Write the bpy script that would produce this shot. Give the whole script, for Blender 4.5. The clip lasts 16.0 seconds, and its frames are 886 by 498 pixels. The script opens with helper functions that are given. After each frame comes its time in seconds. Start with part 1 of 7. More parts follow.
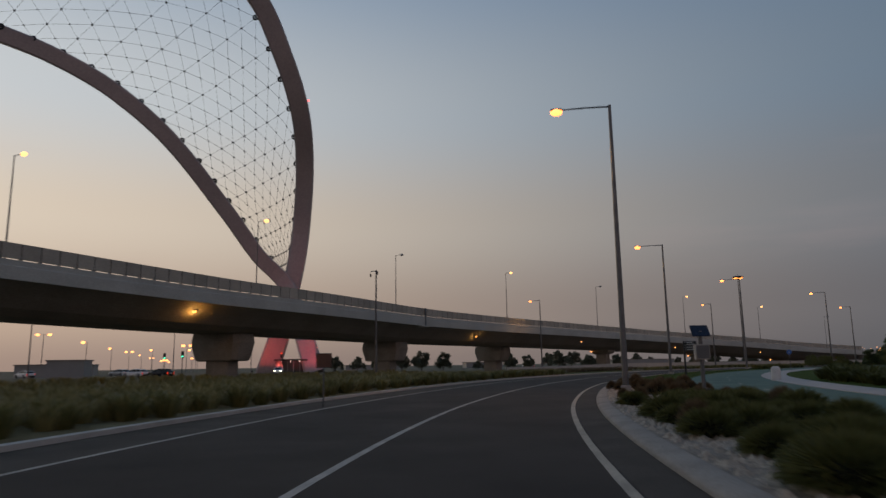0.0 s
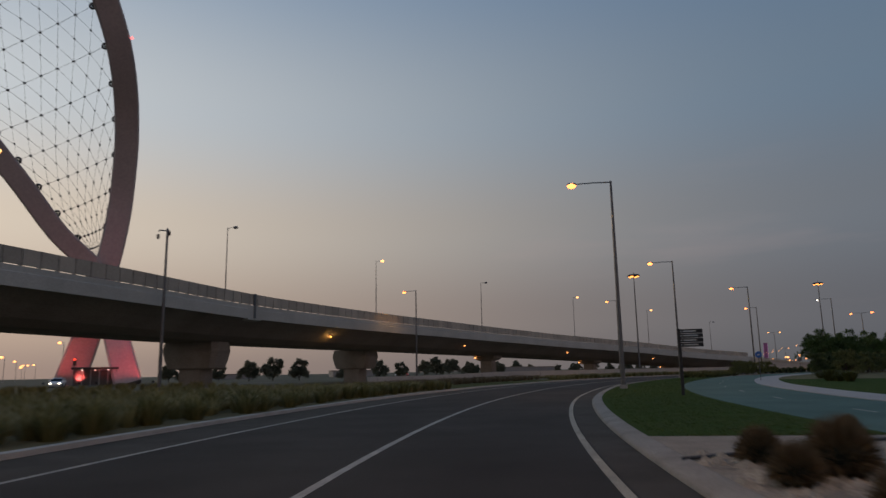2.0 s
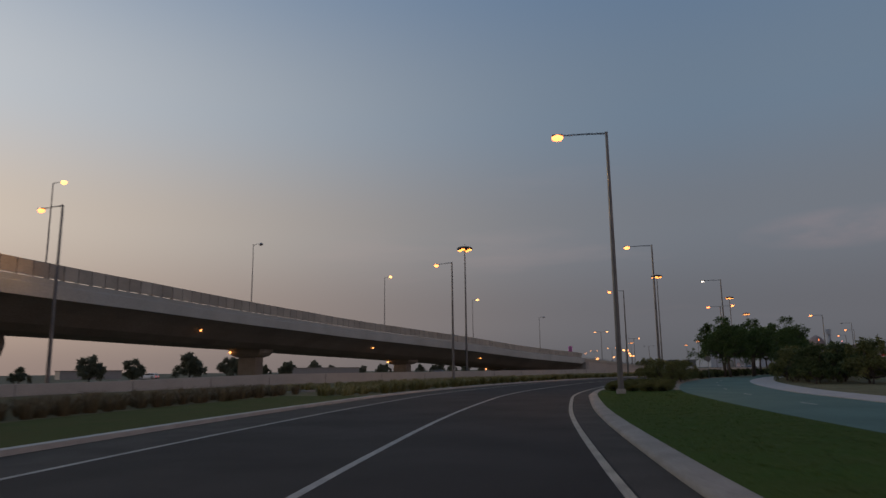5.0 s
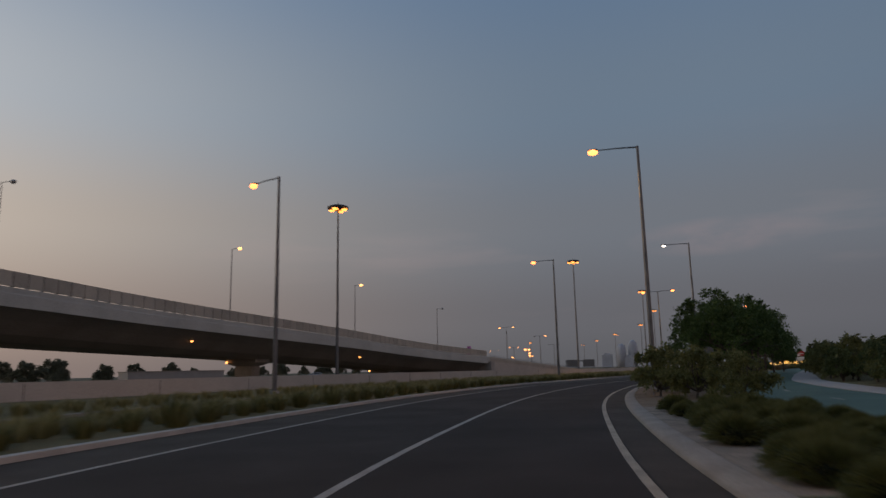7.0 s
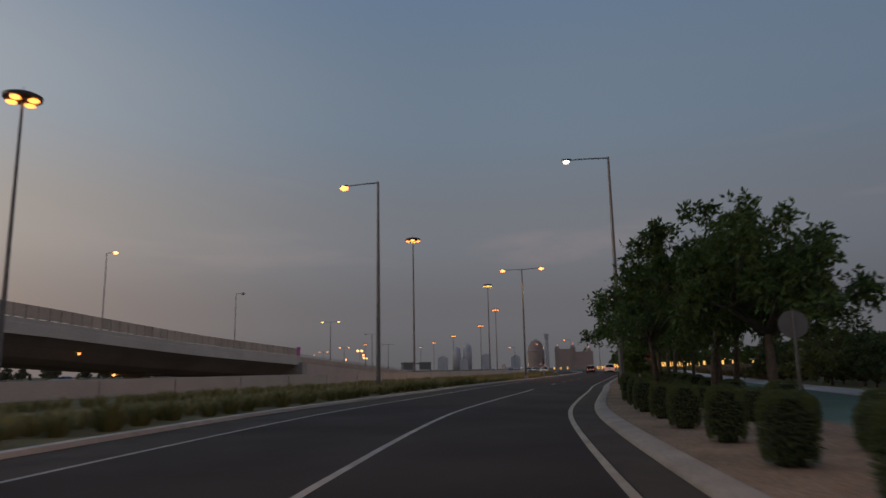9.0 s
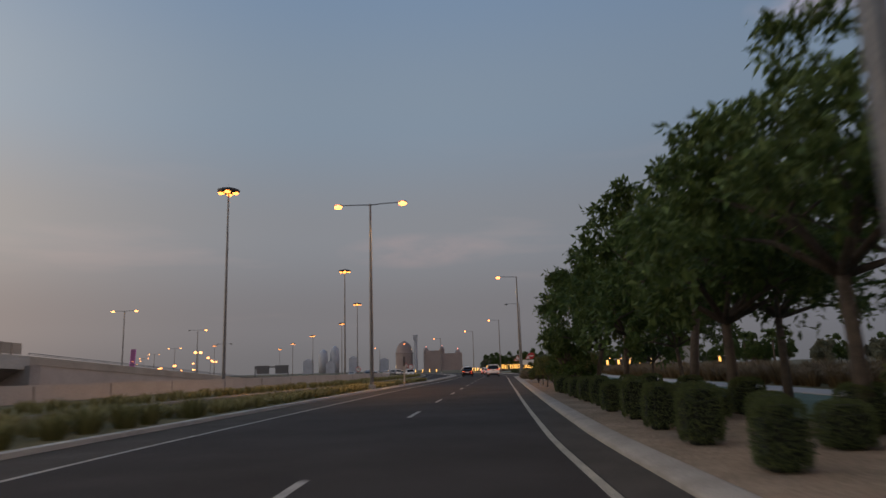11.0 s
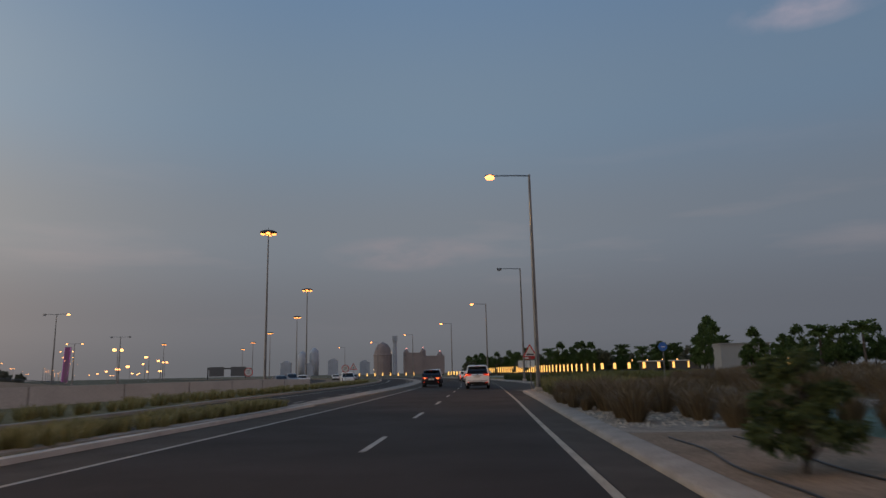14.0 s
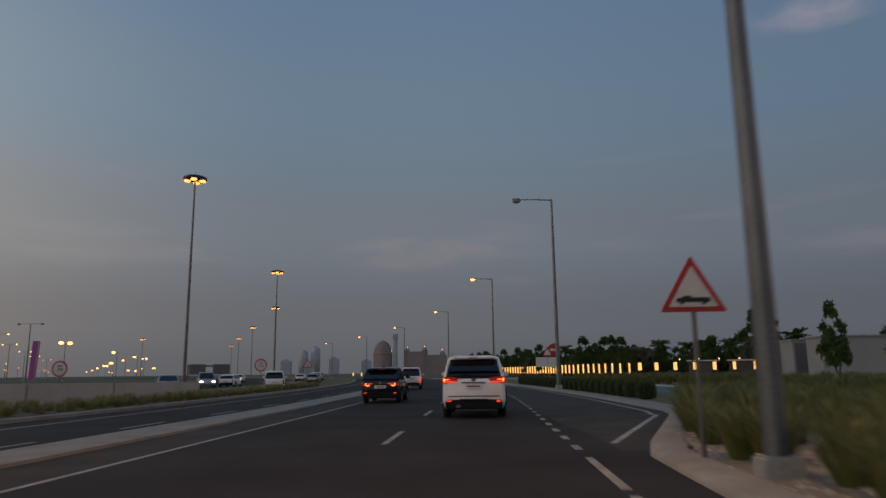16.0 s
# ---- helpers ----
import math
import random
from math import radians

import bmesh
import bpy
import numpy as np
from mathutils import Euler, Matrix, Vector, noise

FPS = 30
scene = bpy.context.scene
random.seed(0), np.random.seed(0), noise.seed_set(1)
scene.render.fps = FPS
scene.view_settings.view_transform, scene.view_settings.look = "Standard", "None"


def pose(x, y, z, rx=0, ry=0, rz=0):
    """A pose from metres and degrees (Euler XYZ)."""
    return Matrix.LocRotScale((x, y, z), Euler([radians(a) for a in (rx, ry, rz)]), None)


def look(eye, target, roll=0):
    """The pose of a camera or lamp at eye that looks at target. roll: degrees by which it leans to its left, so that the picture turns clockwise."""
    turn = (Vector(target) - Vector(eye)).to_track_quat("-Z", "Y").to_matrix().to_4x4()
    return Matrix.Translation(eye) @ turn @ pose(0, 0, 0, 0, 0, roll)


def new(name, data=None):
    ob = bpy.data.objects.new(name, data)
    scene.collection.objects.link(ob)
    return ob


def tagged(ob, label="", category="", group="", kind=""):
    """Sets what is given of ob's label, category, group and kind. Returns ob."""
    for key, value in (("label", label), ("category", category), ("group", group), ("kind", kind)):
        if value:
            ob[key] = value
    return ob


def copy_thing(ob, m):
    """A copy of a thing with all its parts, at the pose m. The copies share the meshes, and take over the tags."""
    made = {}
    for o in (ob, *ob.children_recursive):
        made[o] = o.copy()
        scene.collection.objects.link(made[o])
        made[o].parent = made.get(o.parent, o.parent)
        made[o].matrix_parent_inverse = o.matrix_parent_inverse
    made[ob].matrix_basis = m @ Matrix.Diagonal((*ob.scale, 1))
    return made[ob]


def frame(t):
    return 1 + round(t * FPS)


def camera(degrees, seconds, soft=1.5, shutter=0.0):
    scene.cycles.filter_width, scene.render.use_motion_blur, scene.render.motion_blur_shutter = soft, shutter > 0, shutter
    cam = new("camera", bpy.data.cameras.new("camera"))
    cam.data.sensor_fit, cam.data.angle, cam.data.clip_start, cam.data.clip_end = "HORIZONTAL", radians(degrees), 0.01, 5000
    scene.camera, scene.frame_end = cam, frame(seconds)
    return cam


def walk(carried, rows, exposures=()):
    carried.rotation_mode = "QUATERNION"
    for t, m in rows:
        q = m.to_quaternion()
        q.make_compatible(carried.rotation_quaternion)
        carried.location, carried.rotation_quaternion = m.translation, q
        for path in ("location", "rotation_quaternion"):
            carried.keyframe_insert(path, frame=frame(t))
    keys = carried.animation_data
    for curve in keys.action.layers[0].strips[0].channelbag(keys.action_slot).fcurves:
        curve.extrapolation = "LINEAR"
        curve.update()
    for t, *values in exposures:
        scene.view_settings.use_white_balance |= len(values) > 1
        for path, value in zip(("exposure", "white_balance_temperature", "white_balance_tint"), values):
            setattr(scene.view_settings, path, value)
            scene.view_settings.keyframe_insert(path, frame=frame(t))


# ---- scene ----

# ======================= camera =======================
# seconds, x, y, yaw, pitch, roll of the camera in the car
EYE = 1.4
ROWS = (
    (0.00, 0.00, -0.00, 0.00, 9.71, -0.85),
    (0.50, 0.57, 7.56, -2.48, 9.87, -1.03),
    (1.00, 1.47, 15.14, -5.15, 9.93, -0.90),
    (1.50, 2.74, 22.78, -7.86, 9.98, -0.86),
    (2.00, 4.44, 30.51, -10.35, 10.23, -1.06),
    (2.50, 6.48, 38.30, -12.59, 10.13, -1.13),
    (3.00, 8.89, 46.10, -15.03, 10.18, -1.24),
    (3.50, 11.70, 53.95, -17.67, 10.15, -1.02),
    (4.00, 14.92, 61.85, -20.60, 10.15, -0.97),
    (4.50, 18.64, 69.73, -23.55, 10.11, -0.79),
    (4.70, 20.23, 72.85, -24.69, 10.12, -0.74),
    (5.22, 24.58, 80.91, -27.03, 10.11, -0.72),
    (5.75, 29.58, 88.73, -28.58, 10.11, -0.84),
    (6.28, 34.83, 96.38, -30.37, 10.11, -1.01),
    (6.80, 40.34, 103.77, -33.40, 10.11, -1.12),
    (7.00, 42.46, 106.56, -34.70, 10.12, -1.21),
    (7.50, 48.24, 113.14, -39.29, 10.09, -1.25),
    (8.00, 54.54, 119.43, -42.53, 10.11, -1.24),
    (8.50, 61.11, 125.59, -45.32, 10.13, -1.19),
    (9.00, 68.02, 131.47, -48.19, 10.09, -1.09),
    (9.50, 75.30, 136.98, -51.27, 10.13, -1.15),
    (9.70, 78.30, 139.11, -52.46, 10.10, -1.39),
    (10.22, 86.40, 144.50, -55.49, 10.08, -1.49),
    (10.75, 95.11, 149.30, -58.08, 10.06, -1.59),
    (11.28, 103.90, 153.92, -59.92, 10.06, -1.67),
    (11.80, 112.35, 158.49, -60.66, 10.10, -1.69),
    (12.00, 115.60, 160.13, -60.86, 10.20, -1.77),
    (12.50, 123.58, 164.13, -61.08, 10.28, -1.82),
    (13.00, 131.54, 168.07, -60.83, 10.28, -1.63),
    (13.50, 139.44, 171.98, -60.59, 10.28, -1.48),
    (14.00, 147.26, 175.88, -60.40, 10.31, -1.20),
    (14.50, 155.06, 179.79, -60.31, 10.32, -1.03),
    (15.00, 162.87, 183.73, -60.24, 10.29, -0.96),
    (15.50, 170.77, 187.68, -60.11, 10.34, -0.73),
    (16.00, 178.70, 191.60, -59.96, 10.32, -0.63),
)
cam = camera(66.31, 16.0, shutter=0.35)


def aim(x, y, yaw, pitch, roll):
    a, b = radians(yaw), radians(pitch)
    way = Vector((-math.sin(a) * math.cos(b), math.cos(a) * math.cos(b), math.sin(b)))
    eye = Vector((x, y, EYE))
    return look(eye, eye + way * 10, roll)


# seconds, stops, kelvin, tint: the clip's own camera brightens as trees fill its view
EXPOSURES = ((0.0, 0.04, 6900, 12), (2.0, 0.12, 6900, 12), (3.5, 0.16, 6950, 12.5), (4.5, 0.25, 7000, 14), (7.0, 0.18, 7150, 15), (8.5, 0.2, 7350, 15.5), (9.7, 0.36, 7450, 16), (11.8, 0.85, 7750, 16.5), (12.6, 0.87, 7700, 16.5), (13.0, 0.83, 7250, 15.5), (13.3, 0.8, 7200, 14.5), (14.0, 0.5, 7040, 12), (16.0, 0.27, 6980, 10))
walk(cam, [(t, aim(*r)) for t, *r in ROWS], EXPOSURES)

# ======================= sky and light =======================
world = bpy.data.worlds.new("world")
scene.world = world
world.use_nodes = True
wn, wl = world.node_tree.nodes, world.node_tree.links
wn.clear()
GLOW = radians(50)   # the set sun lies this far left of +y


def wmath(op, a, b=None, clamp=False):
    n = wn.new("ShaderNodeMath")
    n.operation, n.use_clamp = op, clamp
    for i, v in enumerate((a, b)):
        if v is None:
            continue
        if isinstance(v, (int, float)):
            n.inputs[i].default_value = v
        else:
            wl.new(v, n.inputs[i])
    return n.outputs[0]


def ramp(fac, stops):
    n = wn.new("ShaderNodeValToRGB")
    n.color_ramp.interpolation = "EASE"
    el = n.color_ramp.elements
    while len(el) < len(stops):
        el.new(0.5)
    for e, (p, c) in zip(el, stops):
        e.position, e.color = p, (*c, 1)
    wl.new(fac, n.inputs[0])
    return n.outputs[0]


def srgb(r, g, b):
    return tuple(((v / 255 + 0.055) / 1.055) ** 2.4 if v > 10 else v / 255 / 12.92 for v in (r, g, b))


coord = wn.new("ShaderNodeTexCoord").outputs["Generated"]
sep = wn.new("ShaderNodeSeparateXYZ")
wl.new(coord, sep.inputs[0])
height = wmath("MAXIMUM", sep.outputs["Z"], 0.0)
# 1 towards the glow, 0 away from it
toward = wmath("ADD", wmath("MULTIPLY", sep.outputs["X"], -math.sin(GLOW)), wmath("MULTIPLY", sep.outputs["Y"], math.cos(GLOW)))
toward = wmath("ADD", wmath("MULTIPLY", toward, 0.5), 0.5, True)
warm = ramp(height, [(0.0, srgb(160, 140, 130)), (0.07, srgb(190, 169, 152)), (0.2, srgb(218, 206, 190)), (0.36, srgb(203, 211, 217)), (0.6, srgb(146, 170, 196)), (1.0, srgb(84, 112, 148))])
cool = ramp(height, [(0.0, srgb(84, 88, 95)), (0.07, srgb(92, 96, 104)), (0.2, srgb(101, 110, 121)), (0.36, srgb(95, 115, 135)), (0.6, srgb(82, 109, 140)), (1.0, srgb(72, 99, 135))])
mixn = wn.new("ShaderNodeMix")
mixn.data_type = "RGBA"
share = wn.new("ShaderNodeMapRange")
share.interpolation_type = "LINEAR"
share.inputs["From Min"].default_value, share.inputs["From Max"].default_value = 0.42, 1.0
wl.new(toward, share.inputs["Value"])
wl.new(wmath("POWER", share.outputs[0], 1.9), mixn.inputs["Factor"])
dusk = wn.new("ShaderNodeMix")   # the sky opposite the glow is the darkest
dusk.data_type, dusk.blend_type = "RGBA", "MULTIPLY"
dusk.inputs["Factor"].default_value = 1.0
wl.new(cool, dusk.inputs[6])
wl.new(ramp(toward, [(0.05, (0.78, 0.83, 0.89)), (0.38, (1.0, 1.0, 1.0))]), dusk.inputs[7])
# an added pink glow in the unseen sky, roughly opposite the sun, brightens walls
FILL_WAY = radians(-162)
opposite = wmath("ADD", wmath("MULTIPLY", sep.outputs["X"], -math.sin(FILL_WAY)), wmath("MULTIPLY", sep.outputs["Y"], math.cos(FILL_WAY)))
fill_share = wn.new("ShaderNodeMapRange")
fill_share.interpolation_type = "SMOOTHSTEP"
fill_share.inputs["From Min"].default_value, fill_share.inputs["From Max"].default_value = 0.5, 0.98
wl.new(opposite, fill_share.inputs["Value"])
fill_mix = wn.new("ShaderNodeMix")
fill_mix.data_type = "RGBA"
wl.new(fill_share.outputs[0], fill_mix.inputs["Factor"])
wl.new(dusk.outputs[2], fill_mix.inputs[6])
wl.new(ramp(height, [(0.0, srgb(140, 124, 126)), (0.12, srgb(176, 152, 146)), (0.35, srgb(172, 152, 150)), (0.7, srgb(120, 126, 146)), (1.0, srgb(72, 99, 135))]), fill_mix.inputs[7])
wl.new(fill_mix.outputs[2], mixn.inputs[6])
wl.new(warm, mixn.inputs[7])
# faint pink cloud streaks low in the sky
mapping = wn.new("ShaderNodeMapping")
mapping.inputs["Scale"].default_value = (1.7, 1.7, 11)
wl.new(coord, mapping.inputs[0])
cl = wn.new("ShaderNodeTexNoise")
cl.inputs["Scale"].default_value, cl.inputs["Detail"].default_value = 1.6, 5
wl.new(mapping.outputs[0], cl.inputs["Vector"])
streak = wmath("MULTIPLY", wmath("SUBTRACT", cl.outputs[0], 0.54, True), 0.8, True)
low = wmath("SUBTRACT", 1.0, wmath("MULTIPLY", wmath("ABSOLUTE", wmath("SUBTRACT", height, 0.17)), 6.0), True)
cloudmix = wn.new("ShaderNodeMix")
cloudmix.data_type = "RGBA"
wl.new(wmath("MULTIPLY", streak, low), cloudmix.inputs["Factor"])
wl.new(mixn.outputs[2], cloudmix.inputs[6])
cloudmix.inputs[7].default_value = (*srgb(165, 148, 148), 1)


def cloud(under, way, size, flat, colour, most):
    """One soft wisp of cloud round a direction."""
    d = Vector(way).normalized()
    side = Vector((d.y, -d.x, 0)).normalized()
    up = side.cross(d)
    dots = []
    for v, k in ((side, size), (up, size * flat)):
        n = wn.new("ShaderNodeVectorMath")
        n.operation = "DOT_PRODUCT"
        wl.new(coord, n.inputs[0])
        n.inputs[1].default_value = v
        q = wmath("DIVIDE", n.outputs["Value"], k)
        dots.append(wmath("MULTIPLY", q, q))
    n = wn.new("ShaderNodeVectorMath")
    n.operation = "DOT_PRODUCT"
    wl.new(coord, n.inputs[0])
    n.inputs[1].default_value = d
    ahead = wmath("GREATER_THAN", n.outputs["Value"], 0.0)
    core_ = wmath("MULTIPLY", wmath("SUBTRACT", 1.0, wmath("ADD", dots[0], dots[1]), True), ahead)
    mp = wn.new("ShaderNodeMapping")
    mp.inputs["Scale"].default_value = (6, 6, 6 / flat * 0.6)
    wl.new(coord, mp.inputs[0])
    nz = wn.new("ShaderNodeTexNoise")
    nz.inputs["Scale"].default_value, nz.inputs["Detail"].default_value = 2.2, 5
    wl.new(mp.outputs[0], nz.inputs["Vector"])
    thick = wmath("MULTIPLY", wmath("MULTIPLY", core_, wmath("MULTIPLY", wmath("SUBTRACT", nz.outputs[0], 0.34, True), 3.2, True)), most)
    mx = wn.new("ShaderNodeMix")
    mx.data_type = "RGBA"
    wl.new(thick, mx.inputs["Factor"])
    wl.new(under, mx.inputs[6])
    mx.inputs[7].default_value = (*colour, 1)
    return mx.outputs[2]


sky = cloud(cloudmix.outputs[2], (0.9, -0.02, 0.44), 0.10, 0.32, srgb(160, 148, 160), 0.5)
sky = cloud(sky, (0.83, 0.53, 0.173), 0.13, 0.22, srgb(148, 132, 136), 0.3)
back = wn.new("ShaderNodeBackground")
wl.new(sky, back.inputs["Color"])
back.inputs["Strength"].default_value = 1.0
outw = wn.new("ShaderNodeOutputWorld")
wl.new(back.outputs[0], outw.inputs["Surface"])
# what is left of the sun, far down in the haze
sun = new("sun", bpy.data.lights.new("sun", "SUN"))
sun.data.energy, sun.data.angle, sun.data.color = 0.25, radians(25), (1.0, 0.72, 0.5)
sun.matrix_world = look((-math.sin(GLOW) * 100, math.cos(GLOW) * 100, 9), (0, 0, 0))

# ======================= materials =======================
def mat(name, color, rough=0.8, metal=0.0, vary=0.25, scale=3.0, fine=40.0, bump=0.15, spec=0.5, second=None, emit=None, power=0.0, per_piece=0.0, rough_vary=0.1):
    m = bpy.data.materials.new(name)
    m.use_nodes = True
    nt = m.node_tree
    b = nt.nodes["Principled BSDF"]
    b.inputs["Roughness"].default_value, b.inputs["Metallic"].default_value = rough, metal
    b.inputs["Specular IOR Level"].default_value = spec
    if emit:
        b.inputs["Base Color"].default_value = (*color, 1)
        b.inputs["Emission Color"].default_value, b.inputs["Emission Strength"].default_value = (*emit, 1), power
        return m
    geo = nt.nodes.new("ShaderNodeNewGeometry")
    big, small = nt.nodes.new("ShaderNodeTexNoise"), nt.nodes.new("ShaderNodeTexNoise")
    big.inputs["Scale"].default_value, big.inputs["Detail"].default_value = scale, 4
    small.inputs["Scale"].default_value, small.inputs["Detail"].default_value = fine, 3
    for n in (big, small):
        nt.links.new(geo.outputs["Position"], n.inputs["Vector"])
    mix = nt.nodes.new("ShaderNodeMix")
    mix.data_type = "RGBA"
    rng = nt.nodes.new("ShaderNodeMapRange")
    rng.inputs["From Min"].default_value, rng.inputs["From Max"].default_value = 0.3, 0.7
    nt.links.new(big.outputs[0], rng.inputs["Value"])
    nt.links.new(rng.outputs[0], mix.inputs["Factor"])
    other = second or tuple(c * (1 - vary) for c in color)
    mix.inputs[6].default_value, mix.inputs[7].default_value = (*color, 1), (*other, 1)
    grain = nt.nodes.new("ShaderNodeMix")
    grain.data_type, grain.blend_type = "RGBA", "MULTIPLY"
    g2 = nt.nodes.new("ShaderNodeMapRange")
    g2.inputs["From Min"].default_value, g2.inputs["From Max"].default_value = 0.3, 0.7
    g2.inputs["To Min"].default_value, g2.inputs["To Max"].default_value = 1 - vary, 1 + vary * 0.4
    nt.links.new(small.outputs[0], g2.inputs["Value"])
    grain.inputs["Factor"].default_value = 1
    nt.links.new(mix.outputs[2], grain.inputs[6])
    nt.links.new(g2.outputs[0], grain.inputs[7])
    last = grain.outputs[2]
    if per_piece:
        info = nt.nodes.new("ShaderNodeObjectInfo")
        pr = nt.nodes.new("ShaderNodeMapRange")
        pr.inputs["To Min"].default_value, pr.inputs["To Max"].default_value = 1 - per_piece, 1 + per_piece
        nt.links.new(info.outputs["Random"], pr.inputs["Value"])
        pm = nt.nodes.new("ShaderNodeMix")
        pm.data_type, pm.blend_type = "RGBA", "MULTIPLY"
        pm.inputs["Factor"].default_value = 1
        nt.links.new(last, pm.inputs[6])
        nt.links.new(pr.outputs[0], pm.inputs[7])
        last = pm.outputs[2]
    nt.links.new(last, b.inputs["Base Color"])
    r2 = nt.nodes.new("ShaderNodeMapRange")
    r2.inputs["To Min"].default_value, r2.inputs["To Max"].default_value = max(rough - rough_vary, 0.02), min(rough + rough_vary, 1)
    nt.links.new(big.outputs[0], r2.inputs["Value"])
    nt.links.new(r2.outputs[0], b.inputs["Roughness"])
    if bump:
        bp = nt.nodes.new("ShaderNodeBump")
        bp.inputs["Strength"].default_value, bp.inputs["Distance"].default_value = bump, 0.02
        nt.links.new(small.outputs[0], bp.inputs["Height"])
        nt.links.new(bp.outputs[0], b.inputs["Normal"])
    return m


def leaf_mat(name, color, second, spread=0.35):
    m = bpy.data.materials.new(name)
    m.use_nodes = True
    nt = m.node_tree
    b = nt.nodes["Principled BSDF"]
    b.inputs["Roughness"].default_value, b.inputs["Specular IOR Level"].default_value = 0.55, 0.25
    geo = nt.nodes.new("ShaderNodeNewGeometry")
    mix = nt.nodes.new("ShaderNodeMix")
    mix.data_type = "RGBA"
    mix.inputs[6].default_value, mix.inputs[7].default_value = (*color, 1), (*second, 1)
    nt.links.new(geo.outputs["Random Per Island"], mix.inputs["Factor"])
    nt.links.new(mix.outputs[2], b.inputs["Base Color"])
    tr = nt.nodes.new("ShaderNodeBsdfTranslucent")
    nt.links.new(mix.outputs[2], tr.inputs["Color"])
    sh = nt.nodes.new("ShaderNodeMixShader")
    sh.inputs[0].default_value = spread
    nt.links.new(b.outputs[0], sh.inputs[1])
    nt.links.new(tr.outputs[0], sh.inputs[2])
    nt.links.new(sh.outputs[0], nt.nodes["Material Output"].inputs["Surface"])
    return m


ASPHALT = mat("asphalt", (0.0435, 0.0325, 0.0248), 0.8, spec=0.22, vary=0.3, scale=0.35, fine=55, bump=0.35, rough_vary=0.12)
PAINT = mat("road paint", (0.50, 0.455, 0.385), 0.65, vary=0.38, scale=1.6, fine=24, bump=0.1)
PAINT_WARM = mat("cream road paint", (0.5, 0.425, 0.315), 0.65, vary=0.38, scale=1.6, fine=24, bump=0.1)
CONCRETE = mat("concrete", (0.42, 0.385, 0.345), 0.85, vary=0.22, scale=0.5, fine=18, bump=0.2)
# darker and more mottled than the plain concrete
PIERSTONE = mat("darker pier concrete", (0.34, 0.31, 0.275), 0.88, vary=0.3, scale=0.35, fine=9, bump=0.15)
KERB = mat("kerb concrete", (0.39, 0.345, 0.29), 0.85, spec=0.2, vary=0.25, scale=1.2, fine=25, bump=0.2, per_piece=0.08)
KERB_PALE = mat("pale kerb concrete", (0.6, 0.55, 0.48), 0.85, spec=0.2, vary=0.2, scale=1.2, fine=25, bump=0.2)
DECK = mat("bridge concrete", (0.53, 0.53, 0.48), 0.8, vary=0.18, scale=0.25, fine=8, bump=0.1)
SOFFIT = mat("darkened girder concrete", (0.33, 0.295, 0.265), 0.85, vary=0.25, scale=0.2, fine=6, bump=0.1)
PARAPET = mat("parapet panel", (0.52, 0.465, 0.38), 0.7, vary=0.2, scale=0.4, fine=10, bump=0.05, per_piece=0.13)
SAND = mat("sand", (0.33, 0.245, 0.172), 0.95, spec=0.05, vary=0.35, scale=0.7, fine=14, bump=0.5)
EARTH = mat("dry ground", (0.22, 0.19, 0.14), 0.95, spec=0.05, vary=0.35, scale=0.05, fine=1.5, bump=0.4, second=(0.13, 0.13, 0.08))
LAWN = mat("lawn", (0.06, 0.105, 0.02), 0.95, spec=0.04, vary=0.45, scale=0.8, fine=45, bump=0.8, second=(0.075, 0.1, 0.026))
LAWN_DRY = mat("dry lawn", (0.1, 0.115, 0.034), 0.95, spec=0.04, vary=0.45, scale=0.8, fine=45, bump=0.8, second=(0.13, 0.12, 0.045))
VERGE = mat("verge soil", (0.26, 0.22, 0.12), 0.95, spec=0.04, vary=0.4, scale=0.6, fine=12, bump=0.5)
GRAVEL = mat("pale gravel", (0.4, 0.335, 0.265), 0.9, spec=0.1, vary=0.4, scale=1.5, fine=22, bump=0.9)
TEAL = mat("teal path coating", (0.12, 0.197, 0.158), 0.8, spec=0.15, vary=0.2, scale=0.3, fine=30, bump=0.15)
PAVING = mat("pale paving", (0.5, 0.46, 0.42), 0.85, spec=0.2, vary=0.15, scale=0.6, fine=14, bump=0.15)
STEEL = mat("galvanised steel", (0.18, 0.183, 0.187), 0.45, 0.7, vary=0.2, scale=1.5, fine=20, bump=0.03)
DARKSTEEL = mat("dark steel", (0.06, 0.06, 0.065), 0.5, 0.4, vary=0.2, scale=2, fine=20, bump=0.03)
ARCH = mat("arch cladding", (0.47, 0.39, 0.385), 0.6, 0.0, vary=0.12, scale=0.15, fine=2, bump=0.03)
CABLE = mat("cable", (0.05, 0.05, 0.055), 0.5, 0.5, vary=0.1, bump=0)
SODIUM = mat("sodium lamp glass", (1, 0.8, 0.5), emit=(1.0, 0.24, 0.058), power=4.1)
FARLAMP = mat("far sodium lamp glass", (1, 0.8, 0.5), emit=(1.0, 0.38, 0.11), power=3.0)
RINGLAMP = mat("mast floodlight glass", (1, 0.8, 0.5), emit=(1.0, 0.31, 0.065), power=2.8)
WARMLAMP = mat("warm lamp glass", (1, 0.8, 0.5), emit=(1.0, 0.45, 0.14), power=2.6)
COOLLAMP = mat("white lamp glass", (1, 1, 1), emit=(1.0, 0.93, 0.82), power=2.2)
UNLIT = mat("unlit lamp glass", (0.25, 0.25, 0.25), 0.2, vary=0.1, bump=0)
WALL = mat("wall concrete", (0.55, 0.5, 0.44), 0.85, spec=0.25, vary=0.15, scale=0.4, fine=12, bump=0.15)
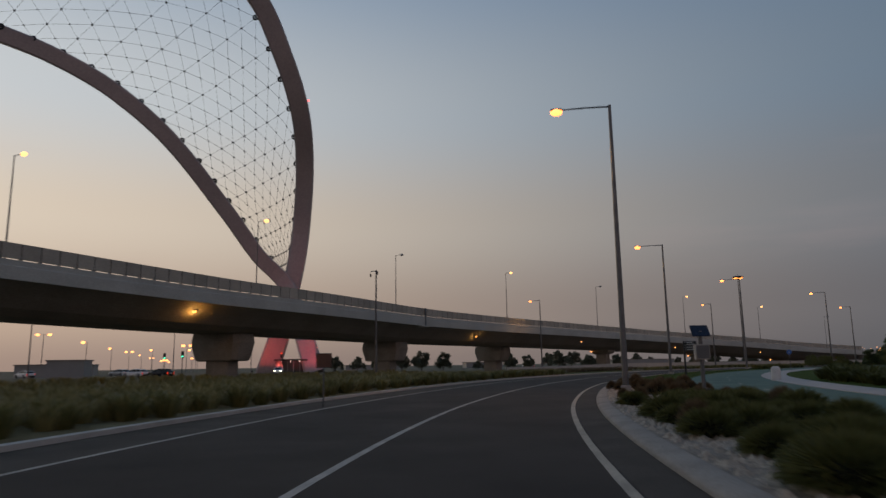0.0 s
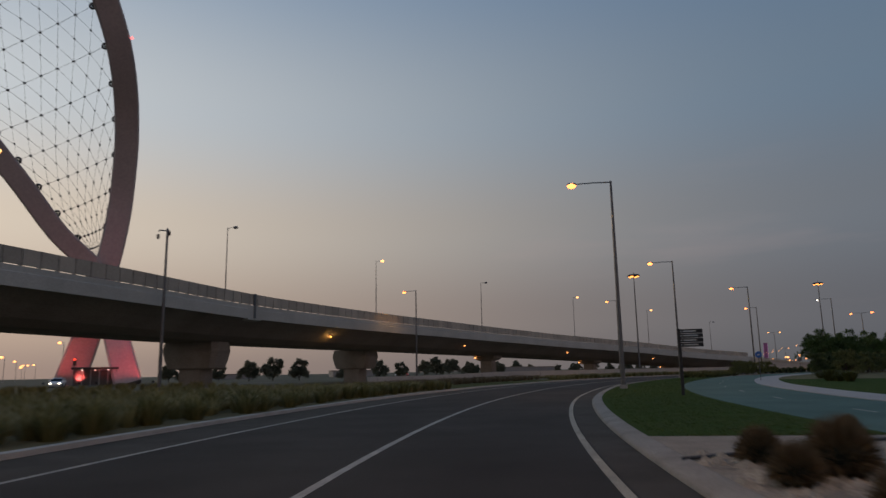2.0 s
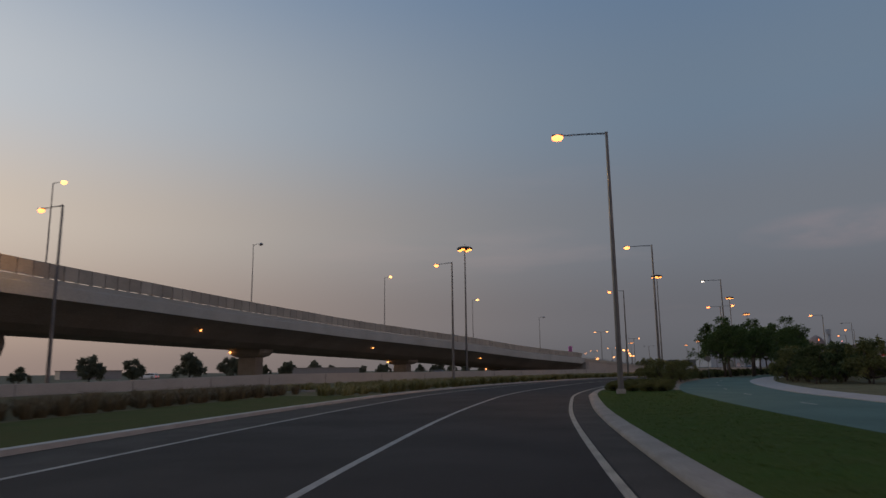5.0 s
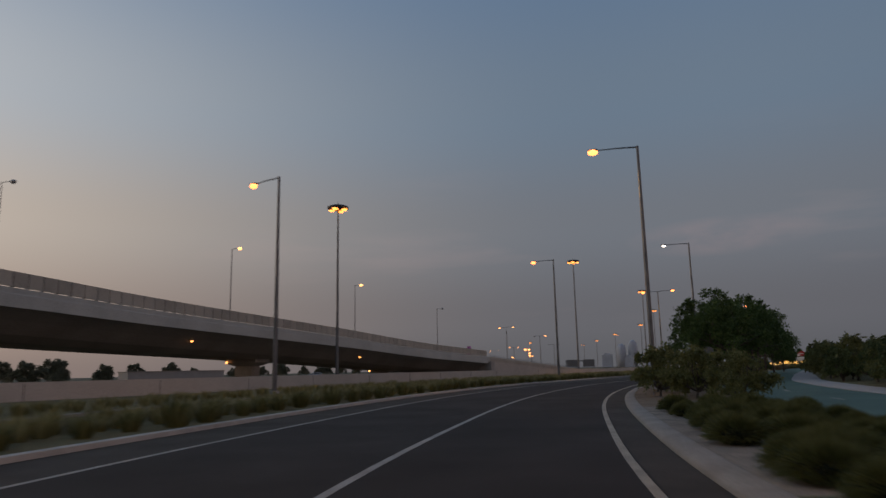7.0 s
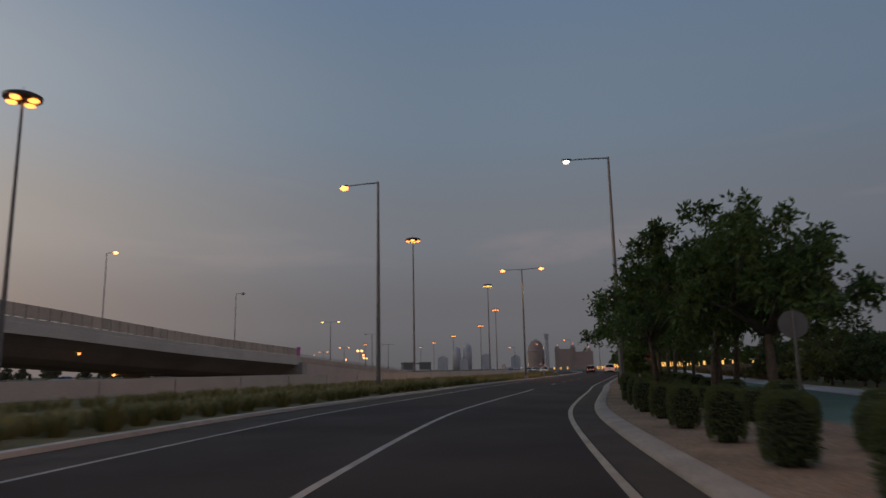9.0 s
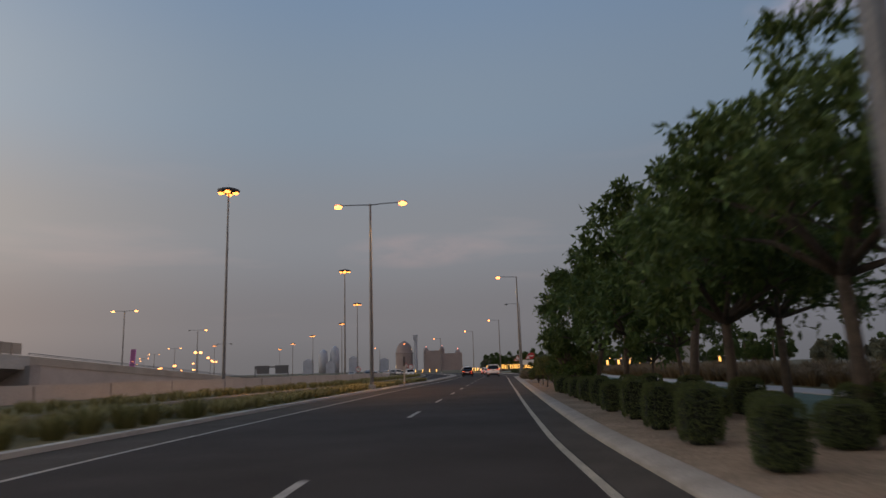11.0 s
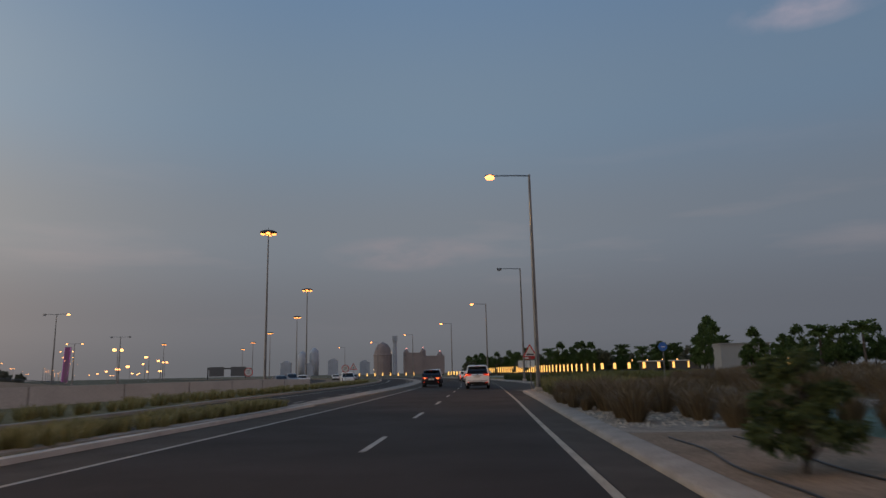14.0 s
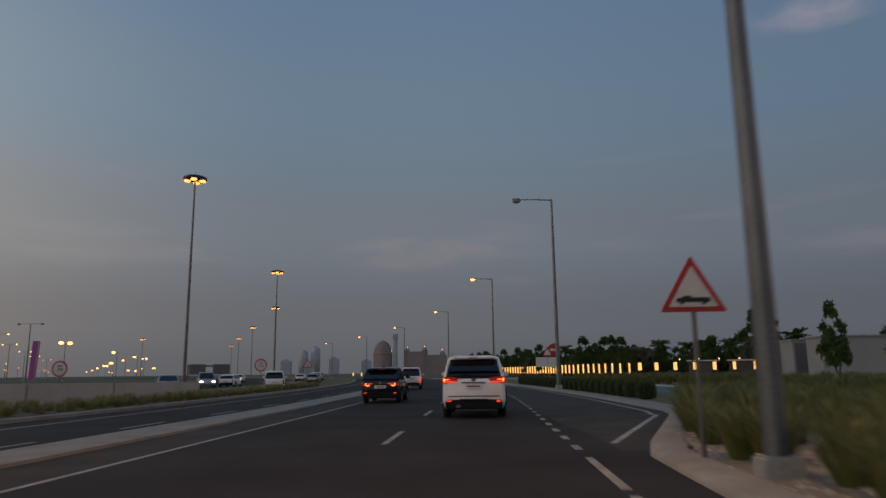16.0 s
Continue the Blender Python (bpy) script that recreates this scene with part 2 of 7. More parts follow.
PAVING_SAND = mat("smooth pale sand", (0.42, 0.35, 0.275), 0.95, spec=0.05, vary=0.25, scale=1.2, fine=20, bump=0.3)
SHOULDER = mat("dusty asphalt", (0.088, 0.072, 0.056), 0.85, spec=0.2, vary=0.3, scale=0.8, fine=45, bump=0.35)

# ======================= helpers of this scene =======================
def link(name, bm, material, parent=None, label="", smooth=False, kind="", category=""):
    me = bpy.data.meshes.new(name)
    bm.to_mesh(me)
    bm.free()
    for m in (material if isinstance(material, (list, tuple)) else [material]):
        me.materials.append(m)
    if smooth:
        me.polygons.foreach_set("use_smooth", [True] * len(me.polygons))
    ob = new(name, me)
    if parent:
        ob.parent = parent
    return tagged(ob, label, category, "", kind)


def part(name, bm, material, parent, label="", smooth=False):
    return link(name, bm, material, parent, label, smooth)


def thing(name, label, category, m=None, group=""):
    ob = new(name)
    ob.empty_display_size = 0.2
    if m is not None:
        ob.matrix_world = m
    return tagged(ob, label, category, group)


def box(bm, x0, x1, y0, y1, z0, z1, bevel=0.0, m=None, mi=0):
    vs = bmesh.ops.create_cube(bm, size=1.0)["verts"]
    for v in vs:
        v.co = Vector((x0 + (v.co.x + 0.5) * (x1 - x0), y0 + (v.co.y + 0.5) * (y1 - y0), z0 + (v.co.z + 0.5) * (z1 - z0)))
    fs = {f for v in vs for f in v.link_faces}
    if bevel:
        es = list({e for v in vs for e in v.link_edges})
        r = bmesh.ops.bevel(bm, geom=es, offset=bevel, segments=2, affect="EDGES")
        vs = list(set(r["verts"]) | {v for v in vs if v.is_valid})
        fs = {f for v in vs for f in v.link_faces}
    if m is not None:
        bmesh.ops.transform(bm, matrix=m, verts=[v for v in vs if v.is_valid])
    for f in fs:
        if f.is_valid:
            f.material_index = mi
    return bm


def tube(bm, pts, radii, n=8, caps=True, mi=0):
    """A tapered tube through the points."""
    pts = [Vector(p) for p in pts]
    if isinstance(radii, (int, float)):
        radii = [radii] * len(pts)
    rings = []
    for i, (p, r) in enumerate(zip(pts, radii)):
        d = (pts[min(i + 1, len(pts) - 1)] - pts[max(i - 1, 0)]).normalized()
        a = d.cross(Vector((0.31, 0.95, 0.07)))
        if a.length < 0.1:
            a = d.cross(Vector((1, 0, 0)))
        a.normalize()
        b = d.cross(a)
        rings.append([bm.verts.new(p + a * (r * math.cos(k * 2 * math.pi / n)) + b * (r * math.sin(k * 2 * math.pi / n))) for k in range(n)])
    for u, v in zip(rings, rings[1:]):
        for k in range(n):
            bm.faces.new((u[k], u[(k + 1) % n], v[(k + 1) % n], v[k])).material_index = mi
    if caps:
        bm.faces.new(rings[0][::-1]).material_index = mi
        bm.faces.new(rings[-1]).material_index = mi
    return bm


def sweep(bm, frames, profile, closed=True, mi=0, caps=True):
    """A profile of (across, up) swept through frames of (point, across, up)."""
    rings = [[bm.verts.new(p + a * u + b * v) for u, v in profile] for p, a, b in frames]
    n = len(profile)
    for r, s in zip(rings, rings[1:]):
        for k in range(n if closed else n - 1):
            bm.faces.new((r[k], s[k], s[(k + 1) % n], r[(k + 1) % n])).material_index = mi
    if closed and caps:
        bm.faces.new(rings[0]).material_index = mi
        bm.faces.new(rings[-1][::-1]).material_index = mi
    bmesh.ops.recalc_face_normals(bm, faces=bm.faces)
    return bm


def bm_new():
    return bmesh.new()


# ======================= the line of the road =======================
# the car's line; the road's edges are given as distance to its right
line = [Vector((x, y)) for _, x, y, *_ in ROWS]


def smooth_line(pts, step=2.0):
    out = []
    for i in range(len(pts) - 1):
        p0, p1, p2, p3 = pts[max(i - 1, 0)], pts[i], pts[i + 1], pts[min(i + 2, len(pts) - 1)]
        n = max(1, int((p2 - p1).length / step))
        l, la, lb = (p2 - p1).length, max((p1 - p0).length, 1e-6), max((p3 - p2).length, 1e-6)
        t1 = ((p1 - p0) / la * l + (p2 - p1) / l * la) / (l + la) * l if i else p2 - p1
        t2 = ((p2 - p1) / l * lb + (p3 - p2) / lb * l) / (l + lb) * l if i + 2 < len(pts) else p2 - p1
        for k in range(n):
            u = k / n
            out.append(p1 * (2 * u**3 - 3 * u**2 + 1) + t1 * (u**3 - 2 * u**2 + u) + p2 * (-2 * u**3 + 3 * u**2) + t2 * (u**3 - u**2))
    return out + [pts[-1]]


core = smooth_line(line)
d0, d1 = (core[4] - core[0]).normalized(), (core[-1] - core[-12]).normalized()
lead = [core[0] - d0 * k for k in range(60, 0, -2)]
tail, h, p = [], math.atan2(d1.y, d1.x), core[-1].copy()
for k in range(300):
    h += 2 / 560 if k > 12 else 0.0        # beyond the exit the road bends gently left
    p = p + Vector((math.cos(h), math.sin(h))) * 2
    tail.append(p.copy())
LINE = lead + core + tail
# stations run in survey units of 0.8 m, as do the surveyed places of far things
UNIT = 0.8
SURVEY = Matrix.Translation((0, 0, EYE * (1 - UNIT))) @ Matrix.Scale(UNIT, 4)
STN = [-60.0 / UNIT - 3]
for a, b in zip(LINE, LINE[1:]):
    STN.append(STN[-1] + (b - a).length / UNIT)


def survey(first):
    """Brings all top-level things made since then from survey units to metres."""
    for ob in [o for o in scene.objects if o not in first and o.parent is None]:
        ob.matrix_basis = SURVEY @ ob.matrix_basis


STN_np, LINE_np = np.array(STN), np.array([tuple(v) for v in LINE])


def at(s, o=0.0, z=0.0):
    """The point at station s, o metres right of the car's line."""
    p = Vector((np.interp(s, STN_np, LINE_np[:, 0]), np.interp(s, STN_np, LINE_np[:, 1])))
    q = Vector((np.interp(s + 3, STN_np, LINE_np[:, 0]), np.interp(s + 3, STN_np, LINE_np[:, 1])))
    r = Vector((np.interp(s - 3, STN_np, LINE_np[:, 0]), np.interp(s - 3, STN_np, LINE_np[:, 1])))
    d = (q - r).normalized()
    return Vector((p.x + d.y * o, p.y - d.x * o, z))


def heading(s):
    d = at(s + 2) - at(s - 2)
    return math.degrees(math.atan2(d.y, d.x)) - 90


def span(s0, s1, step=4.0):
    n = max(1, round((s1 - s0) / step))
    return [s0 + (s1 - s0) * k / n for k in range(n + 1)]


def val(f, s):
    return f(s) if callable(f) else f


def ribbon(bm, s0, s1, o0, o1, z, depth=0.0, step=4.0, mi=0):
    """A strip along the road between two distances; with a depth it is a solid."""
    prev = None
    for s in span(s0, s1, step):
        a, b = at(s, val(o0, s), val(z, s)), at(s, val(o1, s), val(z, s))
        ring = [bm.verts.new(a), bm.verts.new(b)]
        if depth:
            ring += [bm.verts.new(b - Vector((0, 0, depth))), bm.verts.new(a - Vector((0, 0, depth)))]
        if prev:
            n = len(ring)
            for k in range(n if depth else 1):
                bm.faces.new((prev[k], prev[(k + 1) % n], ring[(k + 1) % n], ring[k])).material_index = mi
        elif depth:
            bm.faces.new(ring)
        prev = ring
    if depth:
        bm.faces.new(prev[::-1])
    bmesh.ops.recalc_face_normals(bm, faces=bm.faces)
    return bm


def ease(s, a, b):
    u = min(1, max(0, (s - a) / (b - a)))
    return u * u * (3 - 2 * u)

# ======================= ground and roads =======================
bm = bm_new()
bmesh.ops.create_grid(bm, x_segments=8, y_segments=8, size=4000)
bmesh.ops.translate(bm, verts=bm.verts, vec=(0, 0, -0.12))
link("ground", bm, EARTH, label="dry sandy ground reaching the horizon", kind="structure")


def drift(s):
    """How far the lanes lie right of the car's line here."""
    return 0.22 * ease(s, 295, 345)


def left_line(s):
    return -6.85 + 0.6 * ease(s, 285, 345) + drift(s)


def left_kerb(s):
    return left_line(s) + float(np.interp(s, (210, 284, 350), (-1.95, -1.72, -1.5)))


def right_line(s):
    return 1.42 + drift(s)


def right_kerb(s):
    return drift(s) + float(np.interp(s, (-70, 110, 212, 285, 302, 351, 357, 360, 362.2, 374.5, 388, 420, 470, 540), (2.2, 2.2, 2.2, 2.24, 2.3, 2.38, 2.4, 2.46, 2.85, 5.85, 5.6, 4.6, 3.3, 2.6)))


bm = bm_new()
ribbon(bm, -70, 1000, left_kerb, right_kerb, 0.0, 0.1, step=3)
link("road", bm, ASPHALT, label="dark asphalt ramp road with two lanes", kind="structure")


def marking(s0, s1, f, w, label, z=0.004, step=2.5):
    bm = bm_new()
    ribbon(bm, s0, s1, lambda s: f(s) - w / 2, lambda s: f(s) + w / 2, z, step=step)
    return link("lane_marking", bm, PAINT_WARM if f is right_line else PAINT, label=label, kind="structure")


marking(-70, 91, right_line, 0.135, "white edge line along the kerb")
marking(91.06, 187, right_line, 0.135, "white edge line along the kerb")
marking(187.06, 355.4, right_line, 0.135, "white edge line along the kerb")
marking(-70, 246, lambda s: -2.35 + drift(s), 0.14, "white solid line between the lanes")
marking(-70, 1000, left_line, 0.13, "white edge line of the left lane")
marking(373.5, 540, lambda s: right_kerb(s) - 0.55, 0.15, "white edge line of the exit lane")
marking(362.6, 373.5, lambda s: 2.45 + (s - 362.6) / 10.9 * 2.95, 0.15, "white line across the mouth of the exit lane")
for k in range(30):
    s0 = 260.4 + 11.35 * k
    marking(s0, s0 + 3.75, lambda s: -2.3 + drift(s), 0.13, "white dash between the lanes", step=3)
marking(355.9, 359.8, right_line, 0.135, "white edge line along the kerb")
for k in range(44):
    s0 = 361.2 + 2.4 * k
    marking(s0, s0 + 1.0, right_line, 0.15, "short white dash beside the exit lane", step=2)

# paler, newer surface of the exit lane
bm = bm_new()
ribbon(bm, 361, 540, lambda s: right_line(s) + 0.12 + 0.62 * (1 - ease(s, 361, 376)), lambda s: right_kerb(s) + 0.02, 0.002, step=3)
link("exit_lane", bm, SHOULDER, label="paler asphalt of the exit lane", kind="structure")

# dustier strips between the edge lines and the kerbs
bm = bm_new()
ribbon(bm, -70, 351, lambda s: right_line(s) + 0.1, right_kerb, 0.004, step=3)
link("road_shoulder", bm, SHOULDER, label="dusty asphalt strip between edge line and kerb", kind="structure")
bm = bm_new()
ribbon(bm, -70, 1000, left_kerb, lambda s: left_line(s) - 0.08, 0.004, step=3)
link("road_shoulder", bm, SHOULDER, label="dusty asphalt strip between edge line and kerb", kind="structure")

# kerbs, stone by stone beside the car's line
def kerb(name, s0, s1, o0, o1, z, lab):
    bm = bm_new()
    ribbon(bm, s0, s1, o0, o1, z, z + 0.1, step=3.0)
    return link(name, bm, KERB_PALE if name == "kerb_left" else KERB, label=lab, kind="structure")


# the broad right kerb has a rounded nose towards the lane
def kerb_back(s):
    return right_kerb(s) + 0.42 + 0.2 * ease(s, 290, 352) + 0.35 * ease(s, 362, 376)


bm = bm_new()
prev = None
for s in span(-70, 540, 2.5):
    a, b = right_kerb(s), kerb_back(s)
    ring = [bm.verts.new(at(s, o, z)) for o, z in ((a, -0.08), (a, 0.045), (a + 0.05, 0.085), (a + 0.14, 0.105), (b - 0.03, 0.122), (b, 0.115), (b, -0.08))]
    if prev:
        for k in range(6):
            bm.faces.new((prev[k], ring[k], ring[k + 1], prev[k + 1]))
    prev = ring
bmesh.ops.recalc_face_normals(bm, faces=bm.faces)
link("kerb_right", bm, KERB, label="broad pale concrete kerb beside the lane", kind="structure", smooth=True)
kerb("kerb_left", -70, 340, lambda s: left_kerb(s) - 0.28, left_kerb, 0.115, "pale concrete kerb of the planted verge")
kerb("kerb_island", 340, 1000, lambda s: left_kerb(s) - 0.24 - 1.11 * ease(s, 330, 350), left_kerb, 0.07, "pale concrete island between the two roads")


def far_edge(s):
    """Right edge of the neighbouring road."""
    return left_kerb(s) - 0.24 - 1.11 * ease(s, 330, 350) - 2.4 * (1 - ease(s, 262, 346))


def wall_line(s):
    return float(np.interp(s, (130, 180, 200, 300, 316, 340, 362, 381, 408, 440, 560, 760), (-33, -33, -29.5, -27.3, -25.2, -23.6, -21.8, -21.3, -21.2, -22, -24, -30)))


bm = bm_new()
ribbon(bm, 150, 1000, lambda s: far_edge(s) - 5.8, far_edge, -0.004, 0.08)
link("road", bm, ASPHALT, label="dark asphalt of the neighbouring road", kind="structure")
marking(150, 1000, lambda s: far_edge(s) - 0.45, 0.13, "white edge line of the neighbouring road", 0.002)
marking(150, 1000, lambda s: far_edge(s) - 4.3, 0.13, "white edge line of the neighbouring road", 0.002)
for k in range(20):
    s0 = 330 + 7.6 * k
    marking(s0, s0 + 3.2, lambda s: far_edge(s) - 1.0, 0.13, "white dash on the neighbouring road", 0.002, step=3)
kerb("kerb_far", 150, 1000, lambda s: far_edge(s) - 6.2, lambda s: far_edge(s) - 5.8, 0.12, "pale kerb of the neighbouring road")
kerb("kerb_between", 262, 340, far_edge, lambda s: far_edge(s) + 0.4, 0.14, "pale kerb of the planted verge")

# surfaces beside the road
def surface(name, s0, s1, o0, o1, z, m, lab, depth=0.2):
    bm = bm_new()
    ribbon(bm, s0, s1, o0, o1, z, depth)
    return link(name, bm, m, label=lab, kind="structure")


lk = lambda s: left_kerb(s) - 0.24
surface("verge_1", -70, 100, lambda s: left_kerb(s) - 30, lk, 0.10, VERGE, "planted soil beside the ramp under the flyover")
surface("verge_2", 100, 143, lambda s: left_kerb(s) - 5.5, lk, 0.10, LAWN_DRY, "mown olive lawn beside the kerb")
surface("verge_3", 100, 150, lambda s: left_kerb(s) - 24, lambda s: left_kerb(s) - 5.5, 0.10, VERGE, "planted soil behind the lawn")
surface("verge_4", 143, 262, lambda s: left_kerb(s) - 3.4 - 2.1 * (1 - ease(s, 143, 160)), lk, 0.10, VERGE, "planted soil strip beside the kerb")
surface("verge_5", 262, 340, lambda s: far_edge(s) + 0.4, lk, 0.10, VERGE, "planted soil strip between the roads")
surface("verge_6", 150, 700, wall_line, lambda s: far_edge(s) - 6.2, 0.08, VERGE, "planted soil before the concrete wall")
rk = kerb_back
surface("strip_1", -70, 49.6, rk, 7.05, 0.10, GRAVEL, "white pebble bed behind the kerb")
surface("strip_9", 49.6, 53, rk, 7.05, 0.10, PAVING_SAND, "smooth pale sand between pebbles and lawn")
surface("strip_2", 53, 152, rk, 7.05, 0.11, LAWN, "mown green lawn behind the kerb")
surface("strip_3", 152, 172, rk, 7.05, 0.10, GRAVEL, "pale gravel bed behind the kerb")
surface("strip_4", 172, 319.5, rk, 7.05, 0.10, SAND, "raked sandy soil behind the kerb")
surface("strip_5", 319.5, 378, rk, 7.05, 0.10, GRAVEL, "pale pebble bed behind the kerb")
surface("strip_6", 378, 520, rk, lambda s: max(7.05, right_kerb(s) + 2.2), 0.10, VERGE, "planted soil behind the kerb")
path_near = lambda s: 7.05 + 3.4 * ease(s, 340, 392)
path_far = lambda s: 12.2 + 2.9 * ease(s, 340, 392)
surface("strip_7", 330, 378, 7.05, path_near, 0.085, VERGE, "planted soil beside the cycle path")
surface("strip_8", 378, 520, lambda s: max(7.05, right_kerb(s) + 2.2), path_near, 0.085, VERGE, "planted soil beside the cycle path")
bm = bm_new()
ribbon(bm, -70, 560, path_near, path_far, 0.09, 0.2)
link("cycle_path", bm, TEAL, label="teal coated cycle path", kind="structure")
bm = bm_new()
ribbon(bm, -70, 560, path_far, lambda s: path_far(s) + 2.0, 0.12, 0.2)
link("pavement", bm, PAVING, label="pale paved footway beside the cycle path", kind="structure")
surface("lawn_far_1", -70, 128, lambda s: path_far(s) + 2.0, lambda s: path_far(s) + 26, 0.10, LAWN, "lawn beyond the footway")
surface("lawn_far_2", 128, 560, lambda s: path_far(s) + 2.0, lambda s: path_far(s) + 30, 0.10, VERGE, "planted ground beyond the footway")
# short white dashes along the middle of the cycle path
for k in range(30):
    s0 = 4 + 11.5 * k
    bm = bm_new()
    ribbon(bm, s0, s0 + 2.2, 9.58, 9.68, 0.094, step=2.2)
    link("path_marking", bm, PAINT, label="white dash on the cycle path", kind="structure")

bm = bm_new()
ribbon(bm, 411, 1000, lambda s: wall_line(s) - 26, lambda s: wall_line(s) - 4, -0.006, 0.08)
link("road", bm, ASPHALT, label="dark asphalt of the motorway beyond the wall", kind="structure")
surface("verge_7", 411, 1000, lambda s: wall_line(s) - 4, wall_line, 0.06, SAND, "sandy strip between the roads")

# long concrete wall towards the flyover
bm = bm_new()
ribbon(bm, 132, 411, lambda s: wall_line(s) - 0.35, wall_line, lambda s: float(np.interp(s, (150, 175, 270, 300, 385, 411), (0.85, 1.2, 1.2, 1.1, 1.1, 0.9))), 1.4, step=5)
link("wall_west", bm, WALL, label="long grey concrete barrier wall", kind="structure")
for k in range(27):
    s0 = 134 + 10 * k
    a = at(s0, wall_line(s0) + 0.02, 0.0)
    b2 = bm_new()
    box(b2, -0.012, 0.02, -0.04, 0.04, -0.05, 0.84 if s0 < 175 else 1.09)
    j = link("wall_joint", b2, SOFFIT, label="dark joint of the concrete wall", kind="structure")
    j.matrix_world = pose(a.x, a.y, 0, 0, 0, heading(s0))

FIRST = set(scene.objects)
# ======================= bridge =======================
BR = [Vector(p) for p in ((-80, -62), (-70.5, -16), (-57.9, 29), (-38.5, 72), (-16.6, 114), (-2.0, 143.5), (8, 158), (35.2, 191.5), (67.6, 224), (107.2, 252), (146.8, 276.5), (178, 291.2))]
BRL = smooth_line(BR, 4.0)
brs = [0.0]
for a, b in zip(BRL, BRL[1:]):
    brs.append(brs[-1] + (b - a).length)
BRS, BRN = np.array(brs), np.array([tuple(v) for v in BRL])
BLEN = brs[-1]


def deck_z(s):
    """Top of the near parapet."""
    e = BLEN - s
    return float(np.interp(e, (0, 35, 70, 105, 140, 180, 230, 295, 330, 420), (6.6, 8.1, 9.8, 11.0, 12.0, 12.6, 12.9, 13.25, 13.85, 14.6)))


def bridge_frame(s):
    p = Vector((np.interp(s, BRS, BRN[:, 0]), np.interp(s, BRS, BRN[:, 1])))
    q = Vector((np.interp(s + 3, BRS, BRN[:, 0]), np.interp(s + 3, BRS, BRN[:, 1])))
    r = Vector((np.interp(s - 3, BRS, BRN[:, 0]), np.interp(s - 3, BRS, BRN[:, 1])))
    d = (q - r).normalized()
    return Vector((p.x, p.y, deck_z(s))), Vector((-d.y, d.x, 0)), Vector((0, 0, 1))


def bspan(s0, s1, step=4.0):
    n = max(1, round((s1 - s0) / step))
    return [bridge_frame(s0 + (s1 - s0) * k / n) for k in range(n + 1)]


bridge = thing("bridge", "long curved concrete flyover with panelled parapets on broad piers", "bridge")
DW = 20.5
# the underside's shade is put into the girder's darker concrete colour
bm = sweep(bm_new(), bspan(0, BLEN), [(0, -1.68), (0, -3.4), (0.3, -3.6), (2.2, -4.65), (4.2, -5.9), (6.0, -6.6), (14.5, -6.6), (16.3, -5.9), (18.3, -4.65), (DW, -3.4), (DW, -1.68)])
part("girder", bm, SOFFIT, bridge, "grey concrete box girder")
bm = sweep(bm_new(), bspan(0, BLEN), [(-0.25, -1.66), (-0.25, -2.2), (-0.3, -2.3), (-0.3, -3.6), (0.0, -3.6), (0.0, -1.66)])
part("fascia", bm, DECK, bridge, "pale edge beam")
bm = sweep(bm_new(), bspan(0, BLEN), [(DW, -1.75), (DW, -3.15), (DW + 0.25, -3.15), (DW + 0.25, -1.75)])
part("fascia", bm, DECK, bridge, "pale edge beam")


# ======================= parapet, ramp and piers =======================
# one panel after another along the near edge, with a slit of light below
n_pan = int(BLEN / 2.0)
for k in range(n_pan):
    s0 = k * 2.0
    part("parapet_panel", sweep(bm_new(), bspan(s0 + 0.05, s0 + 1.95, 2.0), [(-0.12, 0.0), (-0.16, -1.52), (0.12, -1.52), (0.10, 0.0)]), PARAPET, bridge)
    p_, a_, u_ = bridge_frame(s0)
    m_ = Matrix.Translation(p_) @ pose(0, 0, 0, 0, 0, math.degrees(math.atan2(a_.y, a_.x)))
    part("parapet_foot", box(bm_new(), -0.07, 0.09, -0.2, 0.2, -1.7, -1.5, 0, m_), DECK, bridge)
    part("parapet_post", box(bm_new(), -0.15, 0.06, -0.02, 0.02, -1.68, 0.0, 0, m_), DARKSTEEL, bridge, "dark joint post")
bm = sweep(bm_new(), bspan(0, BLEN, 4.0), [(DW, 0.0), (DW, -1.78), (DW + 0.22, -1.78), (DW + 0.22, 0.0)])
part("parapet", bm, PARAPET, bridge, "pale parapet along the far edge")
# expansion joint with its deeper end block
js = float(BRS[int(((BRN[:, 0] + 4.6) ** 2 + (BRN[:, 1] - 140.3) ** 2).argmin())])
bm = sweep(bm_new(), bspan(js - 1.6, js + 1.6, 1.6), [(-0.3, -1.75), (-0.3, -3.75), (0.8, -3.9), (0.8, -1.75)])
part("end_block", bm, DECK, bridge, "deeper concrete end block at the joint")
bm = sweep(bm_new(), bspan(js - 0.28, js + 0.28, 1.0), [(-0.34, 0.04), (-0.36, -3.5), (-0.28, -3.5), (-0.2, 0.04)])
part("joint_cover", bm, STEEL, bridge, "grey cover strip of the joint")

PIERS = ((-56.0, 63.9), (-34.1, 105.3), (-12.7, 146.5), (13.1, 187.1), (51.3, 222.6), (94.0, 254.5), (138.0, 283.0))


def near_s(x, y):
    d = (BRN[:, 0] - x) ** 2 + (BRN[:, 1] - y) ** 2
    return float(BRS[int(d.argmin())])


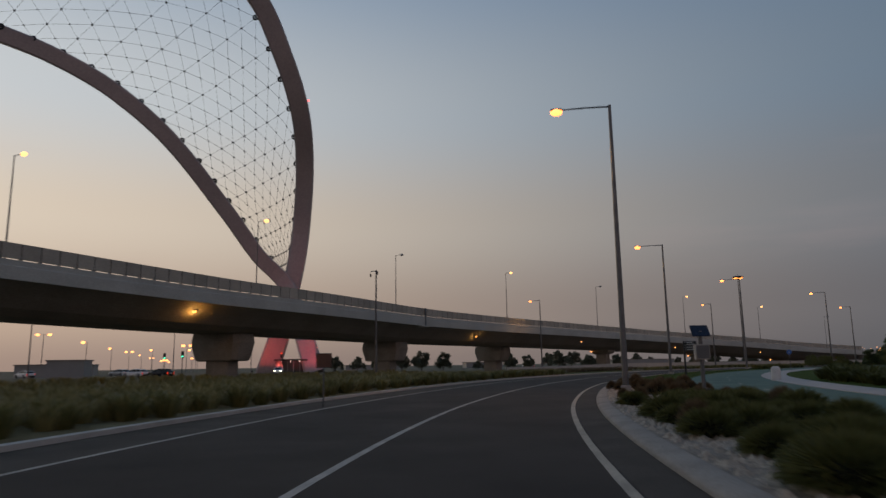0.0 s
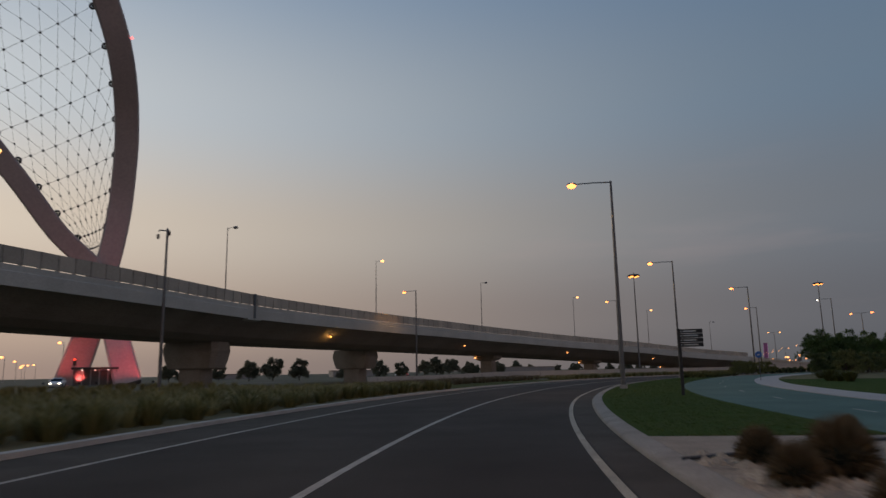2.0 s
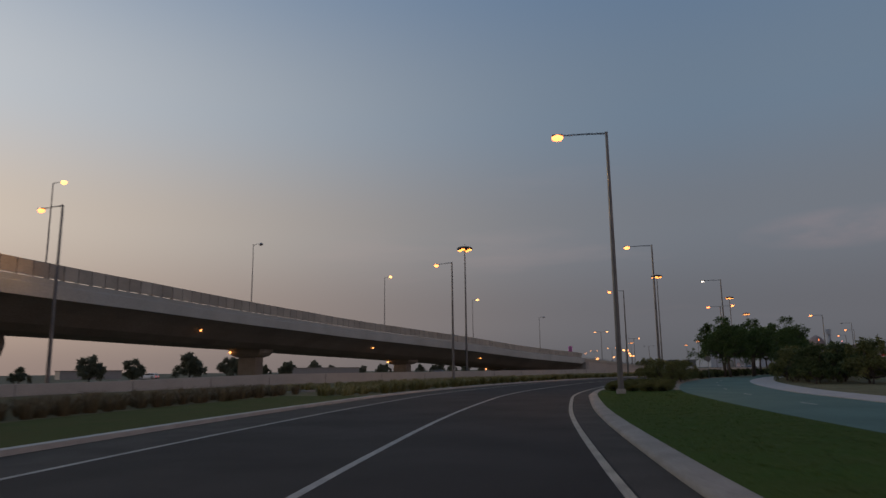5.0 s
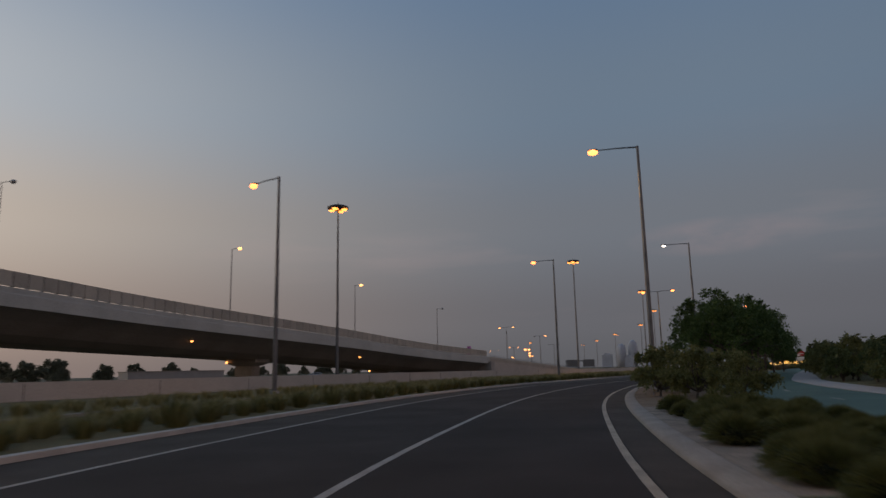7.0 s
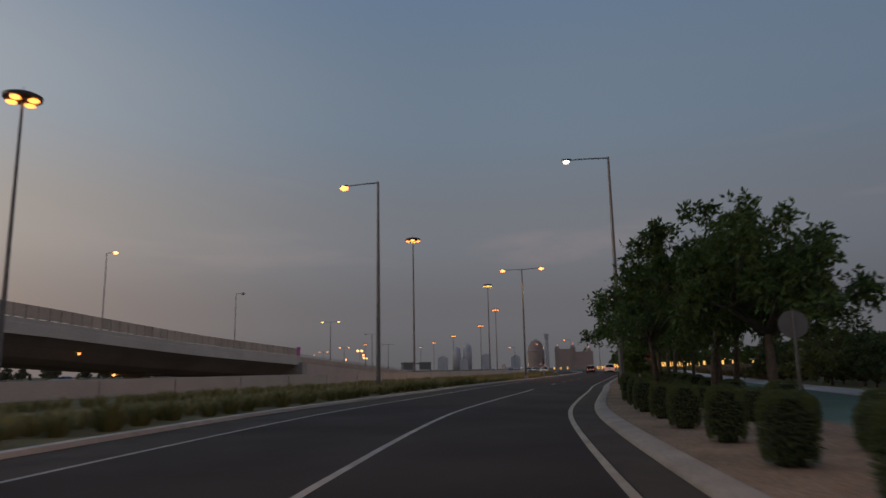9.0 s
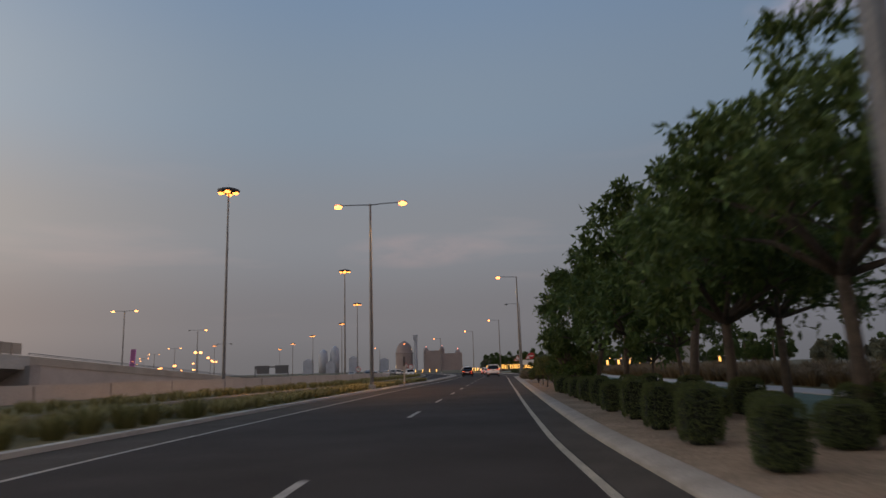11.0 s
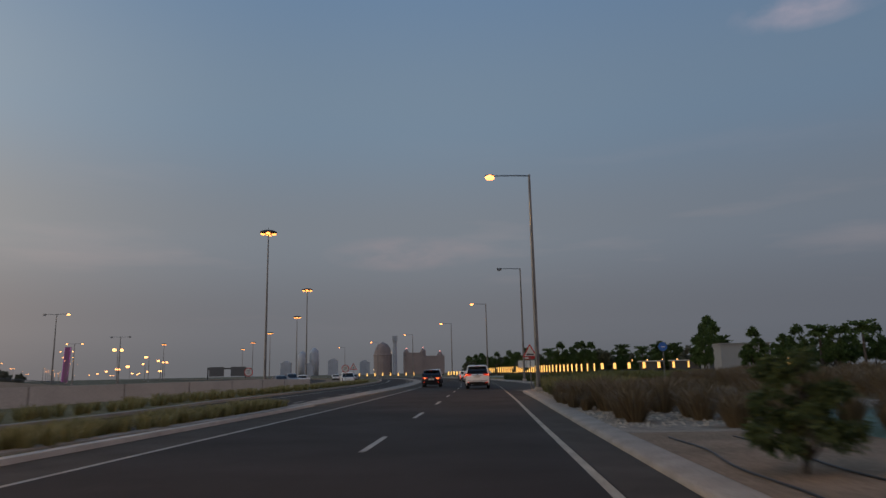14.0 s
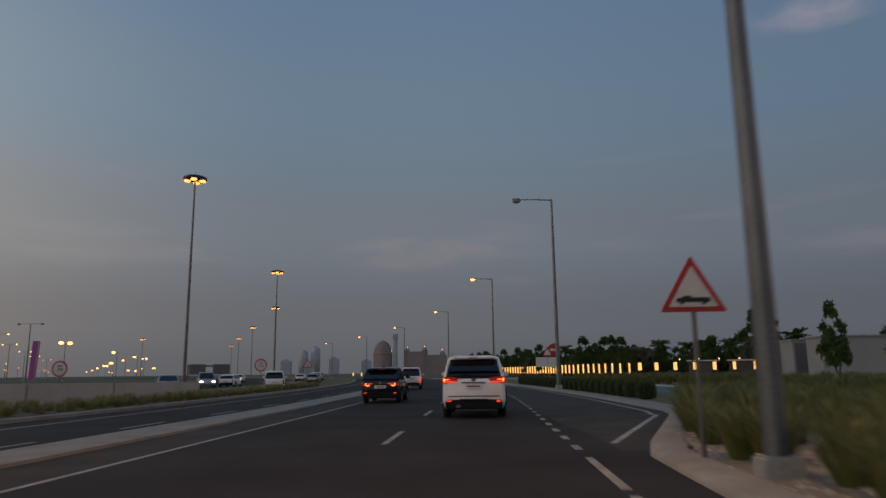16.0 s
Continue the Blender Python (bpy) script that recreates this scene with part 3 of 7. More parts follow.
for i, (x, y) in enumerate(PIERS):
    s = near_s(x, y)
    p, a, u = bridge_frame(s)
    along = Vector((a.y, -a.x, 0))
    ztop = p.z - 6.58
    base = Vector((x, y, 0))
    pier = thing("bridge_pier", "massive concrete bridge pier with a flared cap", "pier", group="piers of the flyover")
    broad = (("shaft", ((-0.6, 2.2, 1.35), (ztop * 0.46, 2.2, 1.35))),
             ("cap", ((ztop * 0.37, 3.7, 1.7), (ztop * 0.40, 4.1, 1.95), (ztop * 0.55, 4.45, 2.1), (ztop * 0.78, 4.85, 2.25), (ztop * 0.9, 4.75, 2.2), (ztop + 0.1, 4.6, 2.1))))
    slim = (("shaft", ((-0.6, 2.0, 1.15), (ztop * 0.82, 2.0, 1.15))),
            ("cap", ((ztop * 0.74, 2.2, 1.3), (ztop * 0.79, 3.0, 1.7), (ztop * 0.88, 3.5, 2.0), (ztop + 0.1, 3.7, 2.1))))
    for nm, prof in (broad if i < 4 else slim):
        bm = bm_new()
        rings = []
        for z, w, t in prof:
            rings.append([bm.verts.new(base + a * (w * i) + along * (t * j) + u * z) for i, j in ((-1, -0.6), (-0.9, -1), (0.9, -1), (1, -0.6), (1, 0.6), (0.9, 1), (-0.9, 1), (-1, 0.6))])
        for r, q in zip(rings, rings[1:]):
            for k in range(8):
                bm.faces.new((r[k], r[(k + 1) % 8], q[(k + 1) % 8], q[k]))
        bm.faces.new(rings[0][::-1])
        bm.faces.new(rings[-1])
        bmesh.ops.recalc_face_normals(bm, faces=bm.faces)
        part(nm, bm, PIERSTONE, pier)
    # orange bulkhead lamps beside the top of the cap
    for side in ((), (-1,), (), (-1,), (-1, 1), (-1, 1), (-1, 1))[i]:
        q = base + a * 2.6 + along * (side * -2.5) + u * (ztop * 0.97 if i < 4 else ztop * 0.9)
        bm = bm_new()
        bmesh.ops.create_uvsphere(bm, u_segments=10, v_segments=6, radius=0.21, matrix=Matrix.Translation(q))
        part("bulkhead_lamp", bm, FARLAMP, pier, "small glowing orange lamp", True)

# flat lamps under the girder at mid-span, the nearest one shining on the concrete
for i in (1, 3, 4, 5, 6):
    p, a, u = bridge_frame(near_s(*PIERS[i]) - 24.0)
    q = p + a * 2.1 + Vector((0, 0, -4.95)) if i > 1 else Vector((-32.3, 88.0, 8.75))
    bm = box(bm_new(), -0.45, 0.45, -0.16, 0.16, 0.1, 0.24, 0.03, Matrix.Translation(q))
    lamp = part("lamp_bracket", bm, DARKSTEEL, bridge, "dark lamp bracket")
    bm = bm_new()
    bmesh.ops.create_uvsphere(bm, u_segments=10, v_segments=6, radius=0.17, matrix=Matrix.Translation(q + Vector((0, 0, -0.02))))
    part("girder_lamp", bm, FARLAMP, lamp, "small glowing orange lamp under the deck", True)
    if i < 4:
        glow = new("flood_lamp", bpy.data.lights.new("flood_lamp", "POINT"))
        glow.data.energy, glow.data.color, glow.data.shadow_soft_size = (110 if i == 1 else 34), (1.0, 0.5, 0.12), 0.1
        glow.matrix_world = Matrix.Translation(q + Vector((0, 0, -0.3)))

# abutment and the ramp that comes down from it
pe, ae, ue = bridge_frame(BLEN)
rd = Vector((0.925, 0.38, 0)).normalized()
ra = Vector((-rd.y, rd.x, 0))


def ramp_top(d):
    return max(0.4, 4.95 - d * 0.06)


ramp_thing = thing("approach_ramp", "concrete approach ramp with solid side walls", "ramp")
bm = bm_new()
fr = [(Vector((pe.x, pe.y, 0)) + rd * (k * 6.0) + Vector((0, 0, ramp_top(k * 6.0))), ra, Vector((0, 0, 1))) for k in range(13)]
sweep(bm, [(p, a, u) for p, a, u in fr], [(0, -1.1), (0, -12), (DW, -12), (DW, -1.1)])
part("ramp_body", bm, WALL, ramp_thing, "grey retaining wall")
for off in (-0.1, DW - 0.2):
    bm = sweep(bm_new(), fr, [(off, 0.0), (off - 0.03, -1.2), (off + 0.3, -1.2), (off + 0.25, 0.0)])
    part("ramp_parapet", bm, PARAPET, ramp_thing)
bm = bm_new()
tube(bm, [p + Vector((0, 0, 0.42)) for p, a, u in fr[0:]], 0.05, 6)
tube(bm, [p + Vector((0, 0, 0.22)) for p, a, u in fr[0:]], 0.03, 6)
for p, a, u in fr[0:]:
    tube(bm, [p - Vector((0, 0, 0.05)), p + Vector((0, 0, 0.42))], 0.03, 6)
part("hand_rail", bm, STEEL, ramp_thing, "grey steel rail on the parapet")
bm = box(bm_new(), -1.2, DW + 0.3, -1.2, 1.0, -0.6, pe.z - 3.0, 0.05, Matrix.Translation((pe.x, pe.y, 0)) @ pose(0, 0, 0, 0, 0, math.degrees(math.atan2(ae.y, ae.x))))
part("abutment", bm, CONCRETE, ramp_thing, "concrete abutment under the deck end")
# ======================= street lamps =======================
def street_lamp(m, high, arm, lit, label, double=False, power=SODIUM, group="street lamps", thick=0.19, glass=0.29, light=0):
    lamp = thing("street_lamp", label, "street lamp", m, group)
    bm = tube(bm_new(), [(0, 0, -0.4), (0, 0, high * 0.5), (0, 0, high)], [thick, thick * 0.78, thick * 0.5], 12)
    part("pole", bm, STEEL, lamp, smooth=False)
    bm = box(bm_new(), -0.29, 0.29, -0.29, 0.29, -0.5, 0.1, 0.04)
    part("base", bm, CONCRETE, lamp, "concrete footing")
    for sgn in ((-1, 1) if double else (-1,)):
        bm = tube(bm_new(), [(0, 0, high - 0.1), (sgn * arm * 0.5, 0, high - 0.02), (sgn * arm, 0, high)], [0.06, 0.05, 0.045], 8)
        part("arm", bm, STEEL, lamp)
        bm = box(bm_new(), min(sgn * arm, sgn * (arm + 0.75)), max(sgn * arm, sgn * (arm + 0.75)), -0.17, 0.17, high - 0.06, high + 0.1, 0.05)
        head = part("lamp_head", bm, DARKSTEEL, lamp, "flat lamp housing")
        bm = bm_new()
        bmesh.ops.create_uvsphere(bm, u_segments=14, v_segments=8, radius=glass * 1.1)
        bmesh.ops.transform(bm, matrix=Matrix.Translation((sgn * (arm + 0.38), 0, high - 0.12)) @ Matrix.Diagonal((1.25, 0.75, 0.75, 1)), verts=bm.verts)
        if light:
            glow = new("lamp_light", bpy.data.lights.new("lamp_light", "SPOT"))
            glow.data.spot_size, glow.data.spot_blend = radians(142), 0.9
            glow.data.energy, glow.data.color, glow.data.shadow_soft_size = light, ((1.0, 0.52, 0.18) if power is not COOLLAMP else (1.0, 0.9, 0.75)), 0.3
            glow.matrix_world = SURVEY @ m @ Matrix.Translation((sgn * (arm + 0.38), 0, high - 0.55))
        burns = lit and not (lit == "one" and sgn < 0)
        part("lamp_glass", bm, power if burns else UNLIT, head, "glowing lamp glass" if burns else "unlit lamp glass", smooth=True)
    return lamp


for x, y, hgt, lit, s in ((3.9, -12.0, 17.1, 1, -10), (10.49, 40.14, 17.2, 1, 41.8), (29.57, 90.18, 17.0, 1, 96.8), (57.5, 131.1, 17.1, 1, 147), (92.8, 164.8, 17.6, 1, 197), (132.46, 189.0, 17.8, 2, 244), (235.23, 240.5, 17.5, 1, 359), (420, 369, 16.8, 1, 585), (462, 416, 16.8, 1, 645), (500, 466, 16.8, 1, 705)):
    street_lamp(pose(x, y, 0, 0, 0, heading(s - 3)), hgt, 2.9, True, "tall grey steel street lamp glowing orange" if lit == 1 else "tall grey steel street lamp glowing white", power=SODIUM if lit == 1 else COOLLAMP, glass=0.29 if lit == 1 else 0.2, light=1250 if 300 < s < 400 else 750 if s < 400 else 0)
for x, y, hgt, r, lit in ((282.0, 261.6, 17.2, -62, False), (325.9, 289.3, 16.8, -58, True), (376.1, 326.5, 16.8, -54, True)):
    street_lamp(pose(x, y, 0.1, 0, 0, r), hgt, 2.9, lit, "tall grey steel street lamp glowing orange" if lit else "tall grey steel street lamp not yet lit", light=750 if lit else 0)
for x, y, hgt, dx, dy in ((23.57, 166.7, 16.8, -1.1, 1.6), (72.0, 183.1, 16.7, -1.05, 3.7), (122.75, 205.3, 17.1, -1.0, 3.3)):
    street_lamp(pose(x, y, 0.05, 0, 0, math.degrees(math.atan2(dy, dx)) - 180), hgt, 3.0, True, "tall grey steel street lamp glowing orange", light=350)
street_lamp(pose(176.25, 228.6, 0.1, 0, 0, math.degrees(math.atan2(-5.84, 2.47))), 17.4, 2.85, True, "tall double-armed street lamp glowing orange", True, light=1500)

# lamps on the flyover
for i, (x, y, z) in enumerate(((-53.2, 83, 28.8), (-33.2, 125.1, 28.8), (-12.0, 169.6, 29.0), (20.8, 207.1, 29.2), (54.6, 242.4, 28.3), (96.7, 269.3, 26.9), (137.8, 294.5, 24.4), (175.2, 310.7, 20.7))):
    s = near_s(x, y)
    p, a, u = bridge_frame(s)
    back = 0.0 if i in (2, 4) else 2.0
    z0 = p.z - 2.0
    street_lamp(pose(x + a.x * back, y + a.y * back, z0, 0, 0, math.degrees(math.atan2(a.y, a.x))), z - z0, 1.6, i in (0, 1, 3, 5, 6), "steel street lamp on the flyover", group="flyover lamps", thick=0.14, power=WARMLAMP, glass=0.38)


# tall masts with a ring of floodlights
def ring_mast(x, y, high, label="tall steel mast with a dark ring of orange floodlights"):
    mast = thing("ring_mast", label, "light mast", pose(x, y, 0), "ring masts")
    part("pole", tube(bm_new(), [(0, 0, -0.5), (0, 0, high * 0.5), (0, 0, high)], [0.3, 0.22, 0.14], 12), STEEL, mast)
    part("spike", tube(bm_new(), [(0, 0, high), (0, 0, high + 1.3)], [0.08, 0.03], 8), STEEL, mast)
    bm = bm_new()
    for r0, z0, r1, z1 in ((0.3, 0.12, 1.5, 0.42), (1.5, 0.42, 1.95, 0.2), (1.95, 0.2, 1.9, -0.12), (1.9, -0.12, 1.2, -0.3), (1.2, -0.3, 0.3, -0.25)):
        n = 28
        lo = [bm.verts.new((r0 * math.cos(k * 2 * math.pi / n), r0 * math.sin(k * 2 * math.pi / n), high + z0)) for k in range(n)]
        hi = [bm.verts.new((r1 * math.cos(k * 2 * math.pi / n), r1 * math.sin(k * 2 * math.pi / n), high + z1)) for k in range(n)]
        for k in range(n):
            bm.faces.new((lo[k], lo[(k + 1) % n], hi[(k + 1) % n], hi[k]))
    part("ring", bm, DARKSTEEL, mast, "dark lamp ring", True)
    for k in range(4):
        a = radians(40 + 90 * k)
        bm = bm_new()
        bmesh.ops.create_uvsphere(bm, u_segments=12, v_segments=8, radius=0.42, matrix=Matrix.Translation((1.25 * math.cos(a), 1.25 * math.sin(a), high - 0.34)) @ Matrix.Diagonal((1.3, 1.3, 0.6, 1)))
        part("floodlight", bm, RINGLAMP, mast, "glowing orange floodlight", True)
    return mast


for x, y, z in ((106.5, 244.0, 31.1), (206.6, 283.3, 34.1), (299.1, 332.1, 34.4), (381.3, 391.6, 33.3), (446.6, 454.9, 30.5), (519.8, 543.5, 29.3), (600, 640, 29.0), (690, 745, 29.0), (560, 700, 29.0)):
    ring_mast(x, y, z)

# far double lamps beyond the wall and on the crossing road
for x, y, z, r in ((276.7, 376.3, 16.6, -60), (224.1, 338.0, 17.3, -60), (315.0, 407.0, 14.0, -60), (340, 470, 15, -55), (380, 540, 15, -55), (430, 620, 15, -50), (480, 700, 15, -50), (540, 790, 15, -50)):
    street_lamp(pose(x, y, 0, 0, 0, r), z, 2.4, "one" if x == 276.7 else x != 315.0, "double-armed street lamp beyond the concrete wall", True, group="far street lamps", power=FARLAMP)
for k in range(26):
    x, y = 330 + 24 * k + (k % 3) * 6, 520 + 36 * k + (k * 7 % 5) * 12
    street_lamp(pose(x, y, 0, 0, 0, 50 + k * 13 % 40), 9 + k % 4, 1.6, True, "far street lamp glowing orange", k % 2 == 0, group="far street lamps", power=FARLAMP)
for ob in scene.objects:
    if ob.name.startswith("lamp_light"):
        FIRST.add(ob)
survey(FIRST)

# ======================= planting =======================
rng = np.random.default_rng(7)
BARK = mat("bark", (0.12, 0.095, 0.075), 0.9, vary=0.4, scale=6, fine=40, bump=0.6)
LEAF = leaf_mat("tree leaf", (0.042, 0.072, 0.02), (0.115, 0.17, 0.05))
LEAF_OLIVE = leaf_mat("olive leaf", (0.1, 0.11, 0.036), (0.22, 0.215, 0.078))
LEAF_MOUND = leaf_mat("mound leaf", (0.068, 0.076, 0.024), (0.175, 0.175, 0.06))
LEAF_DARK = leaf_mat("hedge leaf", (0.05, 0.07, 0.026), (0.12, 0.15, 0.054), 0.25)
GRASS_LAWN = leaf_mat("lawn blade", (0.058, 0.105, 0.022), (0.11, 0.15, 0.042), 0.2)
LEAF_RED = leaf_mat("reddish leaf", (0.095, 0.066, 0.036), (0.23, 0.16, 0.088), 0.3)
GRASS = leaf_mat("fountain grass", (0.175, 0.155, 0.055), (0.39, 0.33, 0.145))
GRASS_GREEN = leaf_mat("green fountain grass", (0.115, 0.12, 0.04), (0.27, 0.26, 0.1))
GRASS_DRY = leaf_mat("dry fountain grass", (0.135, 0.095, 0.055), (0.26, 0.19, 0.105))
GRASS_DARK = leaf_mat("dark fountain grass", (0.115, 0.112, 0.04), (0.27, 0.24, 0.095))
GRASS_BROWN = leaf_mat("reddish brown grass", (0.13, 0.095, 0.055), (0.25, 0.19, 0.105))
# near-black core colour stands in for the shade inside the foliage
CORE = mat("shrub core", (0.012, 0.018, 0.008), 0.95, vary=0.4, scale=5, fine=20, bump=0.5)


def cloud_mesh(name, centers, ways, size, material, stretch=1.6):
    """Many small pointed leaves, one at each centre."""
    n = len(centers)
    a = rng.normal(size=(n, 3)) + ways * 0.8
    a /= np.linalg.norm(a, axis=1)[:, None]
    b = np.cross(a, rng.normal(size=(n, 3)))
    b /= np.linalg.norm(b, axis=1)[:, None]
    sz = size * rng.uniform(0.6, 1.35, (n, 1))
    tip, mid, w = a * sz * stretch, a * sz * stretch * 0.45, b * sz * 0.42
    sag = np.cross(a, b) * sz * 0.18
    v = np.stack([centers, centers + mid + w - sag, centers + tip, centers + mid - w - sag], 1).reshape(-1, 3)
    f = np.arange(4 * n).reshape(n, 4)
    me = bpy.data.meshes.new(name)
    me.from_pydata(v.tolist(), [], f.tolist())
    me.materials.append(material)
    return me


def twig_mesh(name, clumps, leaves, size, material, per=9):
    """Leaves set along both sides of short drooping twigs that stand out of each clump."""
    pos, axes = [], []
    for c, r in clumps:
        n = max(3, leaves // per)
        c = np.array(c)
        out = np.array((c[0], c[1], 0.0))
        out /= max(np.linalg.norm(out), 0.3)
        d = rng.normal(size=(n, 3)) + out * 0.45 + np.array((0, 0, 0.15))
        d /= np.linalg.norm(d, axis=1)[:, None]
        start = c + d * r * rng.uniform(0.0, 0.55, (n, 1)) * (1, 1, 0.8)
        long_ = r * rng.uniform(0.45, 0.95, (n, 1))
        side = np.cross(d, rng.normal(size=(n, 3)))
        side /= np.linalg.norm(side, axis=1)[:, None]
        for j in range(per):
            u = (j + 0.6) / per
            p = start + d * long_ * u - np.array((0, 0, 1.0)) * long_ * 0.42 * u * u
            pos.append(p + rng.normal(0, size * 0.25, (n, 3)))
            sg = 1.0 if j % 2 else -1.0
            axes.append(d * 0.7 + side * sg * (0.9 - 0.5 * u) + np.array((0, 0, -0.45)))
    return cloud_mesh(name, np.concatenate(pos), np.concatenate(axes) * 1.5, size, material, 1.9)


def tree_proto(name, label, high, spread, clumps, leaves, size, leaf, low=0.3, trunk_r=0.16, forks=5, category="tree", droop=0.0, at_pose=None):
    tree = thing(name, label, category, at_pose)
    bm = bm_new()
    fork = high * low
    lean = Vector((rng.normal() * 0.12, rng.normal() * 0.12, 0)) * fork
    tube(bm, [(0, 0, -0.15), Vector((0, 0, fork * 0.5)) + lean * 0.4, Vector((0, 0, fork)) + lean], [trunk_r * 1.25, trunk_r, trunk_r * 0.85], 9)
    cs = []
    for k in range(clumps):
        ang = k * 2.399 + rng.normal() * 0.3
        u = (k + 0.5) / clumps
        rr = spread * math.sqrt(u) * rng.uniform(0.62, 1.18)
        top = high * (1.0 - 0.42 * (rr / spread) ** 2)
        zz = fork * 1.05 + (top - fork * 1.05) * rng.uniform(0.22, 1.04) - droop * (rr / spread) ** 2
        cs.append(((math.cos(ang) * rr, math.sin(ang) * rr, zz), spread * rng.uniform(0.15, 0.3)))
    for k in range(forks):
        c, r = cs[(k * 3 + clumps // 2) % clumps]
        mid = Vector(c) * 0.5 + Vector((0, 0, fork * 0.55)) + Vector((rng.normal(), rng.normal(), 0)) * 0.15 * spread * 0.4
        tube(bm, [Vector((0, 0, fork * 0.94)) + lean, mid, Vector(c)], [trunk_r * 0.7, trunk_r * 0.42, trunk_r * 0.12], 7)
        for j in range(2):
            c2, _ = cs[int(rng.integers(clumps))]
            tube(bm, [mid, mid * 0.5 + Vector(c2) * 0.5 + Vector((0, 0, 0.2)), Vector(c2)], [trunk_r * 0.34, trunk_r * 0.22, trunk_r * 0.07], 5)
    part("trunk", bm, BARK, tree, "", True)
    me = twig_mesh("crown", cs, leaves, size, leaf)
    ob = new("crown", me)
    ob.parent = tree
    return tree


def put(proto, x, y, z=0.1, rot=0.0, scale=1.0):
    c = copy_thing(proto, pose(x, y, z, 0, 0, rot))
    c.scale = (scale,) * 3
    return c


def on(s, o):
    p = at(s, o)
    return p.x, p.y


# broad street trees standing among the hedge bushes
bigs = []
for k in range(3):
    s, o = ((217.9, 8.0), (232.1, 8.6), (284.8, 6.05))[k]
    x, y = on(s, o)
    t = tree_proto("street_tree", "broad dark green street tree with hanging foliage", (6.7, 7.6, 8.4)[k], (2.9, 3.2, 3.2)[k], (56, 56, 76)[k], (175, 190, 260)[k], 0.125, LEAF, (0.36, 0.38, 0.27)[k], 0.13, 8, droop=(0.45, 0.4, 0.9)[k], at_pose=pose(x, y, 0.1, 0, 0, 40 * k))
    tagged(t, group="street trees")
    bigs.append(t)
for s, o, sc, b in ((222.5, 6.6, 1.0, 1), (226.5, 9.3, 0.9, 1), (231.0, 5.0, 0.92, 1), (243.5, 9.2, 0.95, 1), (249.6, 6.6, 1.02, 1), (257, 6.4, 1.0, 0), (261, 9.0, 0.95, 1), (268.5, 7.9, 1.25, 1), (279.1, 6.9, 1.02, 1), (276.5, 9.2, 0.75, 1), (288.6, 9.9, 0.6, 0)):
    x, y = on(s, o)
    put(bigs[b], x, y, 0.1, 31 * s, sc)
x, y = on(286.2, 4.6)
t = tree_proto("street_tree", "low-branching dense dark green tree on sand", 3.7, 1.6, 44, 200, 0.09, LEAF, 0.13, 0.12, 8, droop=0.5, at_pose=pose(x, y, 0.1))
tagged(t, group="street trees")

# small young trees on the sandy strip
x, y = on(290.9, 3.5)
small_a = tree_proto("young_tree", "small bushy young tree on sandy soil", 2.55, 0.8, 19, 105, 0.078, LEAF_OLIVE, 0.24, 0.045, 7, "young tree", at_pose=pose(x, y, 0.1))
x, y = on(305.4, 3.6)
small_b = tree_proto("young_tree", "small dense rounded young tree on sandy soil", 1.9, 0.8, 30, 150, 0.07, LEAF_DARK, 0.1, 0.06, 6, "young tree", at_pose=pose(x, y, 0.1))
x, y = on(182.0, 3.7)
small_c = tree_proto("young_tree", "broad bushy olive green young tree on sand", 2.15, 1.25, 34, 130, 0.08, LEAF_OLIVE, 0.13, 0.05, 8, "young tree", droop=0.25, at_pose=pose(x, y, 0.1))
for t in (small_a, small_b, small_c):
    tagged(t, group="young trees")
for k, (s, o, sc, b) in enumerate(((188.4, 3.7, 0.95, 2), (178.8, 4.95, 0.95, 2), (185.8, 5.0, 0.9, 2), (193.1, 5.2, 0.95, 2), (175.5, 6.3, 0.8, 2), (190.3, 6.6, 0.9, 2), (182.5, 6.5, 0.9, 2),
                                   (297.8, 3.6, 0.85, 0), (294.7, 5.2, 0.9, 0), (301.3, 5.3, 0.95, 0), (298.9, 6.6, 1.0, 0), (312.3, 3.9, 0.76, 1), (303.6, 6.6, 0.9, 1), (292.4, 6.5, 1.05, 0), (311, 6.5, 0.9, 1), (300, 4.5, 0.7, 1))):
    x, y = on(s, o)
    put((small_a, small_b, small_c)[b], x, y, 0.1, 57 * k, sc)


# clipped hedge blocks
def hedge_proto(label, w, d, h, m):
    hedge = thing("hedge_bush", label, "hedge", m, "clipped hedge bushes")
    bm = bm_new()
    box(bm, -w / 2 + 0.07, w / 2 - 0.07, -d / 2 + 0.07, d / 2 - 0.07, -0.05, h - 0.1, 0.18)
    part("core", bm, CORE, hedge, "near-black core coloured as inner shade")
    n = 3600
    p = rng.uniform(-1, 1, (n, 3))
    face = rng.integers(0, 5, n)
    for i in range(n):
        ax, sg = ((0, -1), (0, 1), (1, -1), (1, 1), (2, 1))[face[i]]
        p[i, ax] = sg
    # rounded corners
    q = np.abs(p) ** 3.4
    p = p / (q.sum(1)[:, None] ** (1 / 3.4))
    c = p * (w / 2, d / 2, h / 2) + (0, 0, h / 2 - 0.02) + rng.normal(0, 0.012, (n, 3))
    me = cloud_mesh("foliage", c, p / np.linalg.norm(p, axis=1)[:, None], 0.036, LEAF_DARK)
    ob = new("foliage", me)
    ob.parent = hedge
    return hedge


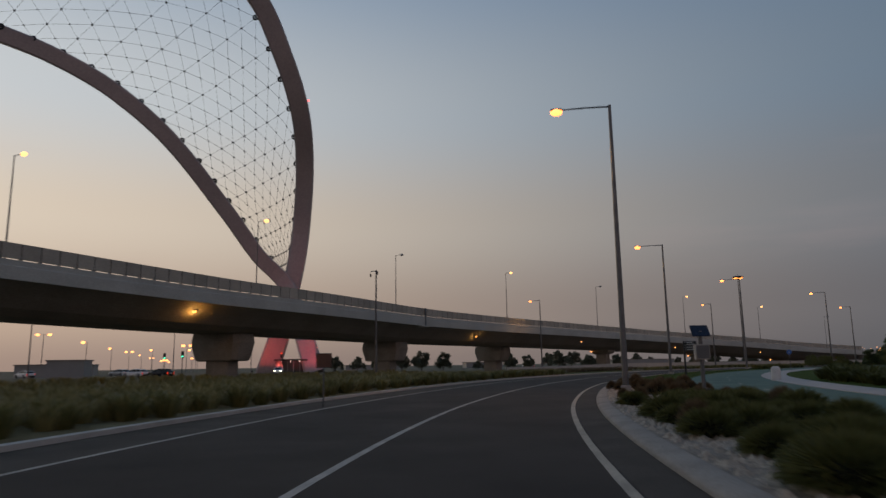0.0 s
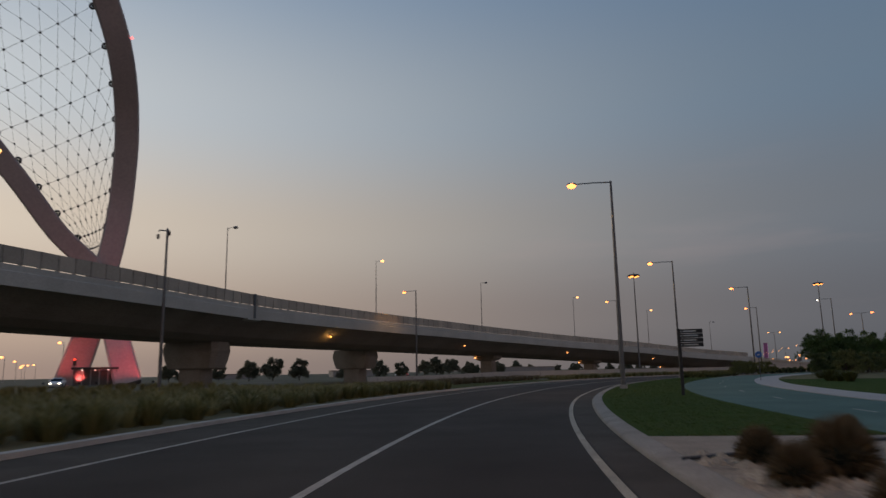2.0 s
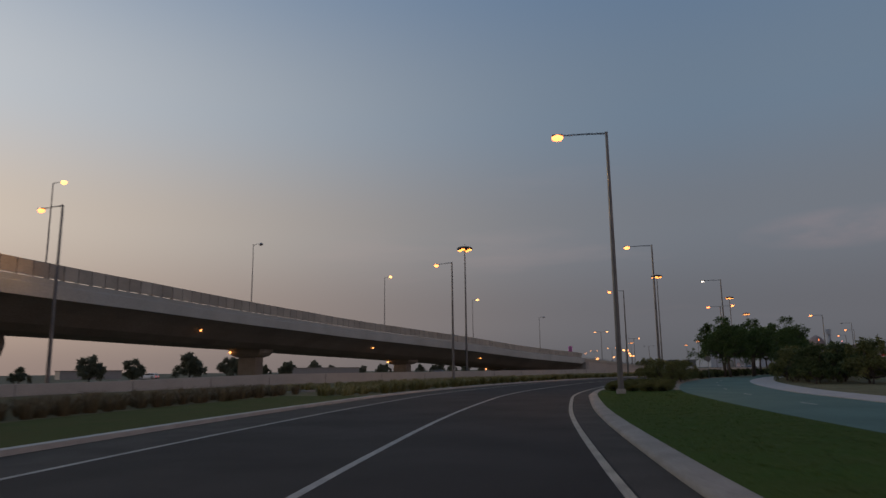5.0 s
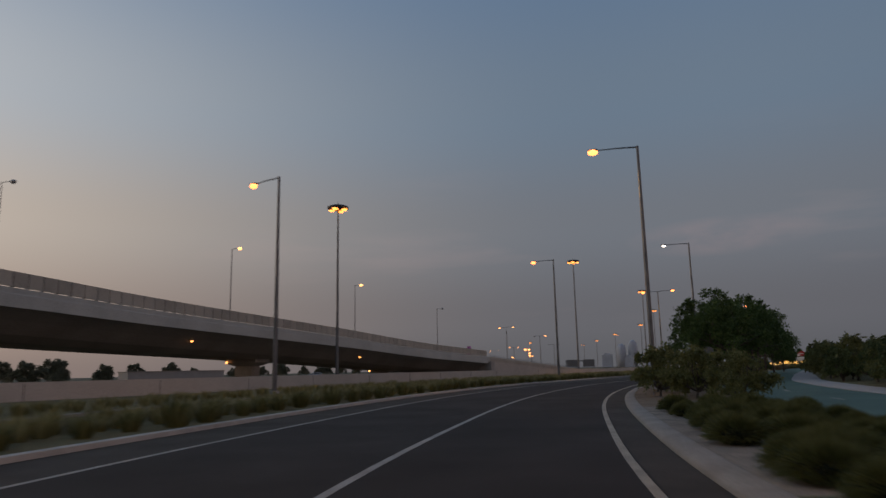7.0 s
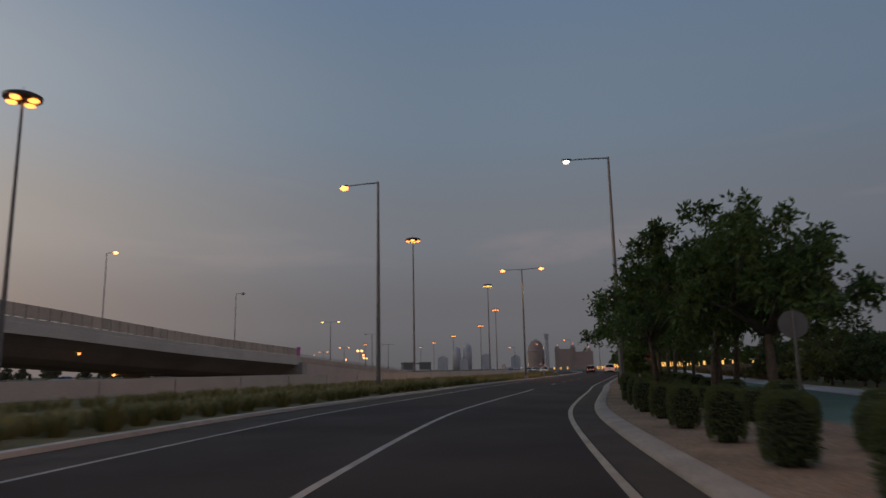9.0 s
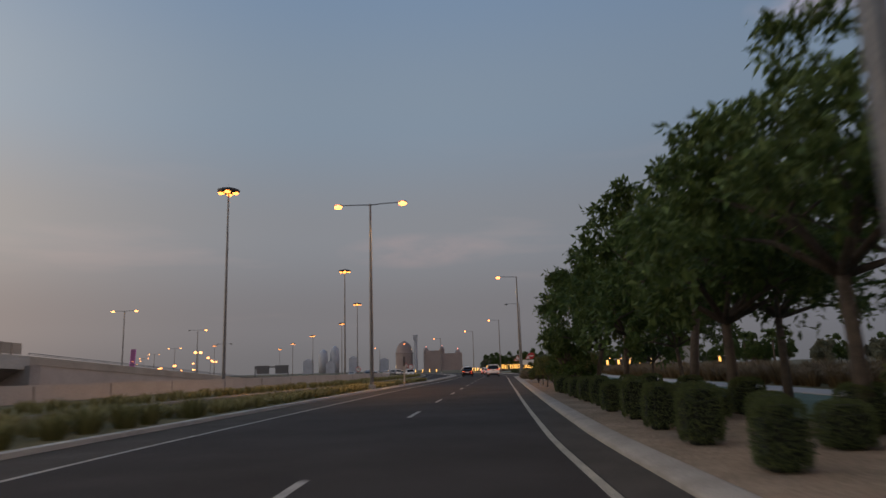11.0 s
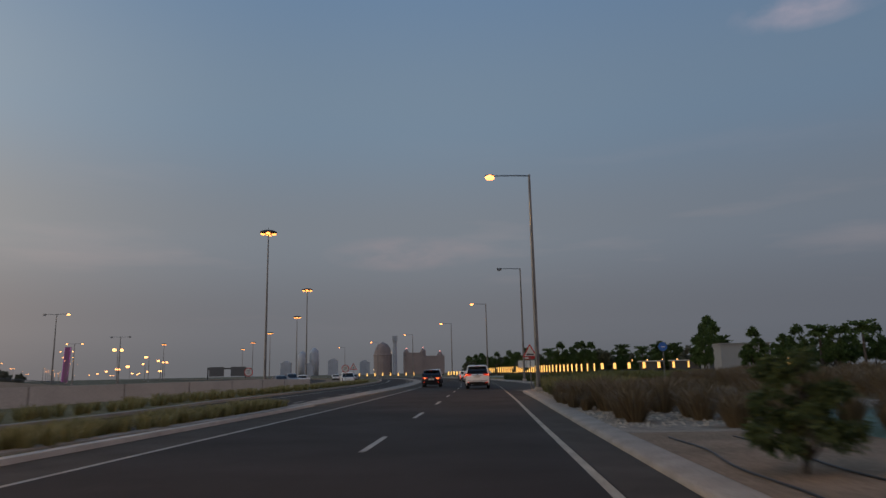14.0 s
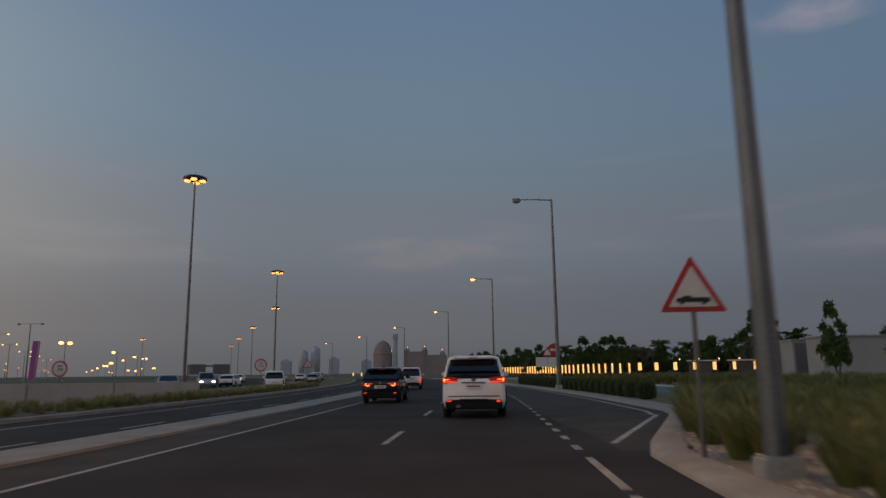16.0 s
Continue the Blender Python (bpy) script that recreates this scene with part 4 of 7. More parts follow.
x, y = on(195.3, 3.75)
hedge_a = hedge_proto("clipped dark green hedge bush on sand", 0.92, 0.98, 1.0, pose(x, y, 0.1, 0, 0, heading(195.5)))
x, y = on(197.2, 5.3)
hedge_b = hedge_proto("broad clipped dark green hedge bush on sand", 0.98, 1.12, 0.96, pose(x, y, 0.1, 0, 0, heading(197.4)))
for o, first, pr in ((3.65, 199.4, hedge_a), (5.45, 201.2, hedge_b), (6.6, 203.4, hedge_a)):
    s = first
    while s < (282 if o < 6 else 278):
        x, y = on(s + rng.uniform(-0.3, 0.3), o + rng.uniform(-0.1, 0.1))
        bush = put(pr, x, y, 0.1, heading(s) + rng.uniform(-12, 12), rng.uniform(0.74, 0.9) * (0.88 if pr is hedge_b else 1.0))
        if s < 266 and o < 4:
            bush.scale = (bush.scale.x * 0.82, bush.scale.y * 0.8, bush.scale.z * 1.12)
        s += (3.3 if o < 6 else 6.4) + 0.5 * rng.random()
for k in range(26):
    s = 385.5 + 2.0 * k + (0.9 if k else 0.0)
    x, y = on(s, right_kerb(s) + 1.45)
    put(hedge_b, x, y, 0.1, heading(s), 0.85)


# low mounds of fine-leaved plants on the pebbles
def mound_mesh(name, n, r, h, material, width=0.011):
    """A dome of thin arching blades that spring from one root."""
    d = rng.normal(size=(n, 3))
    d[:, 2] = np.abs(d[:, 2]) * 1.15 + 0.12
    d /= np.linalg.norm(d, axis=1)[:, None]
    far = rng.uniform(0.74, 1.06, (n, 1))
    tip = d * far * (r, r, h)
    root = tip * (0.35, 0.35, 0.0) * rng.uniform(0.3, 1.0, (n, 1))
    mid = root * 0.45 + tip * 0.55 + np.array((0, 0, 0.14)) * h
    side = np.cross(d, rng.normal(size=(n, 3)))
    side /= np.linalg.norm(side, axis=1)[:, None]
    w = width * rng.uniform(0.7, 1.5, (n, 1))
    v = np.stack([root - side * w * 0.6, root + side * w * 0.6, mid + side * w, mid - side * w, tip], 1).reshape(-1, 3)
    i = np.arange(n)[:, None] * 5
    me = bpy.data.meshes.new(name)
    me.from_pydata(v.tolist(), [], (i + np.array([0, 1, 2, 3])).tolist() + (i + np.array([3, 2, 4])).tolist())
    me.materials.append(material)
    return me


def shrub_proto(label, r, h, leaf, m, n=1100, width=0.011):
    sh = thing("shrub", label, "shrub", m, "low shrubs")
    bm = bm_new()
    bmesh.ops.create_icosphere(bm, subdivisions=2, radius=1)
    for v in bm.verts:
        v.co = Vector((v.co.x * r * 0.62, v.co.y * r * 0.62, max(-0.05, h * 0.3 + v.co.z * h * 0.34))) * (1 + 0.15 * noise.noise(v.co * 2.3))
    part("core", bm, CORE, sh, "near-black core coloured as inner shade", True)
    ob = new("foliage", mound_mesh("foliage", n, r, h, leaf, width))
    ob.parent = sh
    return sh


x, y = on(6, 4.0)
sh_green = shrub_proto("low dense green shrub on white pebbles", 0.72, 0.62, LEAF_MOUND, pose(x, y, 0.1), 2600, 0.0105)
x, y = on(33, 4.6)
sh_red = shrub_proto("low reddish brown tuft of grass on white pebbles", 0.5, 0.72, LEAF_RED, pose(x, y, 0.1), 2600, 0.0075)
plan = []
for s in np.arange(-4, 26, 1.65):
    for o in (3.5, 4.55, 5.6, 6.6):
        if rng.random() < (0.3 if o < 4 else 0.12):
            continue
        plan.append((s + rng.uniform(-0.5, 0.5), o + rng.uniform(-0.3, 0.3), rng.uniform(0.7, 1.1), 1 if rng.random() < 0.12 else 0))
for s in np.arange(26, 31, 1.4):
    for o in (3.9, 4.8, 5.7, 6.5):
        if rng.random() < 0.4:
            continue
        plan.append((s + rng.uniform(-0.5, 0.5), o + rng.uniform(-0.35, 0.3), rng.uniform(0.42, 0.75), 1 if rng.random() < 0.5 else 0))
for s, o, r in ((30.8, 3.05, 0.3), (32.7, 4.15, 0.42), (34.7, 5.2, 0.38), (34.9, 3.85, 0.24), (33.4, 6.3, 0.4), (36.2, 6.4, 0.35), (37.0, 3.85, 0.28), (37.0, 5.0, 0.32), (38.1, 5.65, 0.34), (38.4, 6.15, 0.38),
                (38.3, 4.1, 0.48), (38.6, 4.6, 0.42), (39.6, 5.3, 0.48), (39.2, 5.75, 0.36), (39.0, 3.0, 0.36), (40.4, 2.65, 0.36), (40.5, 3.2, 0.42), (42.2, 4.4, 0.4), (41.4, 3.8, 0.42), (41.8, 5.0, 0.38), (43.0, 5.9, 0.4), (43.6, 3.3, 0.36),
                (45.6, 3.05, 0.4), (46.4, 3.8, 0.58), (47.8, 3.25, 0.42), (47.0, 5.1, 0.44), (46.0, 6.3, 0.5), (48.6, 6.2, 0.42), (44.6, 4.9, 0.4), (53.2, 6.2, 0.3)):
    plan.append((s, o + 0.15, r / 0.55, 1))
for s in np.arange(149, 170, 1.25):
    for o in (3.5, 4.4, 5.3, 6.2):
        if rng.random() < 0.12:
            continue
        plan.append((s + rng.uniform(-0.4, 0.4), o + rng.uniform(-0.3, 0.3), rng.uniform(0.6, 0.9), 0))
for s in np.arange(26, 66, 1.6):
    for o in (15.6, 17.4):
        plan.append((s + rng.uniform(-0.6, 0.6), o + rng.uniform(-0.5, 0.5), rng.uniform(0.7, 1.2), 1 if rng.random() < 0.35 else 0))
for s in np.arange(112, 134, 1.7):
    plan.append((s, 19 + rng.uniform(-1.5, 1.5), rng.uniform(0.7, 1.1), 0))
for k, s in enumerate(np.arange(168, 264, 3.4)):
    for o in (15.8, 19.4):
        x, y = on(s + rng.uniform(-1.0, 1.0), o + rng.uniform(-0.9, 0.9))
        put((small_b, small_c, small_b)[(k + int(o)) % 3], x, y, 0.1, 71 * k, rng.uniform(0.95, 1.6))
for k, (s, o, sc, r) in enumerate(plan):
    if o < 15:
        x, y = on(s, o)
        put((sh_green, sh_red)[r], x, y, 0.1, 47 * k, sc)


# tall tufts of fountain grass, too many to count
def tufts(name, label, spots, material, high, blades, spread=0.5, width=0.018):
    v, f = [], []
    m = len(spots)
    n = m * blades
    base = np.repeat(np.array([(p.x, p.y, p.z) for p, _ in spots]), blades, 0)
    sc = np.repeat(np.array([q for _, q in spots]), blades)[:, None]
    ang = rng.uniform(0, 2 * math.pi, n)
    d = np.stack([np.cos(ang), np.sin(ang), np.zeros(n)], 1)
    side = np.stack([-np.sin(ang), np.cos(ang), np.zeros(n)], 1)
    r0 = rng.random((n, 1)) ** 0.5 * 0.22 * sc
    out = spread * rng.uniform(0.2, 1.1, (n, 1)) * sc
    h = high * rng.uniform(0.55, 1.1, (n, 1)) * sc
    up = np.array((0, 0, 1.0))
    b0 = base + d * r0
    b1 = b0 + d * out * 0.45 + up * h * 0.68
    b2 = b0 + d * out + up * h * 0.9
    w = width * sc * rng.uniform(0.7, 1.4, (n, 1))
    vv = np.stack([b0 - side * w, b0 + side * w, b1 + side * w, b1 - side * w, b2], 1).reshape(-1, 3)
    i = np.arange(n)[:, None] * 5
    quads = (i + np.array([0, 1, 2, 3])).tolist()
    tris = (i + np.array([3, 2, 4])).tolist()
    me = bpy.data.meshes.new(name)
    me.from_pydata(vv.tolist(), [], quads + tris)
    me.materials.append(material)
    return tagged(new(name, me), label, "grass", "", "stuff")


spots, dry, brown = [], [], []
def row(s0, s1, f, step, sc0, sc1, out):
    s = s0
    while s < s1:
        p = at(s + rng.uniform(-0.3, 0.3) * step, f(s) + rng.uniform(-0.3, 0.3), 0.08)
        out.append((p, rng.uniform(sc0, sc1)))
        s += step * rng.uniform(0.8, 1.2)


edge_tufts = []
for off, step in ((0.8, 2.4), (2.3, 2.9)):
    row(-10, 98, lambda s: left_kerb(s) - 0.24 - off, step, 0.95, 1.4, edge_tufts)
row(147, 262, lambda s: left_kerb(s) - 0.95, 1.9, 0.8, 1.2, edge_tufts)
for off in (1.4, 2.7, 3.4, 4.4):
    row(-10, 98, lambda s: left_kerb(s) - 0.24 - off, 0.95, 0.8, 1.15, spots)
for off in (5.8, 7.4, 9.2, 11.5, 14.0, 17.0, 20.5, 24.5):
    row(-6, 100, lambda s: left_kerb(s) - 0.42 - off, 1.7, 0.8, 1.2, spots)
for off in (28.5, 33.0, 38.0, 44.0):
    row(14, 112, lambda s: left_kerb(s) - 0.42 - off, 1.9, 0.9, 1.4, spots)
for off in (5.6, 6.6, 7.8):
    row(98, 146, lambda s: left_kerb(s) - 0.42 - off, 0.95, 0.8, 1.1, brown)
for off in (1.5, 2.3, 3.0):
    row(143, 262, lambda s: left_kerb(s) - 0.42 - off, 0.95, 0.65, 1.0, spots)
for off in (0.5, 1.1, 1.75):
    row(262, 337, lambda s: left_kerb(s) - 0.42 - off * (1 - 0.3 * ease(s, 300, 337)), 0.75, 0.6, 0.8, spots)
for off in (1.2, 2.2):
    row(150, 440, lambda s: far_edge(s) - 6.2 - off, 1.1, 0.6, 0.95, spots)
tufts("fountain_grass", "olive green tufts of fountain grass on the verge", spots, GRASS, 0.68, 70, 0.5)
tufts("fountain_grass", "dense dark green tufts of grass along the kerb", edge_tufts, GRASS_DARK, 0.66, 170, 0.5, 0.015)
row(323, 340, lambda s: 3.85, 1.7, 0.85, 1.2, dry)
row(329, 341, lambda s: 3.35, 1.5, 0.5, 0.75, dry)
tufts("fountain_grass", "dark reddish brown tufts of grass behind the lawn", brown, GRASS_BROWN, 0.72, 80, 0.5)
row(321, 341, lambda s: 5.25, 1.9, 0.8, 1.2, dry)
green = []
row(320, 341, lambda s: 6.6, 1.8, 0.8, 1.2, dry)
row(318, 360, lambda s: 7.9, 1.7, 0.8, 1.2, dry)
row(341, 376, lambda s: max(4.0, right_kerb(s) + 1.0), 1.7, 0.8, 1.15, green)
row(342, 378, lambda s: max(5.4, right_kerb(s) + 2.2), 1.7, 0.8, 1.15, green)
row(342, 380, lambda s: max(6.9, right_kerb(s) + 3.5), 1.6, 0.8, 1.2, green)
row(358, 384, lambda s: right_kerb(s) + 4.8, 1.5, 0.8, 1.2, green)
row(262, 384, lambda s: path_far(s) + 3.2, 1.1, 0.9, 1.4, dry)
row(262, 384, lambda s: path_far(s) + 5.2, 1.3, 0.9, 1.5, dry)
row(240, 384, lambda s: path_far(s) + 9, 1.5, 1.0, 1.7, dry)
for o, st in ((3.2, 2.3), (6.5, 1.9), (9.5, 1.9)):
    row(384, 470, lambda s: path_far(s) + o, st, 0.9, 1.4, green)
tufts("fountain_grass", "dry brownish tufts of fountain grass on pebbles", dry, GRASS_DRY, 0.95, 260, 0.68, 0.013)

tufts("fountain_grass", "green and straw coloured tufts of fountain grass on pebbles", green, GRASS_GREEN, 0.92, 300, 0.62, 0.0115)

tufts("shrubbery", "dark low shrubs planted beyond the footway", [(at(s, o, 0.08), sc * 1.25) for s, o, sc, r in plan if o > 15], LEAF_MOUND, 0.72, 330, 0.62, 0.03)

# short blades of the mown lawn beside the road
blades = []
for k in range(9000):
    s = 53 + 95 * rng.random() ** 1.3
    blades.append((at(s, right_kerb(s) + 0.62 + (6.9 - right_kerb(s) - 0.62) * rng.random(), 0.1), rng.uniform(0.5, 1.1)))
tufts("lawn_grass", "short mown grass blades, partly yellowed", blades, GRASS_LAWN, 0.055, 9, 0.05, 0.006)

# loose white stones on the pebble beds
def stones(name, label, n, s0, s1, size, wide=9.0):
    V, F = [], []
    for k in range(n):
        s = rng.uniform(s0, s1)
        lo = right_kerb(s) + 0.5
        hi = min(7.0, lo + wide)
        p = at(s, rng.uniform(lo, max(lo + 0.2, hi)), 0.1)
        r = size * rng.uniform(0.5, 1.4)
        a = rng.uniform(0, math.pi)
        e = np.array([(1, 0, 0), (-1, 0, 0), (0, 0.8, 0), (0, -0.8, 0), (0, 0, 0.6), (0, 0, -0.4)]) * r * rng.uniform(0.75, 1.25, (6, 1))
        c, q = math.cos(a), math.sin(a)
        i = len(V)
        V += [(p.x + x * c - y * q, p.y + x * q + y * c, p.z + z) for x, y, z in e]
        F += [(i + x, i + y, i + z) for x, y, z in ((0, 2, 4), (2, 1, 4), (1, 3, 4), (3, 0, 4), (2, 0, 5), (1, 2, 5), (3, 1, 5), (0, 3, 5))]
    me = bpy.data.meshes.new(name)
    me.from_pydata(V, [], F)
    me.materials.append(STONE)
    return tagged(new(name, me), label, "stones", "", "stuff")


STONE = mat("white stone", (0.53, 0.45, 0.345), 0.85, vary=0.4, scale=4, fine=30, bump=0.2)
stones("pebbles", "loose whitish stones between the shrubs", 3000, -5, 49.4, 0.1)
stones("pebbles", "larger loose whitish stones along the kerb", 900, -5, 49.2, 0.115, 1.6)
stones("pebbles", "loose whitish stones under the grass tufts", 3000, 321, 376, 0.065)

# black drip hose lying on the sand
bm = tube(bm_new(), [at(48.4 + 3.6 * u, 2.5 + 4.2 * u + 0.07 * math.sin(9 * u), 0.125) for u in [k / 14 for k in range(15)]], 0.03, 6)
tagged(link("drip_hose", bm, DARKSTEEL, smooth=True), "dark irrigation hose lying between pebbles and lawn", "hose")
for s0, s1, o in ((172, 196, 3.6), (286, 318, 4.6), (290, 318, 3.4)):
    bm = tube(bm_new(), [at(s, o + 0.16 * math.sin(s * 0.4) + 0.06 * math.sin(s * 1.3), 0.115) for s in span(s0, s1, 0.8)], 0.016, 6)
    tagged(link("drip_hose", bm, DARKSTEEL, smooth=True), "black irrigation hose lying on the sand", "hose")
FIRST = set(scene.objects)

# ======================= the great arch =======================
RIB_A = [Vector(p) for p in ((-65.1, 251, -1), (-60.2, 248, 12.1), (-55, 243, 30), (-53.1, 243, 39.8), (-51.5, 242, 52.1), (-49.1, 234, 71.1), (-48.2, 220, 86.9), (-51.6, 208, 101.7), (-57.6, 198, 116.1), (-70, 180, 127), (-90, 155, 132), (-120, 125, 127), (-150, 98, 105), (-172, 78, 68), (-186, 64, 30), (-190, 60, -1))]
RIB_B = [Vector(p) for p in ((-44.2, 231, -1), (-48.6, 234, 11.3), (-56.3, 240, 29.6), (-65.4, 235.4, 39.9), (-74.2, 227, 53.7), (-87.9, 210, 73.7), (-101.7, 199, 86.1), (-115.3, 191, 93.4), (-128.1, 184, 97.6), (-148, 170, 101), (-172, 146, 98), (-190, 116, 84), (-196, 92, 60), (-190, 70, 30), (-178, 60, -1))]


def curve3(pts, step=3.0):
    out = []
    for i in range(len(pts) - 1):
        p0, p1, p2, p3 = pts[max(i - 1, 0)], pts[i], pts[i + 1], pts[min(i + 2, len(pts) - 1)]
        l = (p2 - p1).length
        t1, t2 = (p2 - p0).normalized() * l, (p3 - p1).normalized() * l
        n = max(2, int(l / step))
        for k in range(n):
            u = k / n
            out.append(p1 * (2 * u**3 - 3 * u**2 + 1) + t1 * (u**3 - 2 * u**2 + u) + p2 * (-2 * u**3 + 3 * u**2) + t2 * (u**3 - u**2))
    return out + [pts[-1]]


arch = thing("monument_arch", "giant crossed double arch with a cable net, feet lit red", "arch")
EYEWAY = Vector((-0.25, 0.96, 0.1)).normalized()
ribs = []
for pts, lab in ((RIB_A, "smooth grey box-shaped rib"), (RIB_B, "smooth grey box-shaped rib")):
    c = curve3(pts)
    ribs.append(c)
    fr = []
    for i, p in enumerate(c):
        t = (c[min(i + 1, len(c) - 1)] - c[max(i - 1, 0)]).normalized()
        a = t.cross(EYEWAY).normalized()
        b = a.cross(t).normalized()
        k = 1.0 + 0.28 * max(0, 1 - p.z / 35)
        fr.append((p, a * k, b * k))
    w, d, e = (3.15, 2.3, 0.5) if pts is RIB_A else (2.65, 2.1, 0.5)
    if pts is RIB_B:
        fr = [(p - a * 0.5, a, b) for p, a, b in fr]
    bm = sweep(bm_new(), fr, [(-w, -d + e), (-w + e, -d), (w - e, -d), (w, -d + e), (w * 0.75, d), (-w * 0.75, d)])
    part("rib", bm, ARCH, arch, lab)


def along(c, start, step, n):
    """Points up a rib at even steps from a length along it."""
    arc = np.concatenate([[0.0], np.cumsum([(b - a).length for a, b in zip(c, c[1:])])])
    co = np.array([tuple(p) for p in c])
    return [Vector([np.interp(start + step * k, arc, co[:, i]) for i in range(3)]) for k in range(n)]


ra_, rb_ = along(ribs[0], 39.5, 10.3, 20), along(ribs[1], 37.9, 8.2, 20)
COLS = 8
net = []
for p, q in zip(ra_, rb_):
    d = (q - p).normalized()
    p2, q2 = p + d * 3.3, q - d * 3.3
    net.append([p2 + (q2 - p2) * (k / COLS) - Vector((0, 0, 0.5 * math.sin(math.pi * k / COLS))) for k in range(COLS + 1)])
mids = [[(net[i][k] + net[i][k + 1] + net[i + 1][k] + net[i + 1][k + 1]) / 4 for k in range(COLS)] for i in range(len(net) - 1)]
bm = bm_new()
for i, r in enumerate(net):
    for k in range(COLS):
        tube(bm, [r[k], r[k + 1]], 0.05, 4, False)
    if i + 1 < len(net):
        for k in range(COLS):
            for a, b in ((r[k], mids[i][k]), (mids[i][k], net[i + 1][k + 1]), (r[k + 1], mids[i][k]), (mids[i][k], net[i + 1][k])):
                tube(bm, [a, b], 0.042, 4, False)
tagged(part("cable_net", bm, CABLE, arch, "net of thin steel cables"), kind="stuff")
V, F = [], []
for r, fat in [(r, 0.46) for r in net] + [(r, 0.34) for r in mids]:
    for p in r:
        i = len(V)
        V += [tuple(p + Vector(o) * fat) for o in ((1, 0, 0), (-1, 0, 0), (0, 1, 0), (0, -1, 0), (0, 0, 1), (0, 0, -1))]
        F += [(i + x, i + y, i + z) for x, y, z in ((0, 2, 4), (2, 1, 4), (1, 3, 4), (3, 0, 4), (2, 0, 5), (1, 2, 5), (3, 1, 5), (0, 3, 5))]
me = bpy.data.meshes.new("cable_node")
me.from_pydata(V, [], F)
me.materials.append(CABLE)
ob = new("cable_node", me)
ob.parent = arch
tagged(ob, "dark clamps where the cables meet", kind="stuff")
# ring-shaped anchors of the cables along both ribs
for row_ in net:
    for p in (row_[0], row_[-1]):
        ring = [p + Vector((0.75 * math.cos(k * math.pi / 6), 0.0, 0.75 * math.sin(k * math.pi / 6))) for k in range(13)]
        part("cable_anchor", tube(bm_new(), ring, 0.3, 6, False), CABLE, arch, "dark ring anchor", True)
bm = bm_new()
bmesh.ops.create_uvsphere(bm, u_segments=8, v_segments=6, radius=0.35, matrix=Matrix.Translation((-44.6, 217, 90)))
part("warning_light", bm, mat("red lamp glass", (1, 0.2, 0.2), emit=(1.0, 0.12, 0.12), power=3.0), arch, "small glowing red light", True)

# red floodlights at the arch's feet
for x, y, tx, ty in ((-66, 236, -63, 249), (-55, 229, -60, 248), (-47, 216, -46, 232), (-36, 224, -46, 233)):
    fl = thing("floodlight", "small floodlight on the ground shining red", "floodlight", pose(x, y, 0), "red floodlights")
    bm = box(bm_new(), -0.3, 0.3, -0.2, 0.2, -0.1, 0.45, 0.05)
    part("housing", bm, DARKSTEEL, fl)
    lamp = bpy.data.lights.new("red_floodlight", "SPOT")
    lamp.energy, lamp.color, lamp.spot_size, lamp.spot_blend, lamp.shadow_soft_size = 1900, (1.0, 0.13, 0.12), radians(75), 0.8, 0.3
    lo = new("red_floodlight", lamp)
    lo.matrix_world = look((x, y, 0.75), (tx, ty, 11))
survey(FIRST)

# ======================= vehicles =======================
WHITE = mat("white car paint", (0.84, 0.83, 0.81), 0.22, vary=0.03, scale=1, fine=5, bump=0, rough_vary=0.04)
BLACK = mat("blue-black car paint", (0.012, 0.014, 0.022), 0.16, vary=0.05, scale=1, fine=5, bump=0, rough_vary=0.04)
SILVER = mat("silver car paint", (0.4, 0.41, 0.42), 0.28, 0.5, vary=0.03, bump=0, rough_vary=0.04)
CARGLASS = mat("tinted car glass", (0.008, 0.009, 0.01), 0.06, vary=0.05, bump=0, spec=0.6, rough_vary=0.02)
TYRE = mat("tyre rubber", (0.015, 0.015, 0.016), 0.85, vary=0.2, scale=8, fine=40, bump=0.2)
RIM = mat("alloy rim", (0.35, 0.35, 0.36), 0.35, 0.8, vary=0.1, bump=0)
TRIM = mat("black plastic trim", (0.012, 0.012, 0.012), 0.75, spec=0.2, vary=0.15, scale=4, fine=60, bump=0.05)
CHROME = mat("chrome", (0.6, 0.6, 0.6), 0.15, 1.0, vary=0.05, bump=0)
PLATE = mat("number plate", (0.8, 0.78, 0.72), 0.5, vary=0.05, bump=0)
TAIL = mat("lit tail lamp", (0.5, 0.02, 0.01), 0.3, emit=(1.0, 0.06, 0.02), power=0.9)
TAILHOT = mat("bright tail lamp", (0.6, 0.1, 0.03), 0.3, emit=(1.0, 0.22, 0.06), power=2.6)
REFLEX = mat("red reflector", (0.4, 0.015, 0.01), 0.3, emit=(1.0, 0.05, 0.025), power=0.07)
TAILOFF = mat("unlit tail lamp", (0.25, 0.02, 0.02), 0.25, vary=0.1, bump=0)
PLATEBAR = mat("plate writing", (0.12, 0.12, 0.12), 0.5, vary=0.1, bump=0)
HEADLIGHT = mat("headlight", (1, 1, 0.9), emit=(1.0, 0.9, 0.7), power=7.0)


